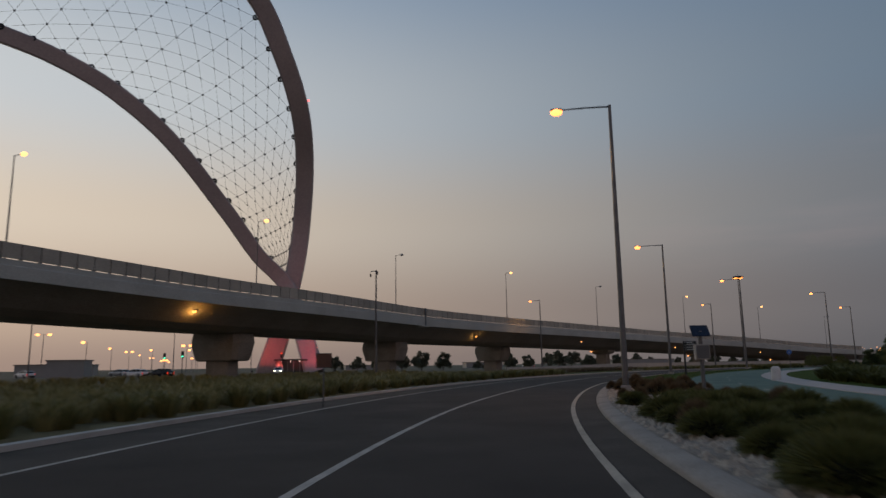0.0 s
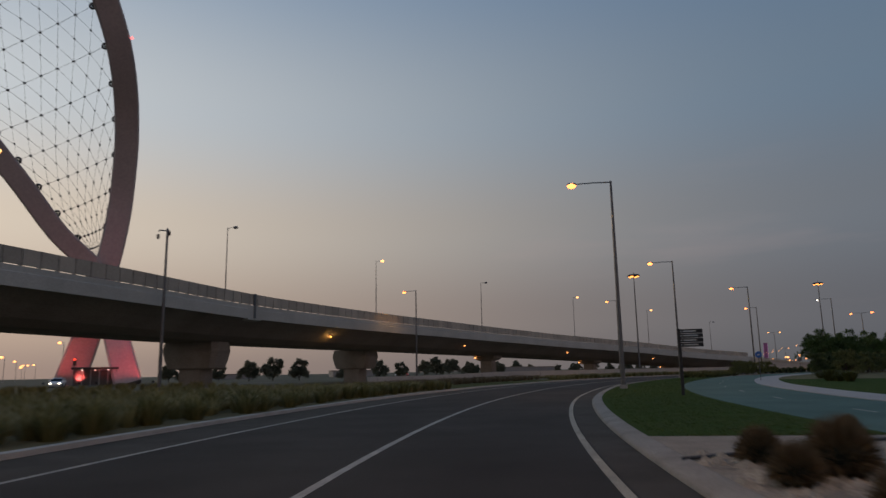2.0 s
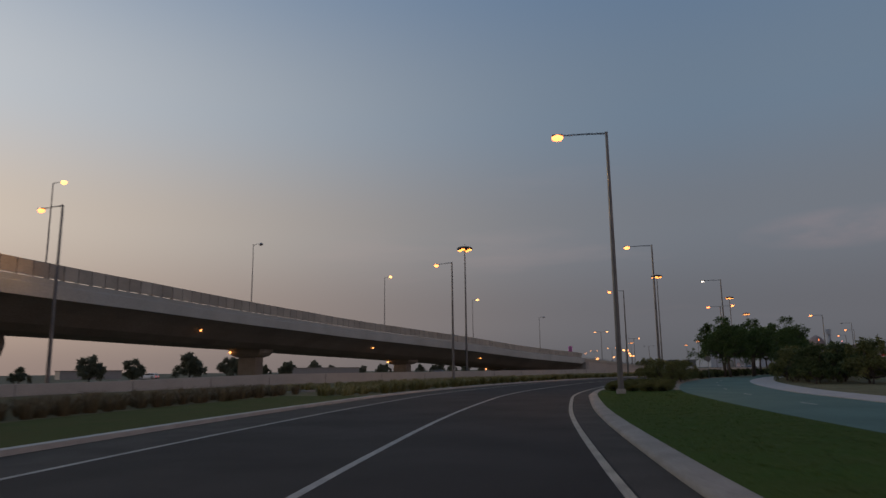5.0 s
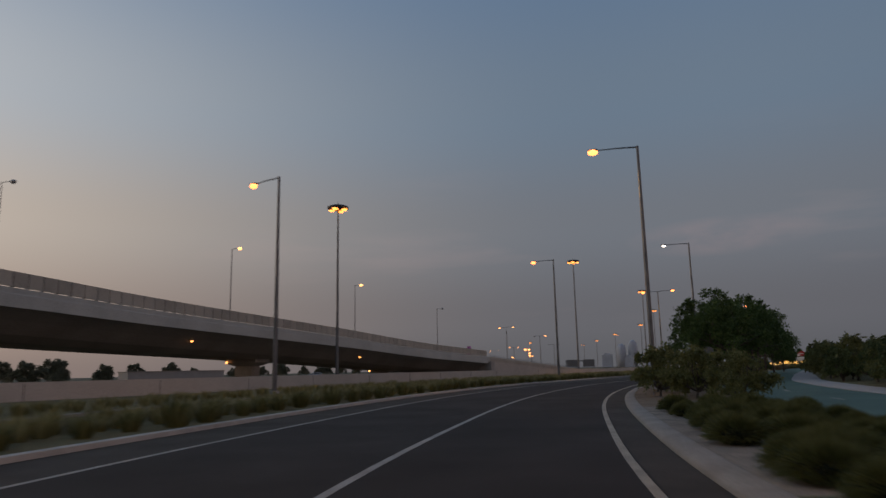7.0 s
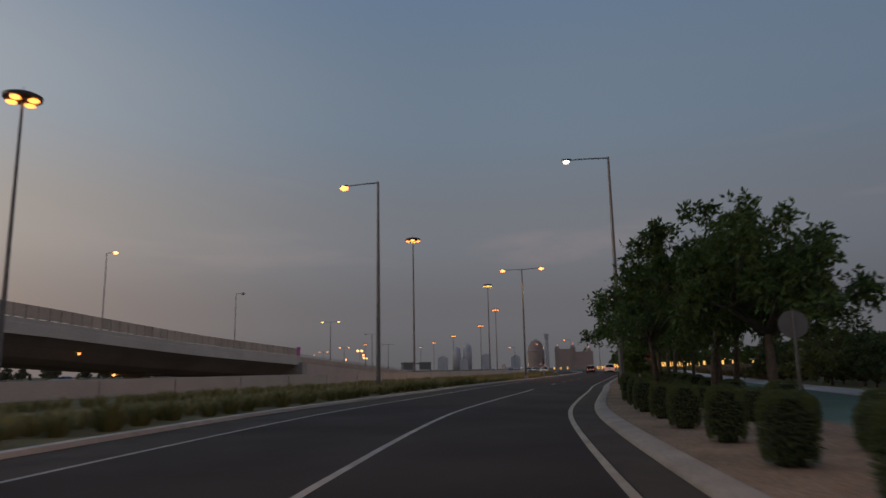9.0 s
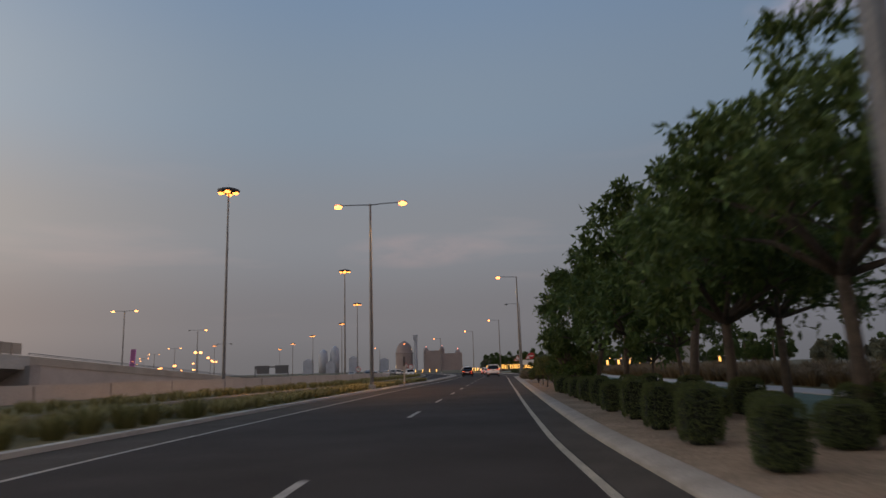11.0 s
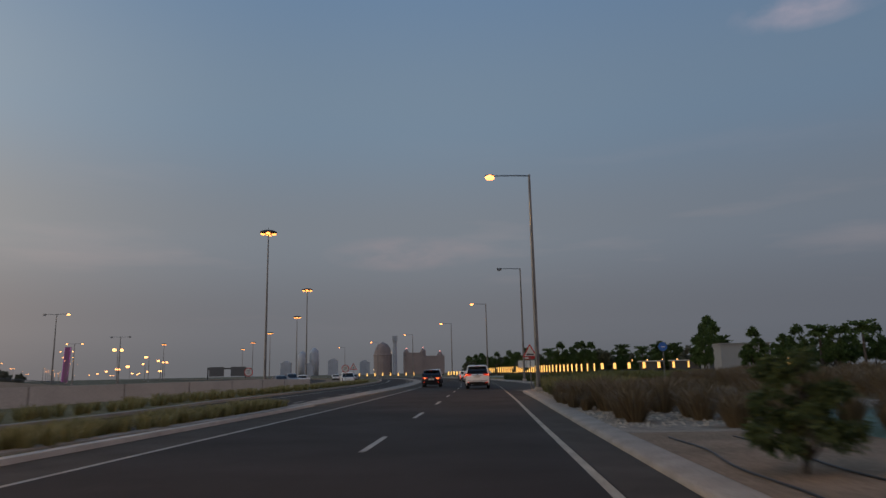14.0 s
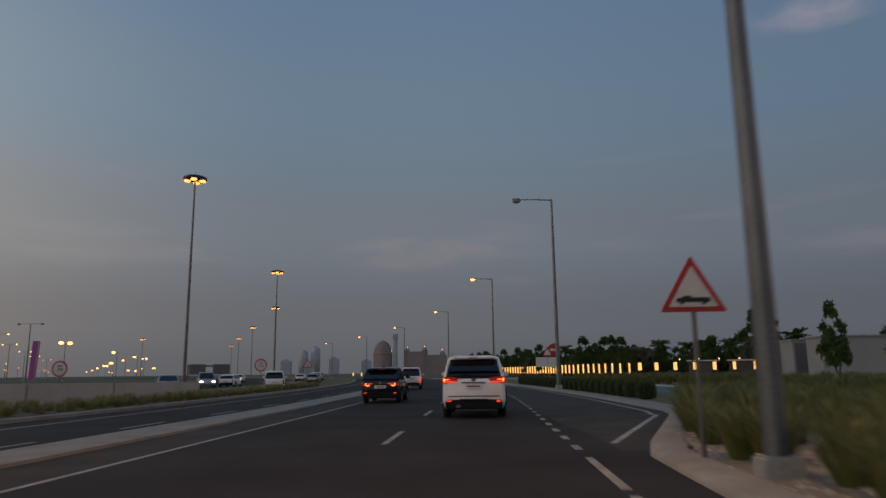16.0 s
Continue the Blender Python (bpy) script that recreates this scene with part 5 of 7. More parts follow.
def loft(bm, rings, mi=0, cap=True):
    vs = [[bm.verts.new(p) for p in r] for r in rings]
    n = len(vs[0])
    for r, s in zip(vs, vs[1:]):
        for k in range(n):
            bm.faces.new((r[k], r[(k + 1) % n], s[(k + 1) % n], s[k])).material_index = mi
    if cap:
        bm.faces.new(vs[0][::-1]).material_index = mi
        bm.faces.new(vs[-1]).material_index = mi
    bmesh.ops.recalc_face_normals(bm, faces=bm.faces)
    return bm


def car(name, label, m, paint, L, W, H, shoulder, rear_slope, front_cab, clear=0.24, lamp="L", van=False, rails=False, exhaust=False, category="car", detail=True, wheel_r=0.38, head=False, lift=0.0, lit=True):
    """A car that looks along +y; its middle is over the origin."""
    c = thing(name, label, category, m)
    w = W / 2
    y0, y1 = -L / 2, L / 2
    # lower body, from the tail to the nose
    st = [(y0, 0.86, clear + 0.18, shoulder - 0.10), (y0 + 0.06, 0.95, clear + 0.10, shoulder - 0.02), (y0 + 0.35, 1.0, clear, shoulder), (y0 + L * 0.3, 1.0, clear, shoulder + 0.0), (y0 + L * 0.6, 1.0, clear, shoulder - 0.01), (y1 - L * 0.24, 0.985, clear, shoulder - 0.05), (y1 - 0.35, 0.95, clear, shoulder - 0.16), (y1 - 0.06, 0.84, clear + 0.08, shoulder - 0.28), (y1, 0.74, clear + 0.16, shoulder - 0.36)]
    rings = []
    for y, k, zl, zs in st:
        h = zs - zl
        half = [(w * k * 0.93, zl), (w * k, zl + h * 0.22), (w * k * 0.995, zl + h * 0.55), (w * k * 0.985, zs - h * 0.16), (w * k * 0.95, zs - 0.02), (w * k * 0.88, zs)]
        rings.append([(x, y, z) for x, z in half] + [(-x, y, z) for x, z in half[::-1]])
    part("body", loft(bm_new(), rings), paint, c, "", True).data.polygons.foreach_set("use_smooth", [True] * (len(rings[0]) * (len(rings) - 1) + 2))
    # glass house with its roof
    yr, yf = y0 + 0.10, y1 - front_cab
    cab = [(yr, 0.86, 0.90, shoulder), (yr + rear_slope * 0.9, 0.83, 0.74, H - 0.11), (yr + rear_slope + 0.1, 0.84, 0.74, H - 0.05), (y0 + L * 0.42, 0.86, 0.745, H - 0.03), (yf - 0.95, 0.86, 0.73, H - 0.06), (yf - 0.72, 0.87, 0.72, H - 0.10)]
    lo = [(yr, shoulder), (yr + 0.25, shoulder), (yr + rear_slope + 0.2, shoulder), (y0 + L * 0.42, shoulder), (yf - 0.45, shoulder - 0.02), (yf, shoulder - 0.05)]
    rings = []
    for (yt, kb, kt, zt), (yb, zb) in zip(cab, lo):
        if yt == yr:
            zt, kt = shoulder + 0.06, 0.84
        half = [(w * kb, yb, zb - 0.03), (w * (kb * 0.45 + kt * 0.55) + 0.01, (yb + yt) / 2, (zb + zt) / 2), (w * kt, yt, zt), (w * kt * 0.8, yt, zt + 0.02)]
        rings.append(half + [(-x, y, z) for x, y, z in half[::-1]])
    part("windows", loft(bm_new(), rings), CARGLASS, c, "dark tinted glass", False)
    bm = bm_new()
    rr = []
    for yt, kt, z in ((yr + rear_slope * 0.72 - 0.16, 0.72, H - 0.10), (yr + rear_slope * 0.95, 0.745, H - 0.055), (y0 + L * 0.42, 0.76, H - 0.005), (yf - 1.0, 0.745, H - 0.03), (yf - 0.72, 0.72, H - 0.085)):
        half = [(w * kt + 0.015, yt, z - 0.045), (w * kt, yt, z), (w * kt * 0.75, yt, z + 0.025)]
        rr.append(half + [(-a, b, d) for a, b, d in half[::-1]])
    part("roof", loft(bm, rr), paint, c, "", True)
    # pillars
    for sx in (-1, 1):
        for (ya, za, ka), (yb, zb, kb) in (((yr + 0.08, shoulder - 0.02, 0.90), (yr + rear_slope * 0.85, H - 0.09, 0.765)), ((yf - 0.03, shoulder - 0.06, 0.885), (yf - 0.74, H - 0.10, 0.745)), ((y0 + L * 0.30, shoulder, 0.885), (y0 + L * 0.31, H - 0.06, 0.765)), ((y0 + L * 0.52, shoulder, 0.885), (y0 + L * 0.51, H - 0.06, 0.765))):
            bm = tube(bm_new(), [(sx * w * ka, ya, za), (sx * w * (ka + kb) / 2 + sx * 0.015, (ya + yb) / 2, (za + zb) / 2), (sx * w * kb, yb, zb)], [0.07, 0.06, 0.05] if ya < y0 + 0.5 else [0.04, 0.035, 0.03], 6)
            part("pillar", bm, paint, c)
        # mirror
        bm = box(bm_new(), sx * (w + 0.10) - 0.1, sx * (w + 0.10) + 0.1, yf - 0.50, yf - 0.30, shoulder + 0.03, shoulder + 0.21, 0.05)
        part("mirror", bm, TRIM if paint is BLACK else paint, c)
        if rails:
            bm = tube(bm_new(), [(sx * w * 0.68, yr + rear_slope + 0.1, H + 0.03), (sx * w * 0.7, y0 + L * 0.45, H + 0.06), (sx * w * 0.68, yf - 1.0, H + 0.02)], 0.025, 6)
            part("roof_rail", bm, CHROME, c)
        # wheels
        for yw in (y0 + L * 0.2, y1 - L * 0.19):
            mm = Matrix.Translation((sx * (w - 0.12), yw, wheel_r)) @ pose(0, 0, 0, 0, 90, 0)
            bm = bm_new()
            bmesh.ops.create_cone(bm, cap_ends=True, segments=24, radius1=wheel_r, radius2=wheel_r, depth=0.24, matrix=mm)
            bmesh.ops.bevel(bm, geom=[e for e in bm.edges if len(e.link_faces) == 2 and any(len(f.verts) > 8 for f in e.link_faces)], offset=0.04, segments=2, affect="EDGES")
            wheel = part("wheel", bm, TYRE, c, "black rubber tyre", True)
            bm = bm_new()
            bmesh.ops.create_cone(bm, cap_ends=True, segments=20, radius1=wheel_r * 0.64, radius2=wheel_r * 0.58, depth=0.26, matrix=mm @ (Matrix.Identity(4) if sx > 0 else pose(0, 0, 0, 180, 0, 0)))
            part("rim", bm, RIM, wheel, "alloy rim")
            # dark wheel arch lip
            bm = tube(bm_new(), [(sx * (w + 0.0), yw + (wheel_r + 0.07) * math.cos(radians(a)), wheel_r + (wheel_r + 0.07) * math.sin(radians(a))) for a in range(0, 181, 15)], 0.035, 6)
            part("wheel_arch", bm, TRIM, c, "dark wheel arch")
    # tail
    zt = shoulder - 0.12
    for sx in (-1, 1):
        if lamp == "L":
            zl = zt + lift
            inner, outer = sx * w * 0.47, sx * w * 0.985
            pts = [(inner, zl - 0.03), (inner + sx * 0.05, zl - 0.13), (outer, zl - 0.19), (outer, zl + 0.02), (inner + sx * 0.16, zl + 0.0)]
            bm = bm_new()
            ring = [[bm.verts.new((x, y, z)) for x, z in pts] for y in (y0 - 0.02, y0 + 0.16)]
            bm.faces.new(ring[0])
            bm.faces.new(ring[1][::-1])
            for k in range(5):
                bm.faces.new((ring[0][k], ring[1][k], ring[1][(k + 1) % 5], ring[0][(k + 1) % 5]))
            bmesh.ops.recalc_face_normals(bm, faces=bm.faces)
            t = part("tail_lamp", bm, REFLEX, c, "wide wedge-shaped red tail lamp")
            xa, xb = sorted((inner + sx * 0.08, outer - sx * 0.05))
            bm = box(bm_new(), xa, xb, y0 - 0.035, y0 + 0.05, zl - 0.155, zl - 0.12, 0.01)
            part("light_bar", bm, TAIL, t, "glowing bar")
            xa, xb = sorted((outer - sx * 0.26, outer - sx * 0.05))
            bm = box(bm_new(), xa, xb, y0 - 0.035, y0 + 0.05, zl - 0.1, zl - 0.045, 0.02)
            part("light_bar", bm, TAILHOT, t, "brightly glowing bar")
            xa, xb = sorted((outer - sx * 0.09, outer - sx * 0.04))
            part("light_bar", box(bm_new(), xa, xb, y0 - 0.035, y0 + 0.05, zl - 0.15, zl - 0.03, 0.01), TAILHOT, t, "brightly glowing upright bar")
        elif lamp == "hook":
            bm = box(bm_new(), sx * w * 0.7 - 0.24, sx * w * 0.7 + 0.24, y0 - 0.015, y0 + 0.2, zt - 0.15, zt + 0.01, 0.03)
            t = part("tail_lamp", bm, REFLEX, c, "slim red tail lamp")
            bm = tube(bm_new(), [(sx * (w * 0.66 + 0.10 * math.cos(radians(a))), y0 - 0.02, zt - 0.075 + 0.07 * math.sin(radians(a))) for a in range(-150, 61, 30)], 0.022, 6)
            part("light_ring", bm, TAILHOT, t, "glowing hook")
            bm = box(bm_new(), sx * w * 0.52 - 0.10, sx * w * 0.52 + 0.10, y0 - 0.02, y0 + 0.06, zt - 0.06, zt - 0.02, 0.01)
            part("light_bar", bm, TAIL, t, "glowing bar")
        else:
            bm = box(bm_new(), sx * w * 0.86 - 0.07, sx * w * 0.86 + 0.07, y0 - 0.015, y0 + 0.12, zt - 0.38, zt + 0.03, 0.03)
            part("tail_lamp", bm, TAIL if lit else TAILOFF, c, "upright red tail lamp")
        if detail:
            # reflector glows by itself in place of light thrown back
            bm = box(bm_new(), sx * w * 0.76 - 0.07, sx * w * 0.76 + 0.07, y0 - 0.085, y0 + 0.05, clear + 0.2, clear + 0.245, 0.015)
            part("reflector", bm, TAIL, c, "red bumper reflector with its own glow")
        if head:
            bm = box(bm_new(), sx * w * 0.68 - 0.17, sx * w * 0.68 + 0.17, y1 - 0.2, y1 + 0.03, shoulder - 0.42, shoulder - 0.27, 0.04)
            part("headlight", bm, HEADLIGHT, c, "glowing headlight")
    bm = box(bm_new(), -w * 0.88, w * 0.88, y0 - 0.07, y0 + 0.3, clear - 0.02, clear + 0.27, 0.05)
    part("bumper", bm, TRIM, c, "dark lower bumper")
    zt += lift * 0.5
    bm = box(bm_new(), -0.27, 0.27, y0 - 0.035, y0 + 0.03, zt - 0.27, zt - 0.13, 0.006)
    pl = part("number_plate", bm, PLATE, c, "pale number plate")
    bm = box(bm_new(), -0.2, 0.2, y0 - 0.042, y0 - 0.03, zt - 0.22, zt - 0.18)
    part("plate_bar", bm, PLATEBAR, pl, "plain dark bar of writing")
    if detail:
        bm = box(bm_new(), -0.38, 0.38, y0 - 0.055, y0 + 0.02, zt - 0.11, zt - 0.07, 0.012)
        part("plate_garnish", bm, CHROME if paint is WHITE else TRIM, c, "strip above the plate")
        bm = bm_new()
        bmesh.ops.create_cone(bm, cap_ends=True, segments=18, radius1=0.065, radius2=0.06, depth=0.03, matrix=Matrix.Translation((0, y0 - 0.03, zt + 0.0)) @ pose(0, 0, 0, 90, 0, 0) @ Matrix.Diagonal((1.2, 0.9, 1, 1)))
        part("badge", bm, CHROME, c, "plain chrome oval badge")
        # rear window
        bm = bm_new()
        a, b = Vector((0, yr - 0.03 + lift * 0.55, shoulder + 0.05 + lift * 1.1)), Vector((0, yr + rear_slope * 0.72 - 0.06, H - 0.15))
        vs = [bm.verts.new(v) for v in (a + Vector((-w * 0.78, 0, 0)), a + Vector((w * 0.78, 0, 0)), b + Vector((w * 0.69, 0, 0)), b + Vector((-w * 0.69, 0, 0)))]
        f = bm.faces.new(vs)
        r = bmesh.ops.extrude_face_region(bm, geom=[f])
        bmesh.ops.translate(bm, verts=[v for v in r["geom"] if isinstance(v, bmesh.types.BMVert)], vec=(0, 0.06, -0.01))
        bmesh.ops.recalc_face_normals(bm, faces=bm.faces)
        part("rear_window", bm, CARGLASS, c, "dark rear window")
        bm = tube(bm_new(), [(0.02, yr - 0.05, shoulder + 0.07), (-0.18, yr + 0.0, shoulder + 0.12), (-0.42, yr + 0.02, shoulder + 0.13)], [0.02, 0.014, 0.01], 5)
        part("rear_wiper", bm, TRIM, c)
        bm = box(bm_new(), -w * 0.68, w * 0.68, yr + rear_slope * 0.72 - 0.26, yr + rear_slope * 0.72 + 0.2, H - 0.12, H - 0.065, 0.02)
        sp = part("spoiler", bm, paint, c)
        bm = box(bm_new(), -0.14, 0.14, yr + rear_slope * 0.72 - 0.268, yr + rear_slope * 0.72 - 0.22, H - 0.105, H - 0.085)
        part("brake_light", bm, REFLEX, sp, "thin red brake light")
        # tailgate seam
        bm = box(bm_new(), -w * 0.80, w * 0.80, y0 - 0.012, y0 + 0.05, clear + 0.36, clear + 0.385)
        part("tailgate_seam", bm, TRIM, c)
        bm = tube(bm_new(), [(-0.05, y0 + L * 0.35, H + 0.0), (-0.05, y0 + L * 0.32, H + 0.1)], [0.04, 0.012], 6)
        part("antenna", bm, TRIM, c, "fin antenna")
    if exhaust:
        bm = bm_new()
        bmesh.ops.create_cone(bm, cap_ends=True, segments=14, radius1=0.055, radius2=0.055, depth=0.22, matrix=Matrix.Translation((-w * 0.48, y0 - 0.02, clear + 0.08)) @ pose(0, 0, 0, 90, 0, 0) @ Matrix.Diagonal((1.5, 0.9, 1, 1)))
        part("exhaust", bm, CHROME, c, "bright exhaust pipe")
        bm = box(bm_new(), -0.45, 0.45, y0 - 0.09, y0 - 0.03, clear + 0.27, clear + 0.30, 0.01)
        part("step_trim", bm, CHROME, c, "bright bumper strip")
    return c


def drive(s, o):
    p = at(s, o)
    return pose(p.x, p.y, 0.0, 0, 0, heading(s))


car("suv", "large white off-road wagon with lit tail lamps", drive(375.0, -0.41), WHITE, 4.98, 1.98, 1.94, 1.22, 0.62, 1.45, 0.30, "L", rails=True, exhaust=True, wheel_r=0.40, lift=0.15)
car("suv", "blue-black compact wagon with lit tail lamps", drive(388.6, -4.98), BLACK, 4.55, 1.84, 1.68, 1.08, 0.85, 1.30, 0.26, "hook", wheel_r=0.36)
car("suv", "small white off-road wagon with lit tail lamps", drive(421, -5.45), WHITE, 4.3, 1.82, 1.86, 1.14, 0.42, 1.3, 0.34, "post", rails=True, wheel_r=0.38)
car("sedan", "white saloon car with lit tail lamps", drive(424, -0.6), WHITE, 4.8, 1.84, 1.45, 0.98, 1.15, 1.5, 0.22, "L", wheel_r=0.33)
car("hatchback", "white hatchback with lit tail lamps", drive(442, -0.5), WHITE, 4.2, 1.78, 1.55, 1.0, 0.5, 1.2, 0.22, "post", wheel_r=0.33)
# traffic on the neighbouring roads
for s, o, paint, nm, lab, turn, hd in ((423.4, -17.9, WHITE, "pickup", "white pickup on the neighbouring road", 12, False), (476, -20.3, SILVER, "sedan", "silver saloon on the neighbouring road", 0, False), (448, -27.2, WHITE, "sedan", "white saloon on the neighbouring road", 0, False), (500, -21.5, WHITE, "suv", "white wagon on the neighbouring road", 0, False), (512, -25, WHITE, "sedan", "white saloon on the neighbouring road", 0, False), (535, -22, SILVER, "suv", "silver wagon on the neighbouring road", 0, False),
                                       (421, -26.8, SILVER, "sedan", "oncoming car with lit headlights beyond the wall", 203, True), (440, -28.2, SILVER, "suv", "oncoming wagon with lit headlights beyond the wall", 200, True), (510, -36, WHITE, "sedan", "oncoming car with lit headlights beyond the wall", 180, True)):
    p = at(s, o)
    car(nm, lab, pose(p.x, p.y, 0.0, 0, 0, heading(s) + turn), paint, 4.6, 1.82, 1.7 if nm != "sedan" else 1.45, 1.05 if nm != "sedan" else 0.97, 0.6, 1.3, 0.25, "post", detail=False, wheel_r=0.34, head=hd, lit=False)

# ======================= signs and small fixtures =======================
SIGNRED = mat("red sign sheeting", (0.45, 0.03, 0.025), 0.5, vary=0.1, scale=3, fine=40, bump=0)
SIGNWHITE = mat("white sign sheeting", (0.62, 0.61, 0.58), 0.5, vary=0.1, scale=3, fine=40, bump=0)
SIGNBLACK = mat("black sign sheeting", (0.015, 0.015, 0.016), 0.5, vary=0.1, scale=3, bump=0)
SIGNBLUE = mat("blue sign sheeting", (0.03, 0.13, 0.42), 0.5, vary=0.1, scale=3, bump=0)
SIGNGREY = mat("grey sign back", (0.13, 0.13, 0.13), 0.6, 0.2, vary=0.1, scale=3, bump=0)
BROWN = mat("brown sign sheeting", (0.14, 0.06, 0.035), 0.6, vary=0.15, scale=3, bump=0)


def prism(bm, pts, y0, y1, mi=0):
    """A flat plate of the outline (x, z) between two depths."""
    a = [bm.verts.new((x, y0, z)) for x, z in pts]
    b = [bm.verts.new((x, y1, z)) for x, z in pts]
    n = len(pts)
    bm.faces.new(a).material_index = mi
    bm.faces.new(b[::-1]).material_index = mi
    for k in range(n):
        bm.faces.new((a[k], b[k], b[(k + 1) % n], a[(k + 1) % n])).material_index = mi
    bmesh.ops.recalc_face_normals(bm, faces=bm.faces)
    return bm


def tri_pts(w, zc, cut=0.0):
    """A triangle standing on its side with clipped corners."""
    h = w * 0.866
    v = [Vector((-w / 2, zc - h / 3)), Vector((w / 2, zc - h / 3)), Vector((0, zc + 2 * h / 3))]
    out = []
    for k in range(3):
        a, b, c = v[k - 1], v[k], v[(k + 1) % 3]
        for j in range(4):
            u = j / 3
            p, q = b + (a - b).normalized() * cut, b + (c - b).normalized() * cut
            out.append(tuple((p * (1 - u) ** 2 + b * 2 * u * (1 - u) + q * u * u)))
    return out


def disc_pts(r, zc, n=28):
    return [(r * math.cos(k * 2 * math.pi / n), zc + r * math.sin(k * 2 * math.pi / n)) for k in range(n)]


def writing(text, size, m, parent, material, name="lettering"):
    cu = bpy.data.curves.new(name, "FONT")
    cu.body, cu.size, cu.align_x, cu.align_y, cu.extrude = text, size, "CENTER", "CENTER", 0.002
    tmp = bpy.data.objects.new(name, cu)
    scene.collection.objects.link(tmp)
    me = bpy.data.meshes.new_from_object(tmp.evaluated_get(bpy.context.evaluated_depsgraph_get()))
    bpy.data.objects.remove(tmp)
    me.materials.clear()
    me.materials.append(material)
    ob = new(name, me)
    ob.parent = parent
    ob.matrix_local = m
    return ob


def sign_post(name, label, x, y, rz, high, r=0.04, category="road sign"):
    t = thing(name, label, category, pose(x, y, 0, 0, 0, rz))
    part("post", tube(bm_new(), [(0, 0.05, -0.6), (0, 0.05, high)], r, 10), STEEL, t)
    return t


FIRST = set(scene.objects)
# warning triangle with a vehicle on it, beside the exit
p = Vector((237.06, 241.86))
w_sign = sign_post("warning_sign", "red-rimmed triangular warning sign with a low black vehicle on it", p.x, p.y, heading(361), 3.2, 0.045)
zc = 2.86
plate = part("plate", prism(bm_new(), tri_pts(1.27, zc, 0.07), 0.0, 0.03), SIGNRED, w_sign, "red triangular plate")
part("face", prism(bm_new(), tri_pts(0.93, zc, 0.03), -0.006, 0.0), SIGNWHITE, plate, "white face")
bm = bm_new()
z0 = zc - 0.21
prism(bm, [(-0.33, z0 + 0.03), (0.32, z0 + 0.03), (0.32, z0 + 0.12), (-0.02, z0 + 0.12), (-0.04, z0 + 0.155), (-0.18, z0 + 0.155), (-0.21, z0 + 0.115), (-0.32, z0 + 0.105)], -0.012, -0.006)
for x in (-0.22, 0.2):
    prism(bm, [(x + 0.045 * math.cos(k * 0.6283), z0 + 0.025 + 0.045 * math.sin(k * 0.6283)) for k in range(10)], -0.0125, -0.0055)
part("vehicle_picture", bm, SIGNBLACK, plate, "black low vehicle silhouette")

# round speed signs on the far verge
for (x, y), num in (((254.3, 291.5), 2.0), ((272.6, 288.7), 2.3)):
    sg = sign_post("speed_sign", "round red-rimmed sign with the number 100", x, y, -62, num + 0.3)
    d = part("plate", prism(bm_new(), disc_pts(0.62, num), 0.0, 0.03), SIGNRED, sg, "round red plate")
    part("face", prism(bm_new(), disc_pts(0.5, num), -0.006, 0.0), SIGNWHITE, d, "white face")
    writing("100", 0.36, Matrix.Translation((0, -0.009, num - 0.08)) @ pose(0, 0, 0, 90, 0, 0), d, SIGNBLACK)
    part("writing_bar", prism(bm_new(), [(-0.17, num + 0.17), (0.17, num + 0.17), (0.17, num + 0.25), (-0.17, num + 0.25)], -0.011, -0.006), SIGNBLACK, d, "plain bar of writing")

# black finger sign on the lawn
wf = sign_post("direction_sign", "black pedestrian direction board on a black post", 26.2, 75.0, heading(78) - 6, 3.6, 0.1, "direction sign")
for k in range(4):
    z = 3.45 - 0.26 * k
    b = part("board", box(bm_new(), 0.02, 1.32, 0.0, 0.06, z - 0.12, z + 0.12, 0.01), SIGNBLACK, wf, "black board")
    part("writing_bar", prism(bm_new(), [(0.25, z - 0.035), (0.95 + 0.1 * (k % 2), z - 0.035), (0.95 + 0.1 * (k % 2), z + 0.035), (0.25, z + 0.035)], -0.006, 0.0), SIGNWHITE, b, "plain pale bar of writing")
    part("arrow", prism(bm_new(), [(0.07, z), (0.16, z + 0.05), (0.16, z - 0.05)], -0.006, 0.0), SIGNWHITE, b)
for ch in wf.children:
    if ch.name.startswith("post"):
        ch.data.materials[0] = SIGNBLACK

# white round-topped stone beside the footway
bm = bm_new()
prof = [(0.0, 1.18), (0.2, 1.16), (0.33, 1.05), (0.38, 0.85), (0.38, 0.0)]
n = 18
prev = None
for r, z in prof[1:]:
    ring = [bm.verts.new((r * math.cos(k * 2 * math.pi / n), 0.7 * r * math.sin(k * 2 * math.pi / n), z)) for k in range(n)]
    if prev:
        for k in range(n):
            bm.faces.new((prev[k], ring[k], ring[(k + 1) % n], prev[(k + 1) % n]))
    else:
        bm.faces.new(ring)
    prev = ring
bol = link("marker_stone", bm, mat("whitewashed stone", (0.68, 0.66, 0.62), 0.85, vary=0.15, scale=2, fine=25, bump=0.2), label="whitish round-topped marker stone on gravel", category="marker stone", smooth=True)
bol.matrix_world = pose(27.1, 56.5, -0.25, 0, 0, -10)

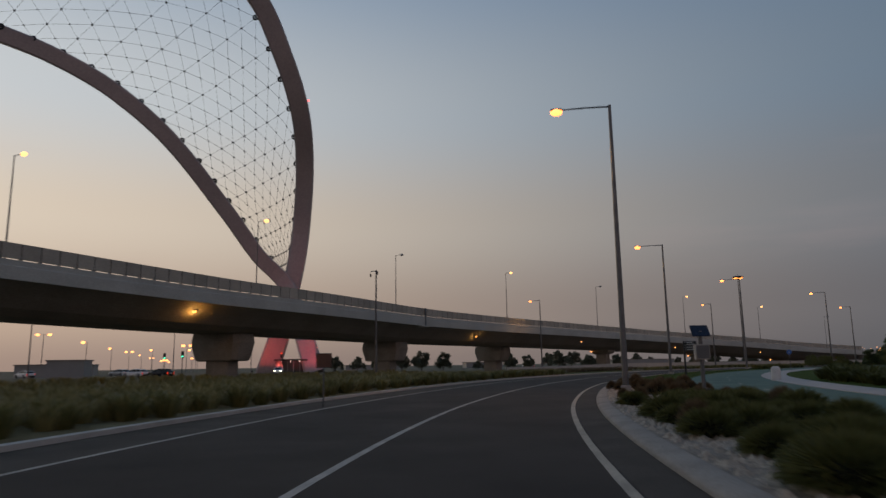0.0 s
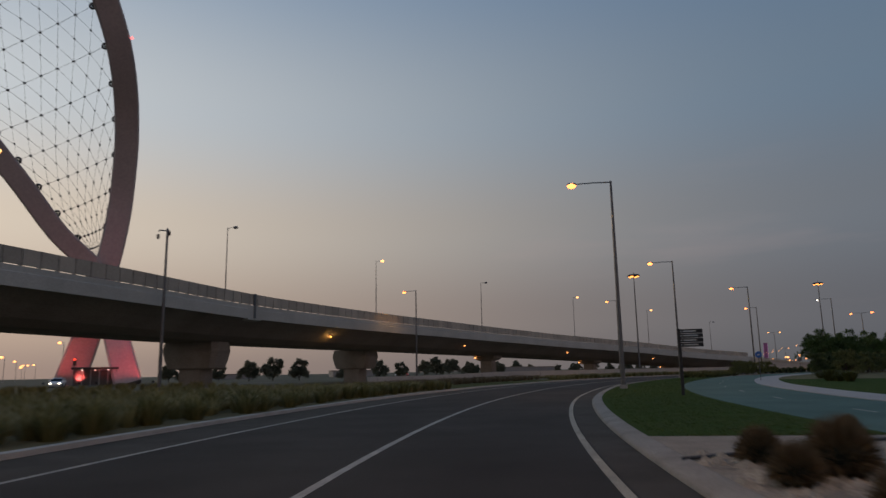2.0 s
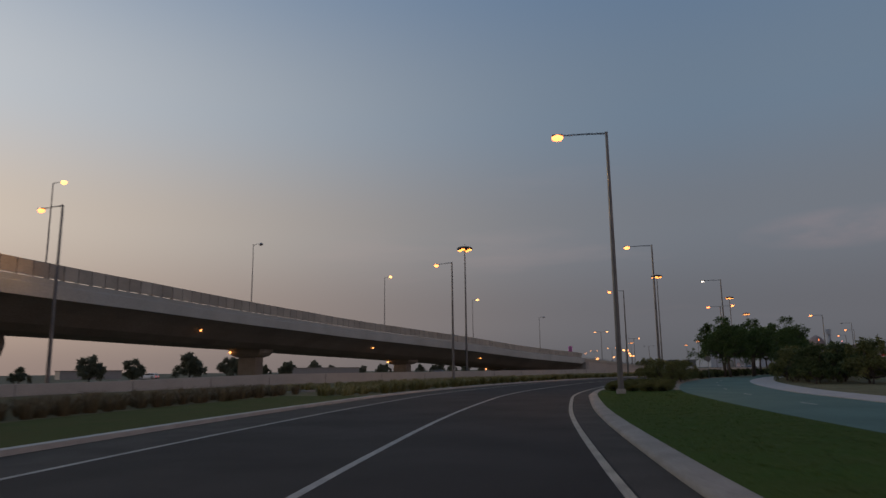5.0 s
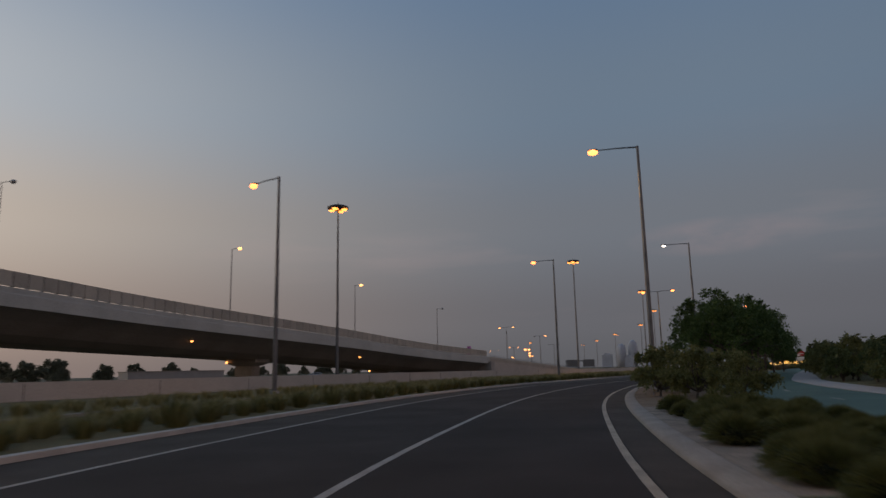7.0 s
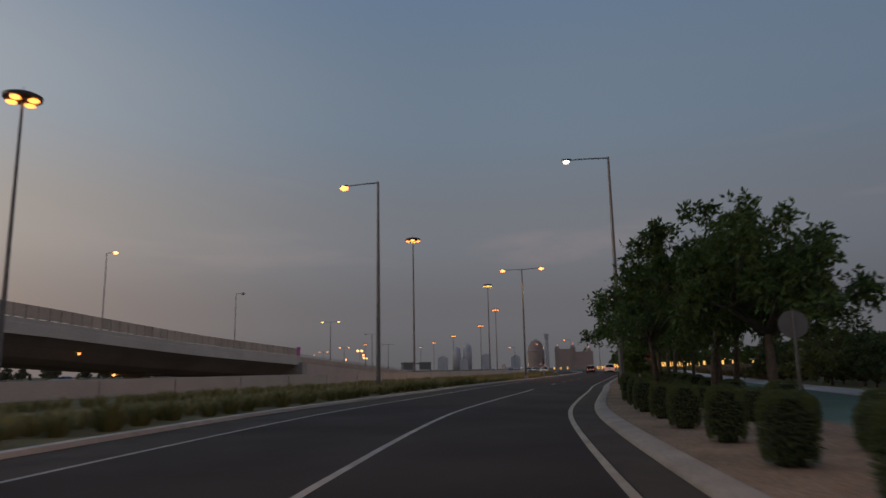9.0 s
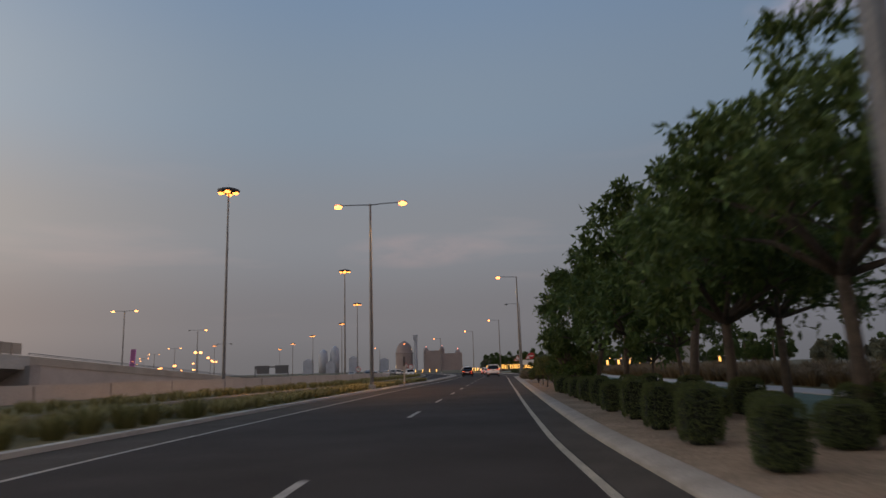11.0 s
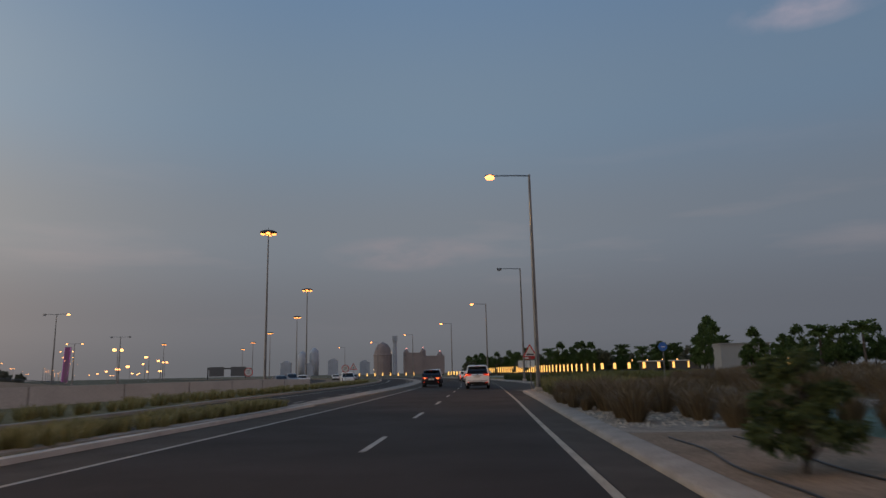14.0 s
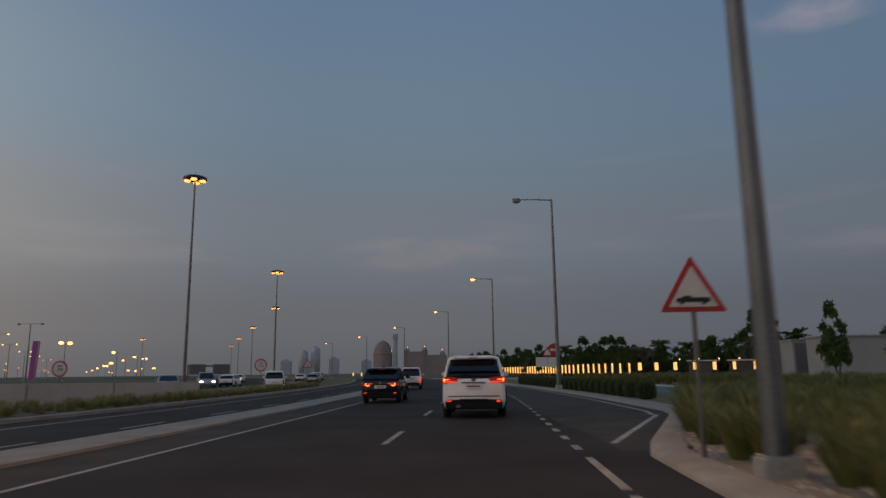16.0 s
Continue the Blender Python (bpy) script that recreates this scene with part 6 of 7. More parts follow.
# blue round sign by the cycle path
bs = sign_post("path_sign", "round blue cycle path sign on a steel post", 54.1, 107.8, heading(125), 2.9)
d = part("plate", prism(bm_new(), disc_pts(0.36, 2.62), 0.0, 0.03), SIGNBLUE, bs, "blue disc")
part("picture", prism(bm_new(), [(-0.12, 2.55), (0.12, 2.55), (0.12, 2.66), (-0.12, 2.66)], -0.006, 0.0), SIGNWHITE, d, "plain white shape")
bs = sign_post("path_sign", "round blue path sign on a post among grass tufts", 246.3, 233.05, heading(366), 3.6)
d = part("plate", prism(bm_new(), disc_pts(0.39, 3.25), 0.0, 0.03), SIGNBLUE, bs, "blue disc")
part("picture", prism(bm_new(), [(-0.16, 3.2), (0.16, 3.2), (0.16, 3.27), (-0.16, 3.27)], -0.006, 0.0), SIGNWHITE, d, "plain pale bar")
gs = sign_post("path_sign", "back of a round sign on a steel post", 107.3, 170.2, heading(214) + 180, 2.95)
part("plate", prism(bm_new(), disc_pts(0.42, 2.55), 0.0, 0.03), SIGNGREY, gs, "grey disc")

# brown board on the verge
bo = sign_post("verge_board", "small brown square board on a post in the grass", -5.4, 30.7, 6, 1.9, 0.035)
plate = part("board", prism(bm_new(), [(-0.32, 1.38), (0.32, 1.38), (0.32, 1.97), (-0.32, 1.97)], 0.0, 0.04), BROWN, bo, "brown board")
part("rim", prism(bm_new(), [(-0.35, 1.35), (0.35, 1.35), (0.35, 2.0), (-0.35, 2.0)], 0.012, 0.03), DARKSTEEL, plate, "dark rim")

# camera pole between road and flyover
cp = thing("camera_pole", "tall steel pole with traffic cameras on top", "camera pole", pose(-11.9, 119.0, 0, 0, 0, 10))
part("pole", tube(bm_new(), [(0, 0, -0.6), (0, 0, 18.2)], [0.22, 0.12], 12), STEEL, cp)
part("crossbar", tube(bm_new(), [(-0.95, 0, 17.75), (-0.8, 0, 17.95), (0.25, 0, 17.9)], 0.07, 8), STEEL, cp)
for x, z in ((-0.95, 16.9), (0.2, 17.3)):
    part("camera_dome", box(bm_new(), x - 0.15, x + 0.15, -0.2, 0.15, z, z + 0.6, 0.08), DARKSTEEL, cp, "dark camera housing")

# box mast in the verge beside the left lane
rb = thing("radar_post", "slim dark roadside box on a concrete post", "speed camera", pose(188.9, 233.57, 0, 0, 0, -60))
part("post", box(bm_new(), -0.09, 0.09, -0.09, 0.09, -0.5, 1.88, 0.03), CONCRETE, rb, "pale concrete post")
part("box", box(bm_new(), -0.1, 0.1, -0.13, 0.13, 1.88, 2.98, 0.03), DARKSTEEL, rb, "dark camera box")

# signs at the far end of the exit: triangle, no-entry disc and a white board
ex = sign_post("exit_signs", "white board with a red triangle and a red disc above it", 332.9, 282.6, -62, 3.4)
part("board", prism(bm_new(), [(-1.6, 1.7), (1.5, 1.7), (1.5, 3.0), (-1.6, 3.0)], 0.02, 0.06), SIGNWHITE, ex, "white board")
t = part("triangle", prism(bm_new(), tri_pts(1.5, 3.6, 0.07), -0.02, 0.01), SIGNRED, ex, "red triangle")
part("face", prism(bm_new(), tri_pts(1.0, 3.6, 0.03), -0.03, -0.02), SIGNWHITE, t)
t = part("disc", prism(bm_new(), [(x + 0.9, z) for x, z in disc_pts(0.85, 4.0)], -0.02, 0.01), SIGNRED, ex, "red disc")
part("bar", prism(bm_new(), [(0.35, 3.86), (1.45, 3.86), (1.45, 4.14), (0.35, 4.14)], -0.03, -0.02), SIGNWHITE, t, "white bar")
ex.scale = (1.25, 1.25, 1.25)
ft = sign_post("warning_sign", "small red-rimmed triangular sign by the road ahead", 310.0, 315.5, -60, 3.0)
t = part("plate", prism(bm_new(), tri_pts(1.7, 2.9, 0.07), 0.0, 0.03), SIGNRED, ft, "red triangular plate")
part("face", prism(bm_new(), tri_pts(1.2, 2.9, 0.03), -0.006, 0.0), SIGNWHITE, t, "white face")
part("picture", prism(bm_new(), [(-0.1, 2.6), (0.1, 2.6), (0.06, 3.1), (-0.06, 3.1)], -0.012, -0.006), SIGNBLACK, t, "plain dark shape")

# ======================= the far surroundings =======================
MASONRY = mat("far masonry", (0.29, 0.235, 0.22), 0.85, vary=0.15, scale=0.1, fine=1.0, bump=0)
GLASSWALL = mat("far glass tower", (0.4, 0.43, 0.48), 0.5, vary=0.2, scale=0.05, fine=0.4, bump=0)
DARKWIN = mat("far dark window", (0.24, 0.22, 0.22), 0.3, vary=0.2, scale=0.3, bump=0)
LITWIN = mat("lit window", (1, 0.8, 0.5), emit=(1.0, 0.72, 0.4), power=0.9)
LANTERN = mat("glowing lantern panel", (1, 0.7, 0.3), emit=(1.0, 0.55, 0.14), power=0.95)
PURPLE = mat("purple light strip", (0.5, 0.1, 0.5), emit=(0.9, 0.4, 0.9), power=0.26)
# cladding glows faintly itself, standing for the bulbs' light on it
PINK = mat("purple cladding with faint glow", (0.22, 0.07, 0.17), 0.5, vary=0.1, bump=0, emit=(0.5, 0.16, 0.42), power=0.035)
PALE = mat("pale cladding", (0.3, 0.3, 0.29), 0.6, vary=0.1, scale=0.5, bump=0.05)

# the domed tower and the palace ahead
FACE = Vector((-0.82, -0.57, 0)).normalized()
SIDE = Vector((FACE.y, -FACE.x, 0))


def facing(x, y):
    return pose(x, y, 0, 0, 0, math.degrees(math.atan2(SIDE.y, SIDE.x)))


dome = thing("domed_tower", "far round tower with a dome and small lit windows", "tower", facing(1055, 825))
prof = [(14, -1), (14, 28), (14.6, 28.4), (14.6, 30), (13.2, 31), (12.6, 36), (10.8, 41), (7.6, 45.4), (3.5, 48), (0.4, 49.5)]
bm = bm_new()
n = 20
prev = None
for r, z in prof:
    ring = [bm.verts.new((r * math.cos(k * 2 * math.pi / n), r * math.sin(k * 2 * math.pi / n), z)) for k in range(n)]
    if prev:
        for k in range(n):
            bm.faces.new((prev[k], prev[(k + 1) % n], ring[(k + 1) % n], ring[k]))
    prev = ring
bm.faces.new(prev)
part("shell", bm, MASONRY, dome, "", False)
for j, z in enumerate((6, 12, 18, 24, 32.5)):
    for k in range(20):
        a = (k + 0.5) * 2 * math.pi / 20
        if math.sin(a) > 0.35:
            continue
        r = 13.9 if z < 30 else 13.0
        bm = box(bm_new(), -0.7, 0.7, -0.25, 0.1, z, z + 3.0, 0, Matrix.Translation((r * math.cos(a), r * math.sin(a), 0)) @ pose(0, 0, 0, 0, 0, math.degrees(a) + 90 - 180))
        part("window", bm, LITWIN if (k * 5 + j * 3) % 7 == 0 or (z > 30 and k % 2) else DARKWIN, dome)
minaret = thing("slim_tower", "far slim dark tower beside the domed one", "tower", facing(1060, 806))
part("shaft", tube(bm_new(), [(0, 0, -1), (0, 0, 57)], [3.4, 3.0], 10), GLASSWALL, minaret)
part("head", box(bm_new(), -3.8, 3.8, -3.8, 3.8, 50, 58, 0.4), GLASSWALL, minaret)

palace = thing("palace", "far wide palace-like building with three turrets, partly lit", "building", facing(1086, 770))
part("wing", box(bm_new(), -31, 31, -8, 8, -1, 27), MASONRY, palace)
part("gable", box(bm_new(), 2, 27, -9, 9, -1, 32), MASONRY, palace)
for x, h in ((-25, 34), (1, 39), (27, 38)):
    tw = part("turret", tube(bm_new(), [(x, -5, -1), (x, -5, h - 5), (x, -5, h - 2), (x, -5, h)], [4.6, 4.4, 3.0, 0.4], 10), MASONRY, palace)
    bm = bm_new()
    bmesh.ops.create_uvsphere(bm, u_segments=8, v_segments=6, radius=0.7, matrix=Matrix.Translation((x, -5, h + 0.8)))
    part("beacon", bm, mat("beacon glass", (1, 0.3, 0.3), emit=(1.0, 0.35, 0.3), power=1.5), tw, "red beacon")
for j in range(5):
    for k in range(17):
        x = -28 + k * 3.5
        bm = box(bm_new(), x, x + 1.4, -9.2 if x > 2 and x < 26 else -8.2, -7.8, 4 + j * 4.6, 6.6 + j * 4.6)
        part("window", bm, LITWIN if (k * 3 + j * 5) % 13 == 0 else DARKWIN, palace)

# distant high-rises
for x, y, w, h, lab, round_ in ((2075, 1885, 34, 86, "far glass tower with a rounded top", True), (2105, 1855, 34, 98, "far glass tower with a rounded top", True), (1780, 1690, 30, 40, "far grey office block on the skyline", False), (1735, 1560, 26, 30, "far grey office block on the skyline", False), (1815, 1535, 28, 44, "far grey office block on the skyline", False), (1900, 1480, 30, 38, "far grey office block on the skyline", False)):
    tower = thing("high_rise", lab, "tower", facing(x, y), "distant skyline")
    if round_:
        part("shell", tube(bm_new(), [(0, 0, -2), (0, 0, h * 0.55), (0, 0, h * 0.8), (0, 0, h * 0.93), (0, 0, h)], [w * 0.46, w * 0.5, w * 0.46, w * 0.33, w * 0.1], 18), GLASSWALL, tower, "", True)
    else:
        part("shell", box(bm_new(), -w / 2, w / 2, -w / 2, w / 2, -2, h), GLASSWALL, tower)
        part("roof_block", box(bm_new(), -w / 4, w / 4, -w / 4, w / 4, h, h + 5), GLASSWALL, tower)
    for j in range(int(h / 9)):
        part("window_band", box(bm_new(), -w * 0.4, w * 0.4, -w * 0.505, -w * 0.45, 5 + 9 * j, 8 + 9 * j), DARKWIN, tower)

# purple lit pylon
py = thing("light_pylon", "slanted pylon covered in pink and purple light", "pylon", pose(493.1, 725.2, 0, 0, 0, -40))
bm = bm_new()
loft(bm, [[(-2.0, -2, -1), (2.0, -2, -1), (2.0, 2, -1), (-2.0, 2, -1)], [(-1.0, -2, 26), (3.0, -2, 26), (3.0, 2, 26), (-1.0, 2, 26)]])
part("body", bm, PINK, py)
for k in range(2):
    for j in range(14):
        u = (j + 0.5) / 14
        bm = bm_new()
        bmesh.ops.create_icosphere(bm, subdivisions=1, radius=0.3, matrix=Matrix.Translation((-1.9 + u + 3.8 * k, -2.1, 26 * u)))
        part("bulb", bm, PURPLE, py, "small pink light")

# overhead sign frames on the far motorway
for x, y, r in ((563.7, 630.2, -50),):
    g = thing("sign_gantry", "far overhead sign frame with dark boards", "sign gantry", pose(x, y, 0, 0, 0, r))
    for xx in (-14, 14):
        part("leg", box(bm_new(), xx - 0.4, xx + 0.4, -0.4, 0.4, -0.6, 8.8), DARKSTEEL, g)
    part("beam", box(bm_new(), -14.4, 14.4, -0.4, 0.4, 7.2, 8.2), DARKSTEEL, g)
    for xx in (-13, 3):
        part("board", box(bm_new(), xx, xx + 11, -0.7, -0.4, 1.8, 9.0), SIGNGREY, g, "dark sign board")

# lantern fence beyond the footway, with its low gate posts
fence = thing("lantern_fence", "dark fence with a long row of glowing amber lantern panels", "fence")
route = [Vector((385, 254.7)), Vector((384.6, 266)), Vector((383, 279)), Vector((400, 300)), Vector((428, 322)), Vector((455, 344)), Vector((472, 360)), Vector((505, 388))]
fl = smooth_line(route, 1.0)
d, last, k = 0.0, fl[0], 0
for q in fl[1:]:
    d += (q - last).length
    gap = 3.75 if k < 7 else 2.4
    if d >= gap or k == 0:
        wide = 0.85 if k < 7 else 0.42
        hh = 1.7 if k < 7 else 2.3
        zb = 1.4 if k < 7 else 0.8
        m = pose(q.x, q.y, 0, 0, 0, -60)
        part("lantern_panel", box(bm_new(), -wide / 2, wide / 2, -0.12, 0.12, zb, zb + hh, 0.04, m), LANTERN, fence, "glowing amber panel")
        part("post", box(bm_new(), -wide / 2 - 0.14, -wide / 2, -0.18, 0.18, -0.6, 3.6, 0, m), DARKSTEEL, fence, "dark post")
        if k < 5:
            cap = bm_new()
            bmesh.ops.create_uvsphere(cap, u_segments=10, v_segments=6, radius=0.15, matrix=Matrix.Translation((q.x, q.y - 1.1, 3.75)))
            part("cap_lamp", cap, WARMLAMP, fence, "small round warm lamp", True)
        d, k = 0.0, k + 1
    last = q
m = pose(376.6, 230.3, 0, 0, 0, -60)
part("lantern_panel", box(bm_new(), -0.45, 0.45, -0.12, 0.12, 1.4, 3.1, 0.04, m), LANTERN, fence, "glowing amber panel")
part("post", box(bm_new(), -0.6, -0.45, -0.18, 0.18, -0.6, 3.6, 0, m), DARKSTEEL, fence, "dark post")
for x, y, w in ((386.5, 257, 8.5), (386.5, 266.5, 6.5), (379, 230, 7.5)):
    cn = thing("canopy", "thin white flat canopy on dark walls beside the fence", "canopy", pose(x, y, 0, 0, 0, 90), "white canopies")
    part("roof", box(bm_new(), -w / 2, w / 2, -2.2, 2.2, 3.25, 3.5, 0.03), SIGNWHITE, cn, "thin white roof")
    part("wall", box(bm_new(), -w / 2 + 0.3, w / 2 - 0.3, -1.6, 1.6, -0.6, 3.25), DARKSTEEL, cn, "dark wall")
for x0, y0, x1, y1, nn in ((586, 424, 604, 456, 11), (660, 520, 640, 560, 8)):
    f2 = thing("lantern_fence", "short far row of glowing amber lantern panels", "fence")
    for j in range(nn):
        u = j / (nn - 1)
        m = pose(x0 + (x1 - x0) * u, y0 + (y1 - y0) * u, 0, 0, 0, -40)
        part("lantern_panel", box(bm_new(), -0.4, 0.4, -0.12, 0.12, -0.5, 1.9, 0.04, m), LANTERN, f2, "glowing amber panel")

# flat pale pavilions and service boxes behind the fence
for x, y, w, dd, h, r, lab in ((363.6, 245.7, 5.4, 5, 6.3, -62, "tall grey slatted service box beside the fence"), (352.5, 238.4, 10.6, 6, 6.3, -66, "larger tall grey service block beside the path"), (420, 262, 26, 8, 3.4, -60, "low pale pavilion with a flat roof"), (470, 290, 30, 8, 3.4, -60, "low pale pavilion with a flat roof")):
    bx = thing("service_box" if "service" in lab else "pavilion", lab, "building", pose(x, y, 0, 0, 0, r))
    part("wall", box(bm_new(), -w / 2, w / 2, -dd / 2, dd / 2, -0.6, h, 0.03), PALE, bx)
    part("roof", box(bm_new(), -w / 2 - 0.3, w / 2 + 0.3, -dd / 2 - 0.3, dd / 2 + 0.3, h, h + 0.25, 0.03), PALE, bx)
    for j in range(1 if w == 5.4 else 0 if w == 10.6 else int(w / 3)):
        x0 = -w / 2 + 0.4 + 3 * j
        part("louvre_panel", box(bm_new(), x0, x0 + 2.2, -dd / 2 - 0.06, -dd / 2 + 0.02, 0.6, h - 0.4, 0.01), SIGNGREY, bx, "grey louvre panel")

# rows of far trees
# haze is put into the colour: paler, greyer leaves than the near trees
LEAF_FAR = leaf_mat("far leaf paled for haze", (0.1, 0.11, 0.075), (0.19, 0.195, 0.13))
far_tree = tree_proto("round_tree", "far rounded dark tree", 4.8, 2.2, 28, 120, 0.26, LEAF_FAR, 0.14, 0.14, 4, at_pose=pose(80, 318, -0.35))
tagged(far_tree, group="far trees")
tall_tree = tree_proto("tall_tree", "far tall dark tree with a dense crown", 9.5, 2.7, 40, 150, 0.3, LEAF, 0.1, 0.18, 4, at_pose=pose(440.2, 256.7, -0.35))
tagged(tall_tree, group="far trees")
tall_tree.scale = (1.6, 1.6, 1.7)
r2 = random.Random(5)
for k, (x, y, sc) in enumerate(((-16.6, 266, 1.35), (-8.8, 260, 1.5), (-0.4, 251, 1.35), (12.5, 258, 0.75), (24.9, 264.8, 1.25), (34, 280.4, 1.15), (47.5, 286.3, 1.5), (62.4, 298.6, 1.15), (72, 330, 0.9), (-27, 275, 1.1), (-36, 284, 1.2), (-47, 296, 1.3))):
    put(far_tree, x, y, -0.6, 50 * k, sc)
for k in range(34):
    put(far_tree, 60 + 12 * k + r2.uniform(-5, 5), 400 + 9 * k + r2.uniform(-12, 12), -0.35, 50 * k, r2.uniform(1.0, 1.8))
for k in range(44):
    u = k / 43
    x, y = 415 + 130 * u + r2.uniform(-8, 8), 225 + 150 * u + r2.uniform(-8, 8)
    put(tall_tree if k % 3 else far_tree, x, y, -0.35, 80 * k, r2.uniform(0.7, 1.05) if k % 3 else r2.uniform(1.3, 2.0))
for k in range(26):
    put(tall_tree if k % 2 else far_tree, 330 + 12 * k + r2.uniform(-5, 5), 195 - 3 * k + r2.uniform(-8, 8), -0.35, 80 * k, r2.uniform(0.6, 1.0) if k % 2 else r2.uniform(1.2, 1.8))
for k in range(22):
    put(far_tree, 150 + 9 * k + r2.uniform(-4, 4), 140 + 2.2 * k + r2.uniform(-8, 8), -0.35, 80 * k, r2.uniform(0.65, 1.2))


# a close row of trees behind the lantern fence
for k, q in enumerate(fl[1::3]):
    away = Vector((q.x - 223, q.y - 239)).normalized()
    for j in range(2):
        c = Vector((q.x, q.y)) + away * (11 + 13 * j + r2.uniform(-3, 4)) + Vector((r2.uniform(-2, 2), r2.uniform(-2, 2)))
        put(tall_tree if (k + j) % 4 else far_tree, c.x, c.y, -0.35, 80 * k, r2.uniform(0.45, 1.1) if (k + j) % 4 else r2.uniform(1.0, 1.7))

for x, y, sc in ((480, 264.2, 2.2), (317.1, 232.2, 0.85), (393.8, 228.8, 1.25), (381.3, 219.9, 1.1), (406.3, 223.8, 1.2), (431.1, 234.1, 1.0), (431, 237.2, 0.9), (412.4, 216.5, 1.3), (393.3, 210.8, 1.2), (390.3, 217.4, 0.9), (383.8, 251.9, 1.05), (386.9, 250.4, 0.80), (378.2, 231.3, 0.95), (401.2, 262.3, 0.90), (404.1, 267.3, 0.75)):
    put(tall_tree, x, y, -0.35, 30 * x, sc)

slim = put(tall_tree, 312.5, 240, -0.35, 60, 0.9)
slim.scale = (0.55, 0.55, 0.92)

# date palms among the far trees
def palm_proto(m):
    t = thing("palm", "far date palm with a feathery crown", "palm", m, "far palms")
    part("trunk", tube(bm_new(), [(0, 0, -0.6), (0.1, 0, 4), (0, 0.1, 8.2)], [0.28, 0.22, 0.2], 8), BARK, t)
    cs, ds = [], []
    for k in range(26):
        a, e = k * 2.399, 0.9 - 1.5 * (k % 5) / 5
        for j in range(34):
            u = j / 33
            r = 2.9 * u
            c = np.array((math.cos(a) * r * math.cos(e * 0.6), math.sin(a) * r * math.cos(e * 0.6), 8.2 + math.sin(e) * r - 0.9 * u * u))
            cs += [c, c]
            ds += [np.array((-math.sin(a), math.cos(a), -0.3)) * 3, np.array((math.sin(a), -math.cos(a), -0.3)) * 3]
    ob = new("fronds", cloud_mesh("fronds", np.array(cs), np.array(ds), 0.3, LEAF, 1.6))
    ob.parent = t
    return t


palm = palm_proto(pose(404, 268, -0.35))
for x, y, sc in ((384.4, 223.0, 1.25), (381.1, 213.5, 1.3), (398, 262, 0.95), (402, 272.5, 0.9), (410, 281, 1.0)):
    put(palm, x, y, -0.35, 20 * x, sc)
for k in range(4):
    u = k / 3
    put(palm, 395 + 120 * u + r2.uniform(-8, 8), 240 + 125 * u + r2.uniform(-8, 8), -0.35, 40 * k, r2.uniform(0.75, 1.2))

# low buildings, signals and lamps under and beyond the flyover
for x, y, w, h, lab in ((-118, 205, 16, 3.0, "low dark flat-roofed building beyond the flyover"), (-90, 165, 8, 3.6, "small pale kiosk beyond the flyover"), (-140, 250, 24, 3.2, "low dark flat-roofed building beyond the flyover"), (120, 420, 40, 3.0, "low far building behind the trees"), (22, 400, 22, 2.6, "low far building behind the trees"), (-40, 380, 30, 1.8, "low far building behind the trees")):
    b = thing("low_building", lab, "building", pose(x, y, 0, 0, 0, 15))
    part("wall", box(bm_new(), -w / 2, w / 2, -4, 4, -0.6, h, 0.03), PALE, b)
    part("roof", box(bm_new(), -w / 2 - 0.3, w / 2 + 0.3, -4.3, 4.3, h, h + 0.3), SOFFIT, b)
kiosk = thing("kiosk", "low dark open kiosk with small lit lamps below the arch", "kiosk", pose(-51.5, 229.8, 0, 0, 0, 12))
part("roof", box(bm_new(), -5.5, 5.5, -2.2, 2.2, 3.5, 4.1, 0.15), DARKSTEEL, kiosk, "dark rounded roof")
part("back_wall", box(bm_new(), -5.2, 5.2, 1.4, 1.7, -0.6, 3.5), SIGNGREY, kiosk)
for k in range(6):
    part("column", box(bm_new(), -5.1 + 2 * k, -4.85 + 2 * k, -1.9, -1.65, -0.6, 3.5, 0.03), PALE, kiosk)
for k in range(3):
    bm = bm_new()
    bmesh.ops.create_icosphere(bm, subdivisions=1, radius=0.16, matrix=Matrix.Translation((-3 + 3 * k, -1.9, 3.4)))
    part("lamp", bm, COOLLAMP, kiosk, "small white lamp")
bb = thing("billboard", "lit pale yellow advertising board on two posts", "billboard", pose(-47.6, 145.3, 0, 0, 0, 18))
for x in (-1.4, 1.4):
    part("post", box(bm_new(), x - 0.12, x + 0.12, 0.1, 0.3, -0.6, 2.6), DARKSTEEL, bb)
part("frame", box(bm_new(), -2.2, 2.2, -0.1, 0.25, 2.4, 5.3, 0.05), DARKSTEEL, bb, "dark frame")
part("poster", box(bm_new(), -2.0, 2.0, -0.14, -0.1, 2.6, 5.1), mat("lit poster", (0.8, 0.8, 0.6), emit=(0.62, 0.6, 0.33), power=0.55), bb, "glowing pale yellow poster")
GREENLAMP = mat("green signal lamp", (0.1, 1, 0.6), emit=(0.05, 0.9, 0.5), power=2.0)
REDLAMP = mat("red signal lamp", (1, 0.1, 0.05), emit=(1.0, 0.08, 0.04), power=2.0)
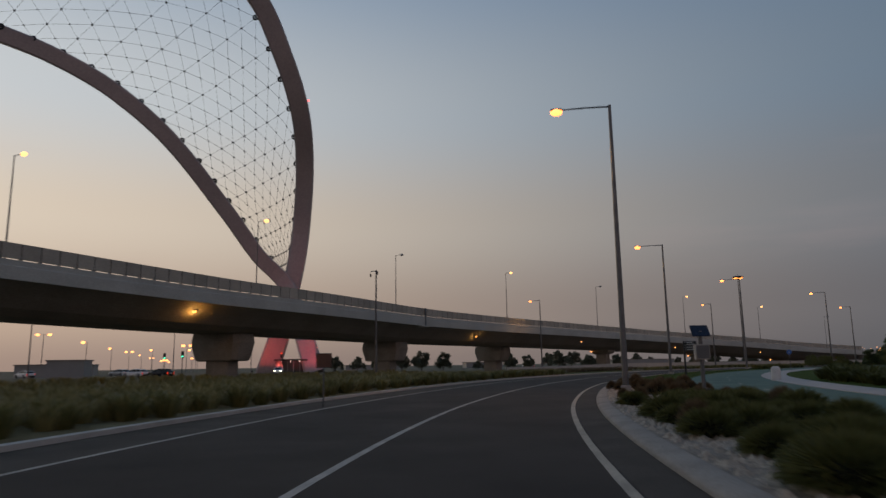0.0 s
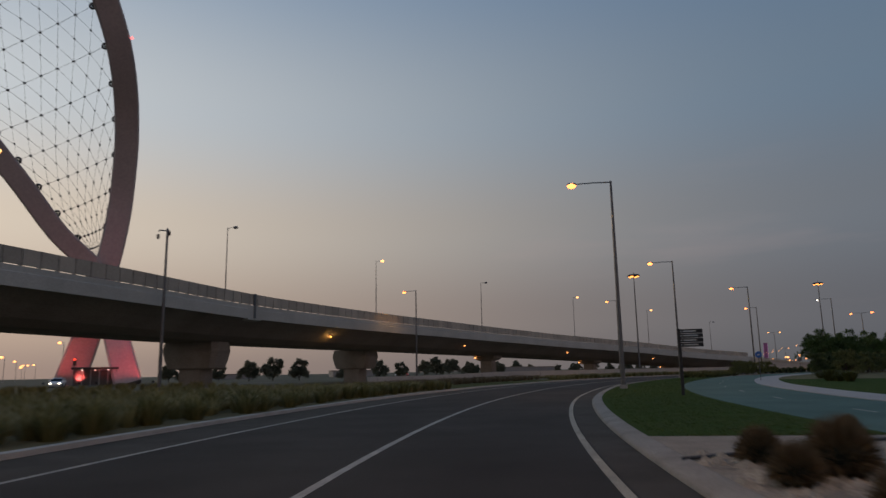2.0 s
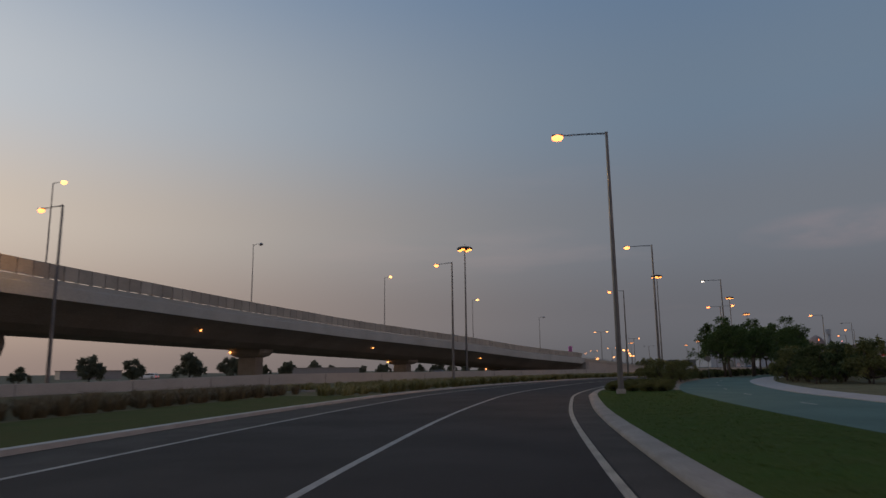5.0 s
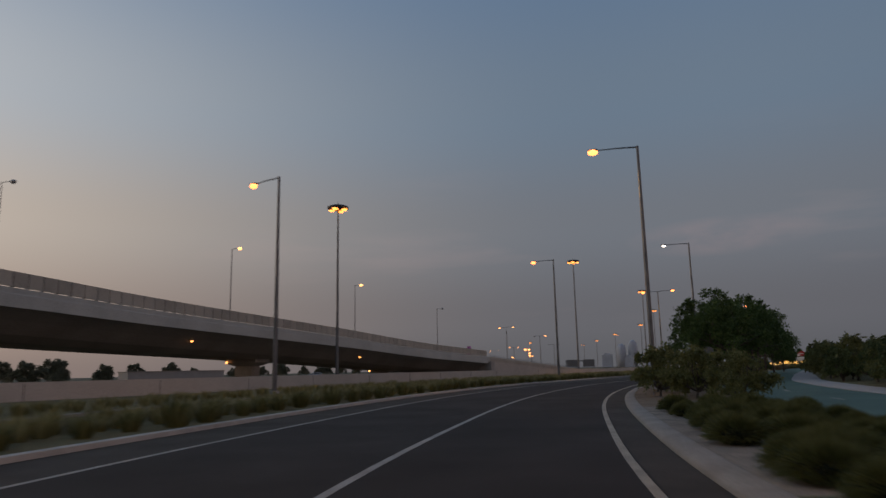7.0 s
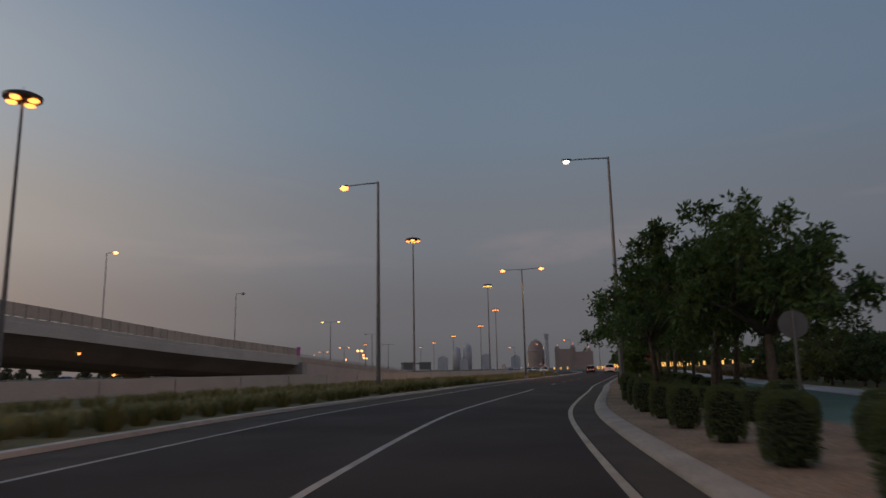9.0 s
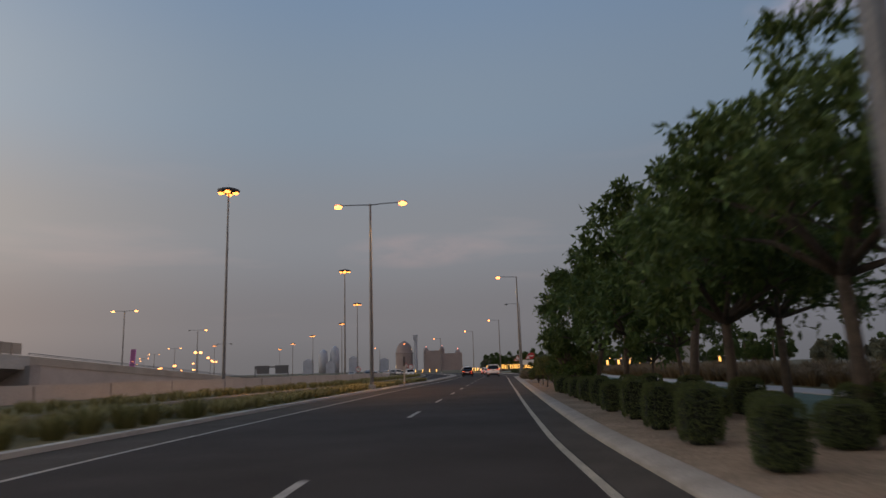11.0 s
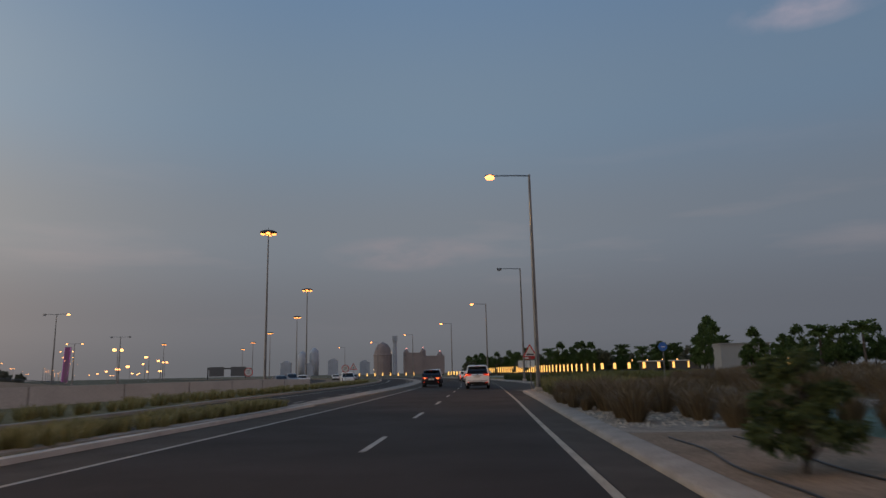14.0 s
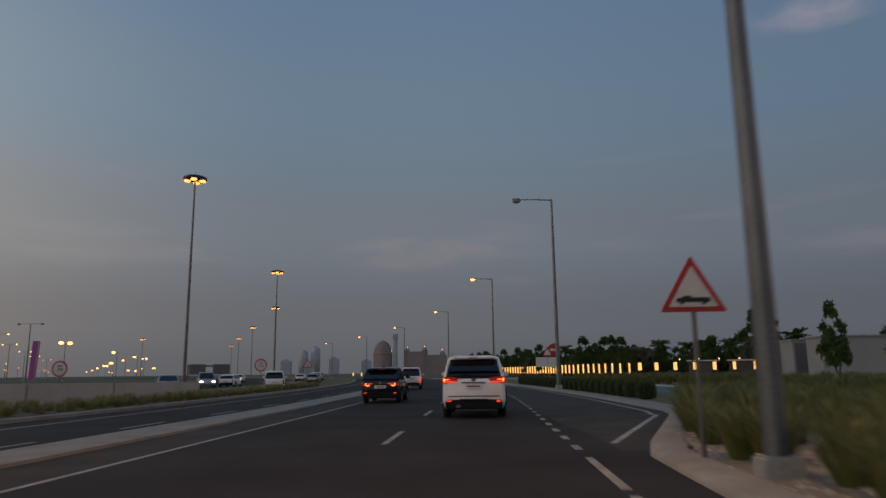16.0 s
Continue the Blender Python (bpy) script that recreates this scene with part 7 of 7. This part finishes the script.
for x, y, g in ((-68, 178, True), (-52, 171, False), (-80, 196, True), (-49, 206, False)):
    sg = thing("traffic_light", "traffic signal on a post, one lamp lit", "traffic light", pose(x, y, 0, 0, 0, 15), "traffic lights")
    part("post", tube(bm_new(), [(0, 0, -0.6), (0, 0, 5.6)], 0.1, 8), DARKSTEEL, sg)
    part("housing", box(bm_new(), -0.35, 0.35, -0.3, 0.05, 4.2, 5.9, 0.04), DARKSTEEL, sg)
    bm = bm_new()
    bmesh.ops.create_uvsphere(bm, u_segments=10, v_segments=6, radius=0.24, matrix=Matrix.Translation((0, -0.36, 4.55 if g else 5.55)))
    part("signal_lamp", bm, GREENLAMP if g else REDLAMP, sg, "lit signal lamp", True)
far_lamps = ((-103, 170), (-148, 252), (-171, 327), (-208, 428), (-237, 515), (-285, 645), (-204, 479), (-348, 815), (-455, 1107), (-96, 243), (-149, 396), (-182, 494), (-220, 607), (-282, 784), (-262, 756), (-89, 316), (-424, 1042), (-520, 1300), (-330, 900),
             (384, 507), (468, 596), (537, 673), (572, 713), (597, 772), (669, 894), (783, 1078), (930, 1316), (1190, 1732), (1038, 1318), (1078, 1404), (1331, 1771), (1302, 1763), (1500, 2240), (1900, 2700), (1600, 2150), (1750, 2500))
for k, (x, y) in enumerate(far_lamps):
    away = math.hypot(x - 100, y - 100)
    # glass is oversized with distance, so its shape stands for the lamp's halo
    street_lamp(pose(x, y, 0, 0, 0, (40 * k) % 60 - 30), 14.7, 1.7, True, "far street lamp glowing orange", k % 3 == 1, group="far street lamps", power=FARLAMP, glass=0.55 if away < 350 else 0.82 if away < 900 else 1.5)
survey(FIRST)

for x, y, r, paint, hd in ((-62, 150, 70, BLACK, False), (-72, 160, 75, WHITE, False), (-88, 186, 70, SILVER, False), (-44, 182, 190, WHITE, True), (-105, 172, 60, WHITE, False), (40, 330, 60, WHITE, False), (150, 352, 60, SILVER, False)):
    car("sedan", "car waiting on the crossing road", pose(x * UNIT, y * UNIT, 0, 0, 0, r), paint, 4.6, 1.8, 1.5, 1.0, 0.7, 1.3, 0.22, "post", detail=False, wheel_r=0.33, head=hd)

# solar powered cabinet among the shrubs
x, y = on(29.9, 5.99)
sol = thing("solar_cabinet", "grey traffic counter cabinet with a tilted solar panel on a post", "cabinet", pose(x, y, 0.1, 0, 0, heading(31) + 10))
part("post", tube(bm_new(), [(0, 0, -0.6), (0, 0, 2.38)], 0.07, 10), STEEL, sol)
part("foot", box(bm_new(), -0.2, 0.2, -0.2, 0.2, -0.05, 0.35, 0.04), DARKSTEEL, sol, "dark foot")
cb = part("box", box(bm_new(), -0.25, 0.25, -0.2, 0.10, 1.36, 1.9, 0.02), mat("cabinet paint", (0.36, 0.35, 0.33), 0.5, vary=0.1, bump=0), sol, "light grey steel box")
part("door", box(bm_new(), -0.22, 0.22, -0.215, -0.19, 1.4, 1.86, 0.005), SIGNGREY, cb)
bm = box(bm_new(), -0.32, 0.32, -0.03, 0.0, -0.26, 0.26, 0.01, Matrix.Translation((0, 0, 2.38)) @ pose(0, 0, 0, -38, 0, 0))
part("solar_panel", bm, mat("solar cells", (0.012, 0.015, 0.03), 0.2, vary=0.2, scale=8, bump=0), sol, "dark solar panel")
